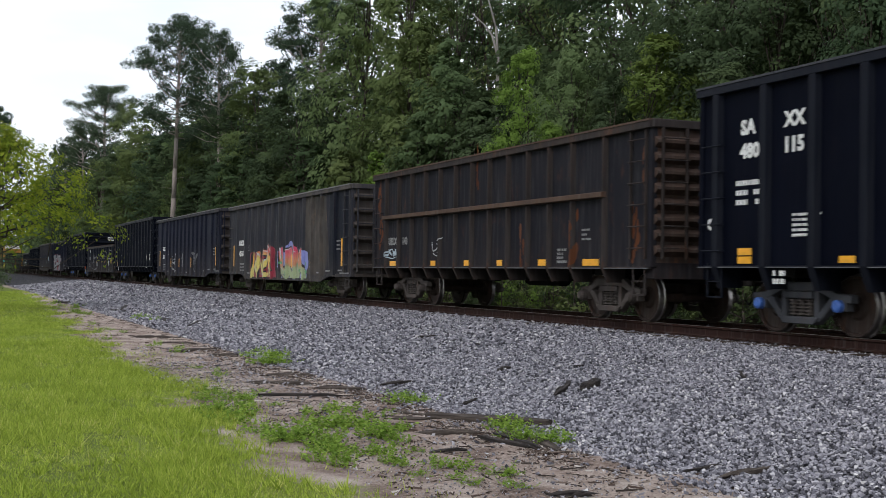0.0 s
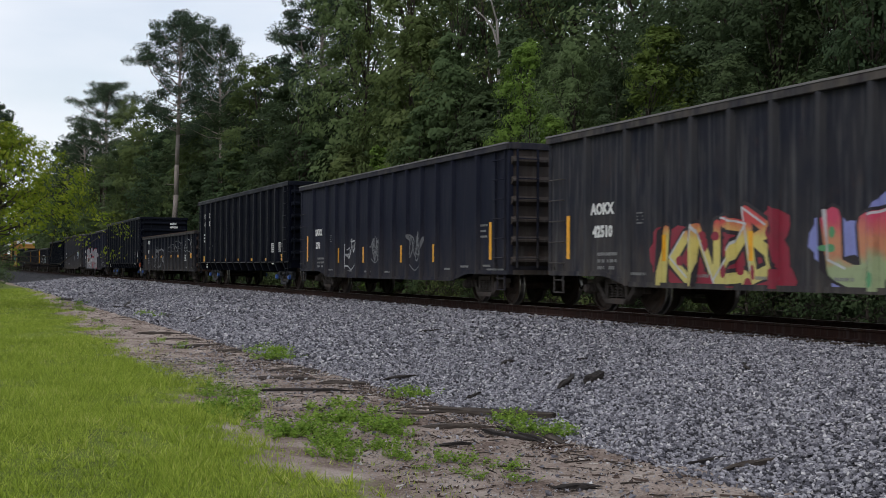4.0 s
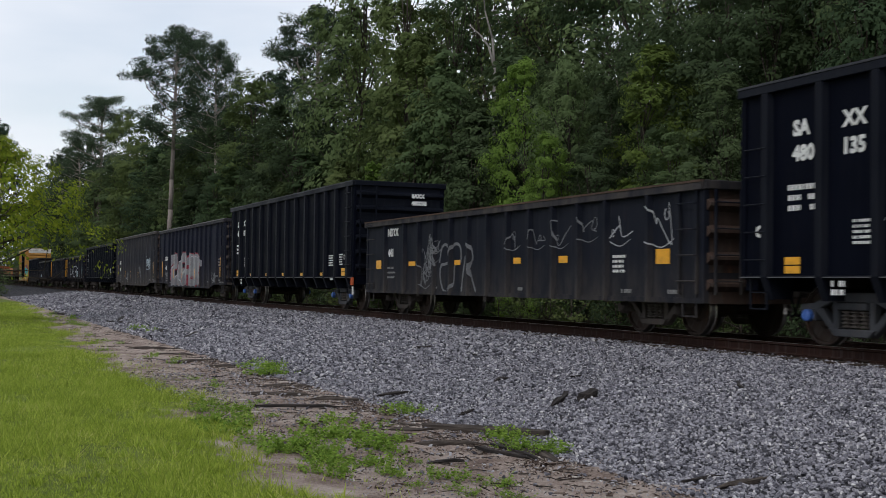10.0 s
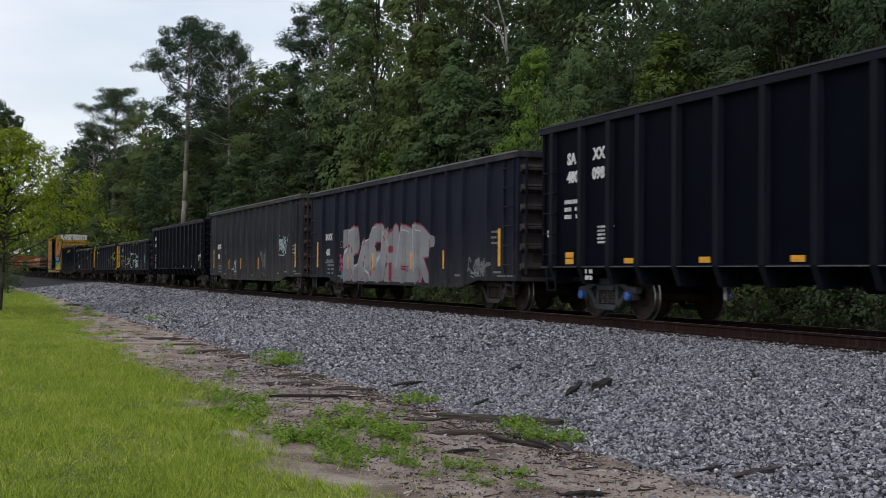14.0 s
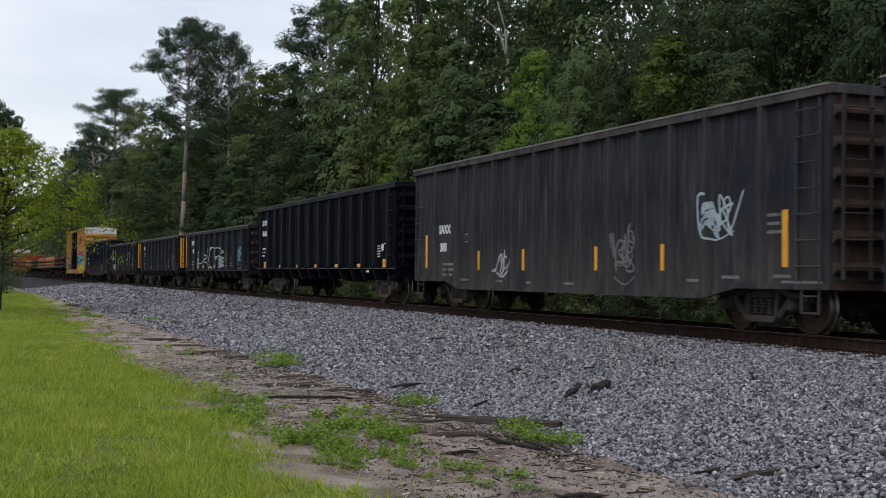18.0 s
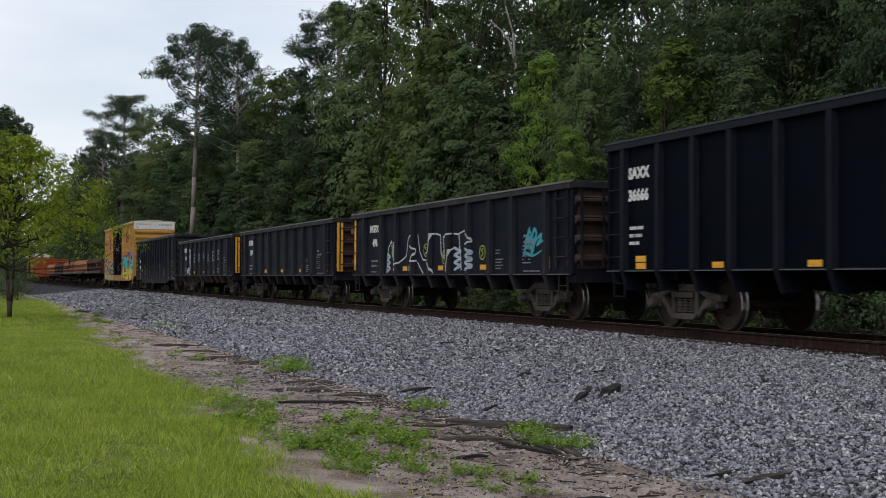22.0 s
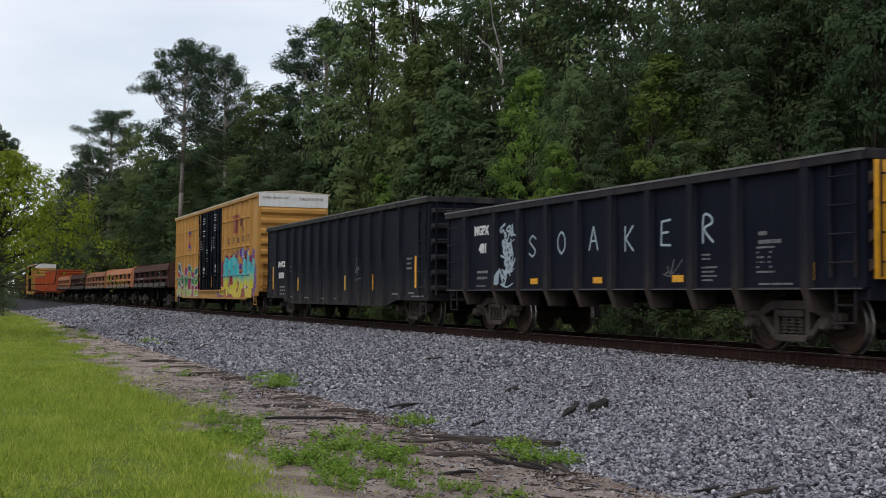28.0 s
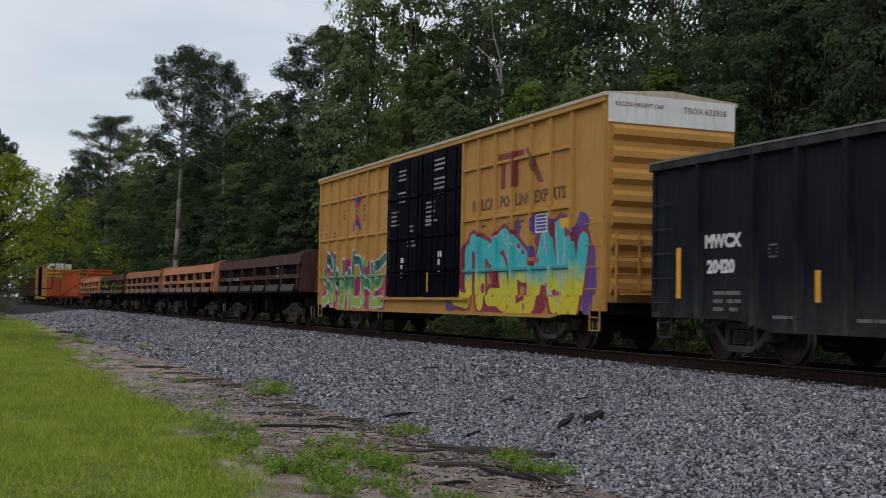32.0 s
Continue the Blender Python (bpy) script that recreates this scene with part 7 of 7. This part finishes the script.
def blades(seed, count, x0, x1, y_in, height, width, ragged=1.0, bias=1.0):
    r = np.random.default_rng(seed)
    x = r.uniform(x0, x1, count)
    e = turf_edge(x) + 0.75
    y = e - (e - y_in) * r.random(count) ** bias
    keep = r.random(count) < np.maximum(turf_plan(x, y + r.normal(0, 0.15, count)) ** 1.6, 0.03 * ragged)
    x, y = x[keep], y[keep]
    count = len(x)
    patch = 0.65 + 0.5 * np.sin(x * 1.3 + y * 2.1) * np.sin(x * 0.47 - y * 1.1)
    h = height * np.exp(r.normal(0, 0.3, count)) * np.clip(patch, 0.4, 1.3)
    z = soil_height(x, y) - 0.01
    a = r.random(count) * 2 * math.pi
    lean = r.normal(0, 0.45, (count, 2)) * h[:, None]
    p = np.stack([x, y, z], -1)
    side = np.stack([np.cos(a), np.sin(a), 0 * a], -1) * (width * r.uniform(0.7, 1.3, count))[:, None]
    tip = p + np.concatenate([lean, h[:, None]], 1)
    v = np.stack([p - side, p + side, tip], 1)
    return v.reshape(-1, 3), np.arange(count * 3).reshape(-1, 3)


lots = [blades(21, 190000, -8, 7.5, -13.0, 0.048, 0.0056), blades(22, 85000, -26, -8, -13.0, 0.060, 0.0085), blades(23, 45000, -75, -26, -13.2, 0.10, 0.016),
        blades(24, 5000, -14, 6, -8.6, 0.06, 0.004, 2.2, 2.5), blades(25, 6000, -12, 7, -13.0, 0.11, 0.004, 1.5), blades(26, 4000, -12, 7, -11.4, 0.15, 0.004, 2.4, 2.0)]
tr = np.random.default_rng(27)
tufts = np.stack([tr.uniform(-14, 7, 2200), tr.uniform(-12.6, -9.0, 2200)], -1)
tufts = tufts[turf_plan(tufts[:, 0], tufts[:, 1]) > tr.uniform(0.1, 0.9, 2200)]
k = len(tufts) * 18
p = np.repeat(tufts, 18, 0) + tr.normal(0, 0.022, (k, 2))
p = np.concatenate([p, soil_height(p[:, 0], p[:, 1])[:, None]], 1)
h = 0.075 * np.exp(tr.normal(0, 0.35, k))[:, None]
way = np.concatenate([tr.normal(0, 0.6, (k, 2)), np.ones((k, 1))], 1)
side = tr.normal(size=(k, 3)) * np.array([1, 1, 0]) * 0.004
lots.append((np.stack([p - side, p + side, p + way * h], 1).reshape(-1, 3), np.arange(k * 3).reshape(-1, 3)))
vs, fs, n = [], [], 0
for v, f in lots:
    vs.append(v)
    fs.append(f + n)
    n += len(v)
grass = new("grass", array_mesh("grass", np.concatenate(vs), np.concatenate(fs), GRASS))
tagged(grass, "short mown yellow-green grass", "grass", kind="stuff")


def weed_mesh(seed):
    """A low broad-leaved weed: stems that fan out with pointed leaves."""
    r = np.random.default_rng(seed)
    s = Shape()
    cs, vs = [], []
    for i in range(18):
        a, l = r.random() * 6.28, r.uniform(0.10, 0.34)
        d = Vector((math.cos(a), math.sin(a), r.uniform(0.35, 1.3))).normalized()
        root = Vector((r.normal() * 0.16, r.normal() * 0.16, 0))
        s.rod(root, root + d * l, 0.004, 3, 0.002)
        for k in range(9):
            p = root + d * l * (0.3 + 0.7 * k / 8)
            out = Vector((r.normal(), r.normal(), r.uniform(-0.35, 0.55))).normalized()
            side = out.cross(Vector((0, 0, 1)) + Vector(r.normal(size=3)) * 0.4).normalized()
            ln, wd = r.uniform(0.045, 0.085), r.uniform(0.016, 0.028)
            vs += [p, p + out * ln * 0.5 + side * wd, p + out * ln, p + out * ln * 0.5 - side * wd]
    base = len(s.v)
    v = np.array([tuple(q) for q in vs])
    f = np.arange(len(v)).reshape(-1, 4)
    return s.mesh("stems", WEED), array_mesh("leaves", v, f, WEED)


WEEDS = [weed_mesh(100 + i) for i in range(4)]
# patches of weeds: middle, reach along and across, how many, size
PATCHES = [(-6.9, -7.4, 0.75, 0.25, 7, 0.8), (-0.2, -7.5, 0.25, 0.15, 2, 0.6), (1.6, -8.95, 0.6, 0.32, 8, 0.72), (2.75, -8.75, 0.5, 0.32, 8, 0.72), (2.5, -9.65, 0.6, 0.25, 10, 0.7), (3.35, -7.75, 0.16, 0.1, 3, 0.65), (3.66, -7.42, 0.15, 0.08, 2, 0.6),
           (4.3, -9.2, 0.5, 0.3, 12, 0.45), (5.39, -8.67, 0.08, 0.06, 2, 0.4), (0.5, -9.75, 0.8, 0.22, 10, 0.7), (-1.8, -9.2, 0.4, 0.2, 3, 0.5), (-25.8, -6.8, 0.9, 0.2, 4, 0.8), (-6.7, -8.7, 0.6, 0.2, 3, 0.45), (-12, -8.4, 1.5, 0.4, 5, 0.5)]
PATCHES += [(-20, -8.6, 2.5, 0.5, 6, 0.6), (-30, -8.2, 3, 0.4, 6, 0.7), (-40, -8.2, 3, 0.4, 5, 0.8),
            (-1.6, -9.4, 0.8, 0.35, 9, 0.5), (1.2, -8.5, 0.5, 0.25, 6, 0.8), (2.6, -7.5, 0.3, 0.14, 3, 0.7), (3.3, -7.3, 0.25, 0.14, 3, 0.6), (-0.7, -7.25, 0.2, 0.1, 3, 0.6), (3.3, -9.6, 0.5, 0.25, 8, 0.55), (-8.0, -7.2, 0.5, 0.2, 5, 0.8), (4.6, -8.9, 0.6, 0.3, 5, 0.4)]
wr = random.Random(9)
SPOTS = [(wr.gauss(a, da), wr.gauss(c, dc), sc * wr.uniform(0.7, 1.15)) for a, c, da, dc, n, sc in PATCHES for _ in range(n)]
for wx, wy, sc in SPOTS:
    z = float(max(soil_height(np.array(wx), np.array(wy)), bed_height(wy))) - 0.01
    w = tagged(new("weed"), "low bright green broad-leaved weed on bare soil", "weed", "weeds beside the ballast")
    w.matrix_basis = Matrix.LocRotScale((wx, wy, z), Euler((0, 0, wr.uniform(0, 6.28))), (sc * 0.85, sc * 0.85, sc * wr.uniform(0.75, 1.35)))
    a, c = wr.choice(WEEDS)
    tagged(part("stalk", a, WEED, w), kind="stuff")
    tagged(part("foliage", c, WEED, w), kind="stuff")

gw, nt, b = node_material("weathered_wood", 0.95, 0, 0.2)
n1 = noise_node(nt, 3.0, 7.0, (0.6, 7, 7), rough=0.65)
nt.links.new(ramp_node(nt, n1.outputs["Fac"], [(0.3, (0.022, 0.018, 0.016)), (0.55, (0.062, 0.050, 0.042)), (0.8, (0.155, 0.130, 0.108))]).outputs["Color"], b.inputs["Base Color"])
bump_node(nt, b, n1.outputs["Fac"], 1.0, 0.03)
WOOD = gw
sw, nt, b = node_material("dark_wet_wood", 0.9, 0, 0.2)
n1 = noise_node(nt, 4.0, 6.0, (0.6, 7, 7), rough=0.65)
nt.links.new(ramp_node(nt, n1.outputs["Fac"], [(0.35, (0.014, 0.012, 0.012)), (0.65, (0.045, 0.038, 0.034))]).outputs["Color"], b.inputs["Base Color"])
bump_node(nt, b, n1.outputs["Fac"], 1.0, 0.02)
STICK_WOOD = sw


def ground_z(x, y):
    return float(max(soil_height(np.array(x), np.array(y)), bed_height(y) if -7.5 < y < 5 else -9))


def plank(x0, y0, x1, y1, w, h, seed, square=False, name="old_tie", label="weathered grey-brown piece of railway tie on the soil"):
    """A split, decayed baulk: a bent, uneven bar with ragged ends."""
    r = random.Random(seed)
    length = math.hypot(x1 - x0, y1 - y0)
    s = Shape()
    rows = 7
    sect = [(-0.5, 0.0), (-0.46, 0.85), (-0.2, 1.0), (0.15, 0.92), (0.45, 1.0), (0.5, 0.1)]
    for i in range(rows):
        t = i / (rows - 1)
        k = r.uniform(0.96, 1.04) if square else (0.55 if i in (0, rows - 1) else 1.0) * r.uniform(0.8, 1.1)
        bend = 0.04 * math.sin(t * 4 + seed)
        for sy, sz in sect:
            s.v.append((t * length + r.uniform(-0.03, 0.03) * (0.5 if square else 1 if 0 < i < rows - 1 else 3), sy * w * k + bend, sz * h * k * r.uniform(0.85, 1.1) - 0.02))
    m = len(sect)
    for i in range(rows - 1):
        for j in range(m):
            q = (j + 1) % m
            s.f.append((i * m + j, i * m + q, (i + 1) * m + q, (i + 1) * m + j))
    s.f += [tuple(range(m)), tuple(range((rows - 1) * m, rows * m))]
    ob = tagged(new(name, s.mesh(name, WOOD if name == "old_tie" else STICK_WOOD)), label, "timber" if name == "old_tie" else "stick", "old timbers beside the track")
    rise = 0.0 if name == "old_tie" else 0.03
    z0, z1 = ground_z(x0, y0) + rise, ground_z(x1, y1) + rise
    d = Vector((x1 - x0, y1 - y0, z1 - z0))
    ob.matrix_basis = Matrix.Translation((x0, y0, z0)) @ Matrix.Rotation(math.atan2(d.y, d.x), 4, "Z") @ Matrix.Rotation(-math.atan2(d.z, math.hypot(d.x, d.y)), 4, "Y")


TIMBERS = [(1.35, -7.80, 2.62, -6.88, 0.24, 0.11), (5.96, -7.10, 5.87, -6.55, 0.12, 0.08), (-16.3, -8.49, -15.08, -7.6, 0.2, 0.09), (-11.37, -8.51, -10.87, -7.31, 0.22, 0.10), (-9.76, -7.9, -9.02, -7.62, 0.2, 0.09), (-5.06, -8.07, -4.22, -7.46, 0.22, 0.08), (-4.13, -8.57, -3.11, -7.8, 0.24, 0.08),
           (-2.44, -8.0, -1.89, -7.34, 0.2, 0.08), (1.26, -8.18, 1.57, -7.73, 0.2, 0.08), (2.39, -8.29, 2.8, -7.77, 0.2, 0.09), (2.68, -7.5, 4.11, -7.6, 0.18, 0.08), (-1.21, -7.4, 0.3, -7.35, 0.16, 0.07), (-13.8, -8.3, -12.9, -7.6, 0.2, 0.09), (0.6, -8.0, 1.4, -7.5, 0.15, 0.06)]
for i, row in enumerate(TIMBERS):
    plank(*row[:4], row[4] * 0.62, row[5] * 0.75, i + 1, i == 0)
STICKS = [(0.97, -5.93, -0.05, -5.2, 0.06, 0.06), (0.73, -5.46, 0.4, -4.97, 0.12, 0.09), (5.54, -7.14, 5.63, -6.89, 0.04, 0.03), (-5.87, -3.9, -5.4, -4.05, 0.05, 0.04), (-1.97, -5.3, -2.13, -5.07, 0.07, 0.05), (-8.28, -4.08, -8.13, -3.77, 0.08, 0.05), (-18.94, -6.58, -21.0, -5.9, 0.12, 0.06),
          (-32.1, -6.69, -35.5, -5.9, 0.15, 0.07), (-32.8, -6.91, -31.24, -6.61, 0.14, 0.06), (-22.3, -6.77, -23.6, -6.35, 0.12, 0.06), (-46.0, -7.85, -43.2, -7.35, 0.2, 0.10), (-74.5, -7.14, -71.0, -7.0, 0.25, 0.12), (1.14, -3.37, 1.74, -3.65, 0.04, 0.03), (-1.38, -4.38, -1.39, -4.19, 0.04, 0.03), (0.56, -7.03, 0.4, -6.73, 0.05, 0.04),
          (-1.94, -9.0, -1.2, -8.0, 0.05, 0.04), (3.7, -8.66, 3.65, -8.33, 0.05, 0.03), (5.9, -8.58, 5.95, -8.3, 0.06, 0.04), (-2.0, -7.13, -2.1, -6.71, 0.08, 0.05), (-29.5, -6.6, -31.0, -6.3, 0.1, 0.05), (3.0, -7.9, 3.9, -7.8, 0.05, 0.04), (2.9, -7.65, 4.0, -7.75, 0.04, 0.03)]
for i, row in enumerate(STICKS):
    plank(*row, i + 40, False, "stick", "dark weathered stick lying on the stones")

# chips of bark and rotten wood strewn over the bare soil
r = np.random.default_rng(31)
count = 16000
cx = np.r_[r.uniform(-10, 7, 8000), r.uniform(-40, -10, 3000), r.normal(-4.8, 0.9, 1600), r.normal(-0.6, 0.7, 1200), r.normal(3.4, 0.8, 1400), r.normal(-10.5, 1.0, 800)]
cy = np.r_[r.uniform(-9.7, -7.1, 11000), r.normal(-7.75, 0.16, 5000)]
a = r.random(count) * math.pi
ln, wd = 0.015 * np.exp(r.normal(0, 0.75, count)), r.uniform(0.002, 0.007, count)
cz = np.maximum(soil_height(cx, cy), np.where(cy > -7.5, bed_height(cy), -9)) + 0.006
ux, uy = np.cos(a), np.sin(a)
p = np.stack([cx, cy, cz], -1)
d1 = np.stack([ux * ln, uy * ln, r.normal(0, 0.006, count)], -1)
d2 = np.stack([-uy * wd, ux * wd, r.normal(0, 0.004, count)], -1)
up_ = np.array([0, 0, 0.003])
v = np.stack([p - d1 - d2, p - d1 + d2, p + d1 + d2, p + d1 - d2, p - d1 * 0.9 + up_, p + d1 * 0.9 + up_], 1).reshape(-1, 3)
tri = np.array([(0, 1, 4), (0, 4, 5), (0, 5, 3), (1, 2, 5), (1, 5, 4), (2, 3, 5)])
f = (np.arange(count)[:, None, None] * 6 + tri[None]).reshape(-1, 3)
chip_m, nt, b = node_material("wood_chips", 0.95, 0, 0.2)
geo = nt.nodes.new("ShaderNodeNewGeometry")
nt.links.new(ramp_node(nt, geo.outputs["Random Per Island"], [(0.0, (0.035, 0.024, 0.020)), (0.5, (0.085, 0.060, 0.048)), (0.82, (0.22, 0.18, 0.15)), (1.0, (0.50, 0.46, 0.41))]).outputs["Color"], b.inputs["Base Color"])
chips = new("wood_chips", array_mesh("wood_chips", v, f, chip_m))
tagged(chips, "strewn brown bark chips and splinters on bare soil", "wood chips", kind="stuff")

# thin twigs and splinters lying about on the soil
r = random.Random(37)
twigs = Shape()
for i in range(420):
    tx = r.uniform(-9, 7) if i < 300 else r.uniform(-34, -9)
    ty = r.triangular(-9.4, -7.0, -7.7)
    a, ln = r.gauss(0.5, 0.6), r.uniform(0.05, 0.30) * (1 if i < 300 else 1.6)
    z = ground_z(tx, ty) + 0.012
    mid = (tx + math.cos(a) * ln / 2 + r.uniform(-0.02, 0.02), ty + math.sin(a) * ln / 2 + r.uniform(-0.02, 0.02), z + r.uniform(0, 0.012))
    end_ = (tx + math.cos(a) * ln, ty + math.sin(a) * ln, ground_z(tx + math.cos(a) * ln, ty + math.sin(a) * ln) + 0.01)
    th = r.uniform(0.003, 0.010)
    twigs.rod((tx, ty, z), mid, th, 4, th * 0.9)
    twigs.rod(mid, end_, th * 0.9, 4, th * 0.5)
litter = new("twigs", twigs.mesh("twigs", WOOD))
tagged(litter, "dark brown twigs and splinters strewn on the soil", "twigs", kind="stuff")


# ---- what moves ----
GONE = [(0, 0.0), (2, 14.54), (4, 29.13), (6, 43.64), (8, 57.93), (10, 72.0), (12, 85.84), (14, 99.57), (16, 113.34), (18, 127.12), (20, 140.92), (22, 154.72), (24, 168.5), (26, 182.27), (28, 196.08), (30, 209.86), (32, 223.57)]


def motions():
    """The train rolls by, and its wheels turn with it."""
    for car in cars:
        at = car.location.copy()
        walk(car, [(t, pose(at.x + d, at.y, at.z)) for t, d in GONE])
    times, dist = [g[0] for g in GONE], [g[1] for g in GONE]
    ticks = [i / 15 for i in range(481)]
    turns = [math.degrees(float(np.interp(t, times, dist)) / WHEEL_R) for t in ticks]
    for ws in wheelsets:
        x, y, z = ws.location
        walk(ws, [(t, pose(x, y, z, 0, a, 0)) for t, a in zip(ticks, turns)])


motions()
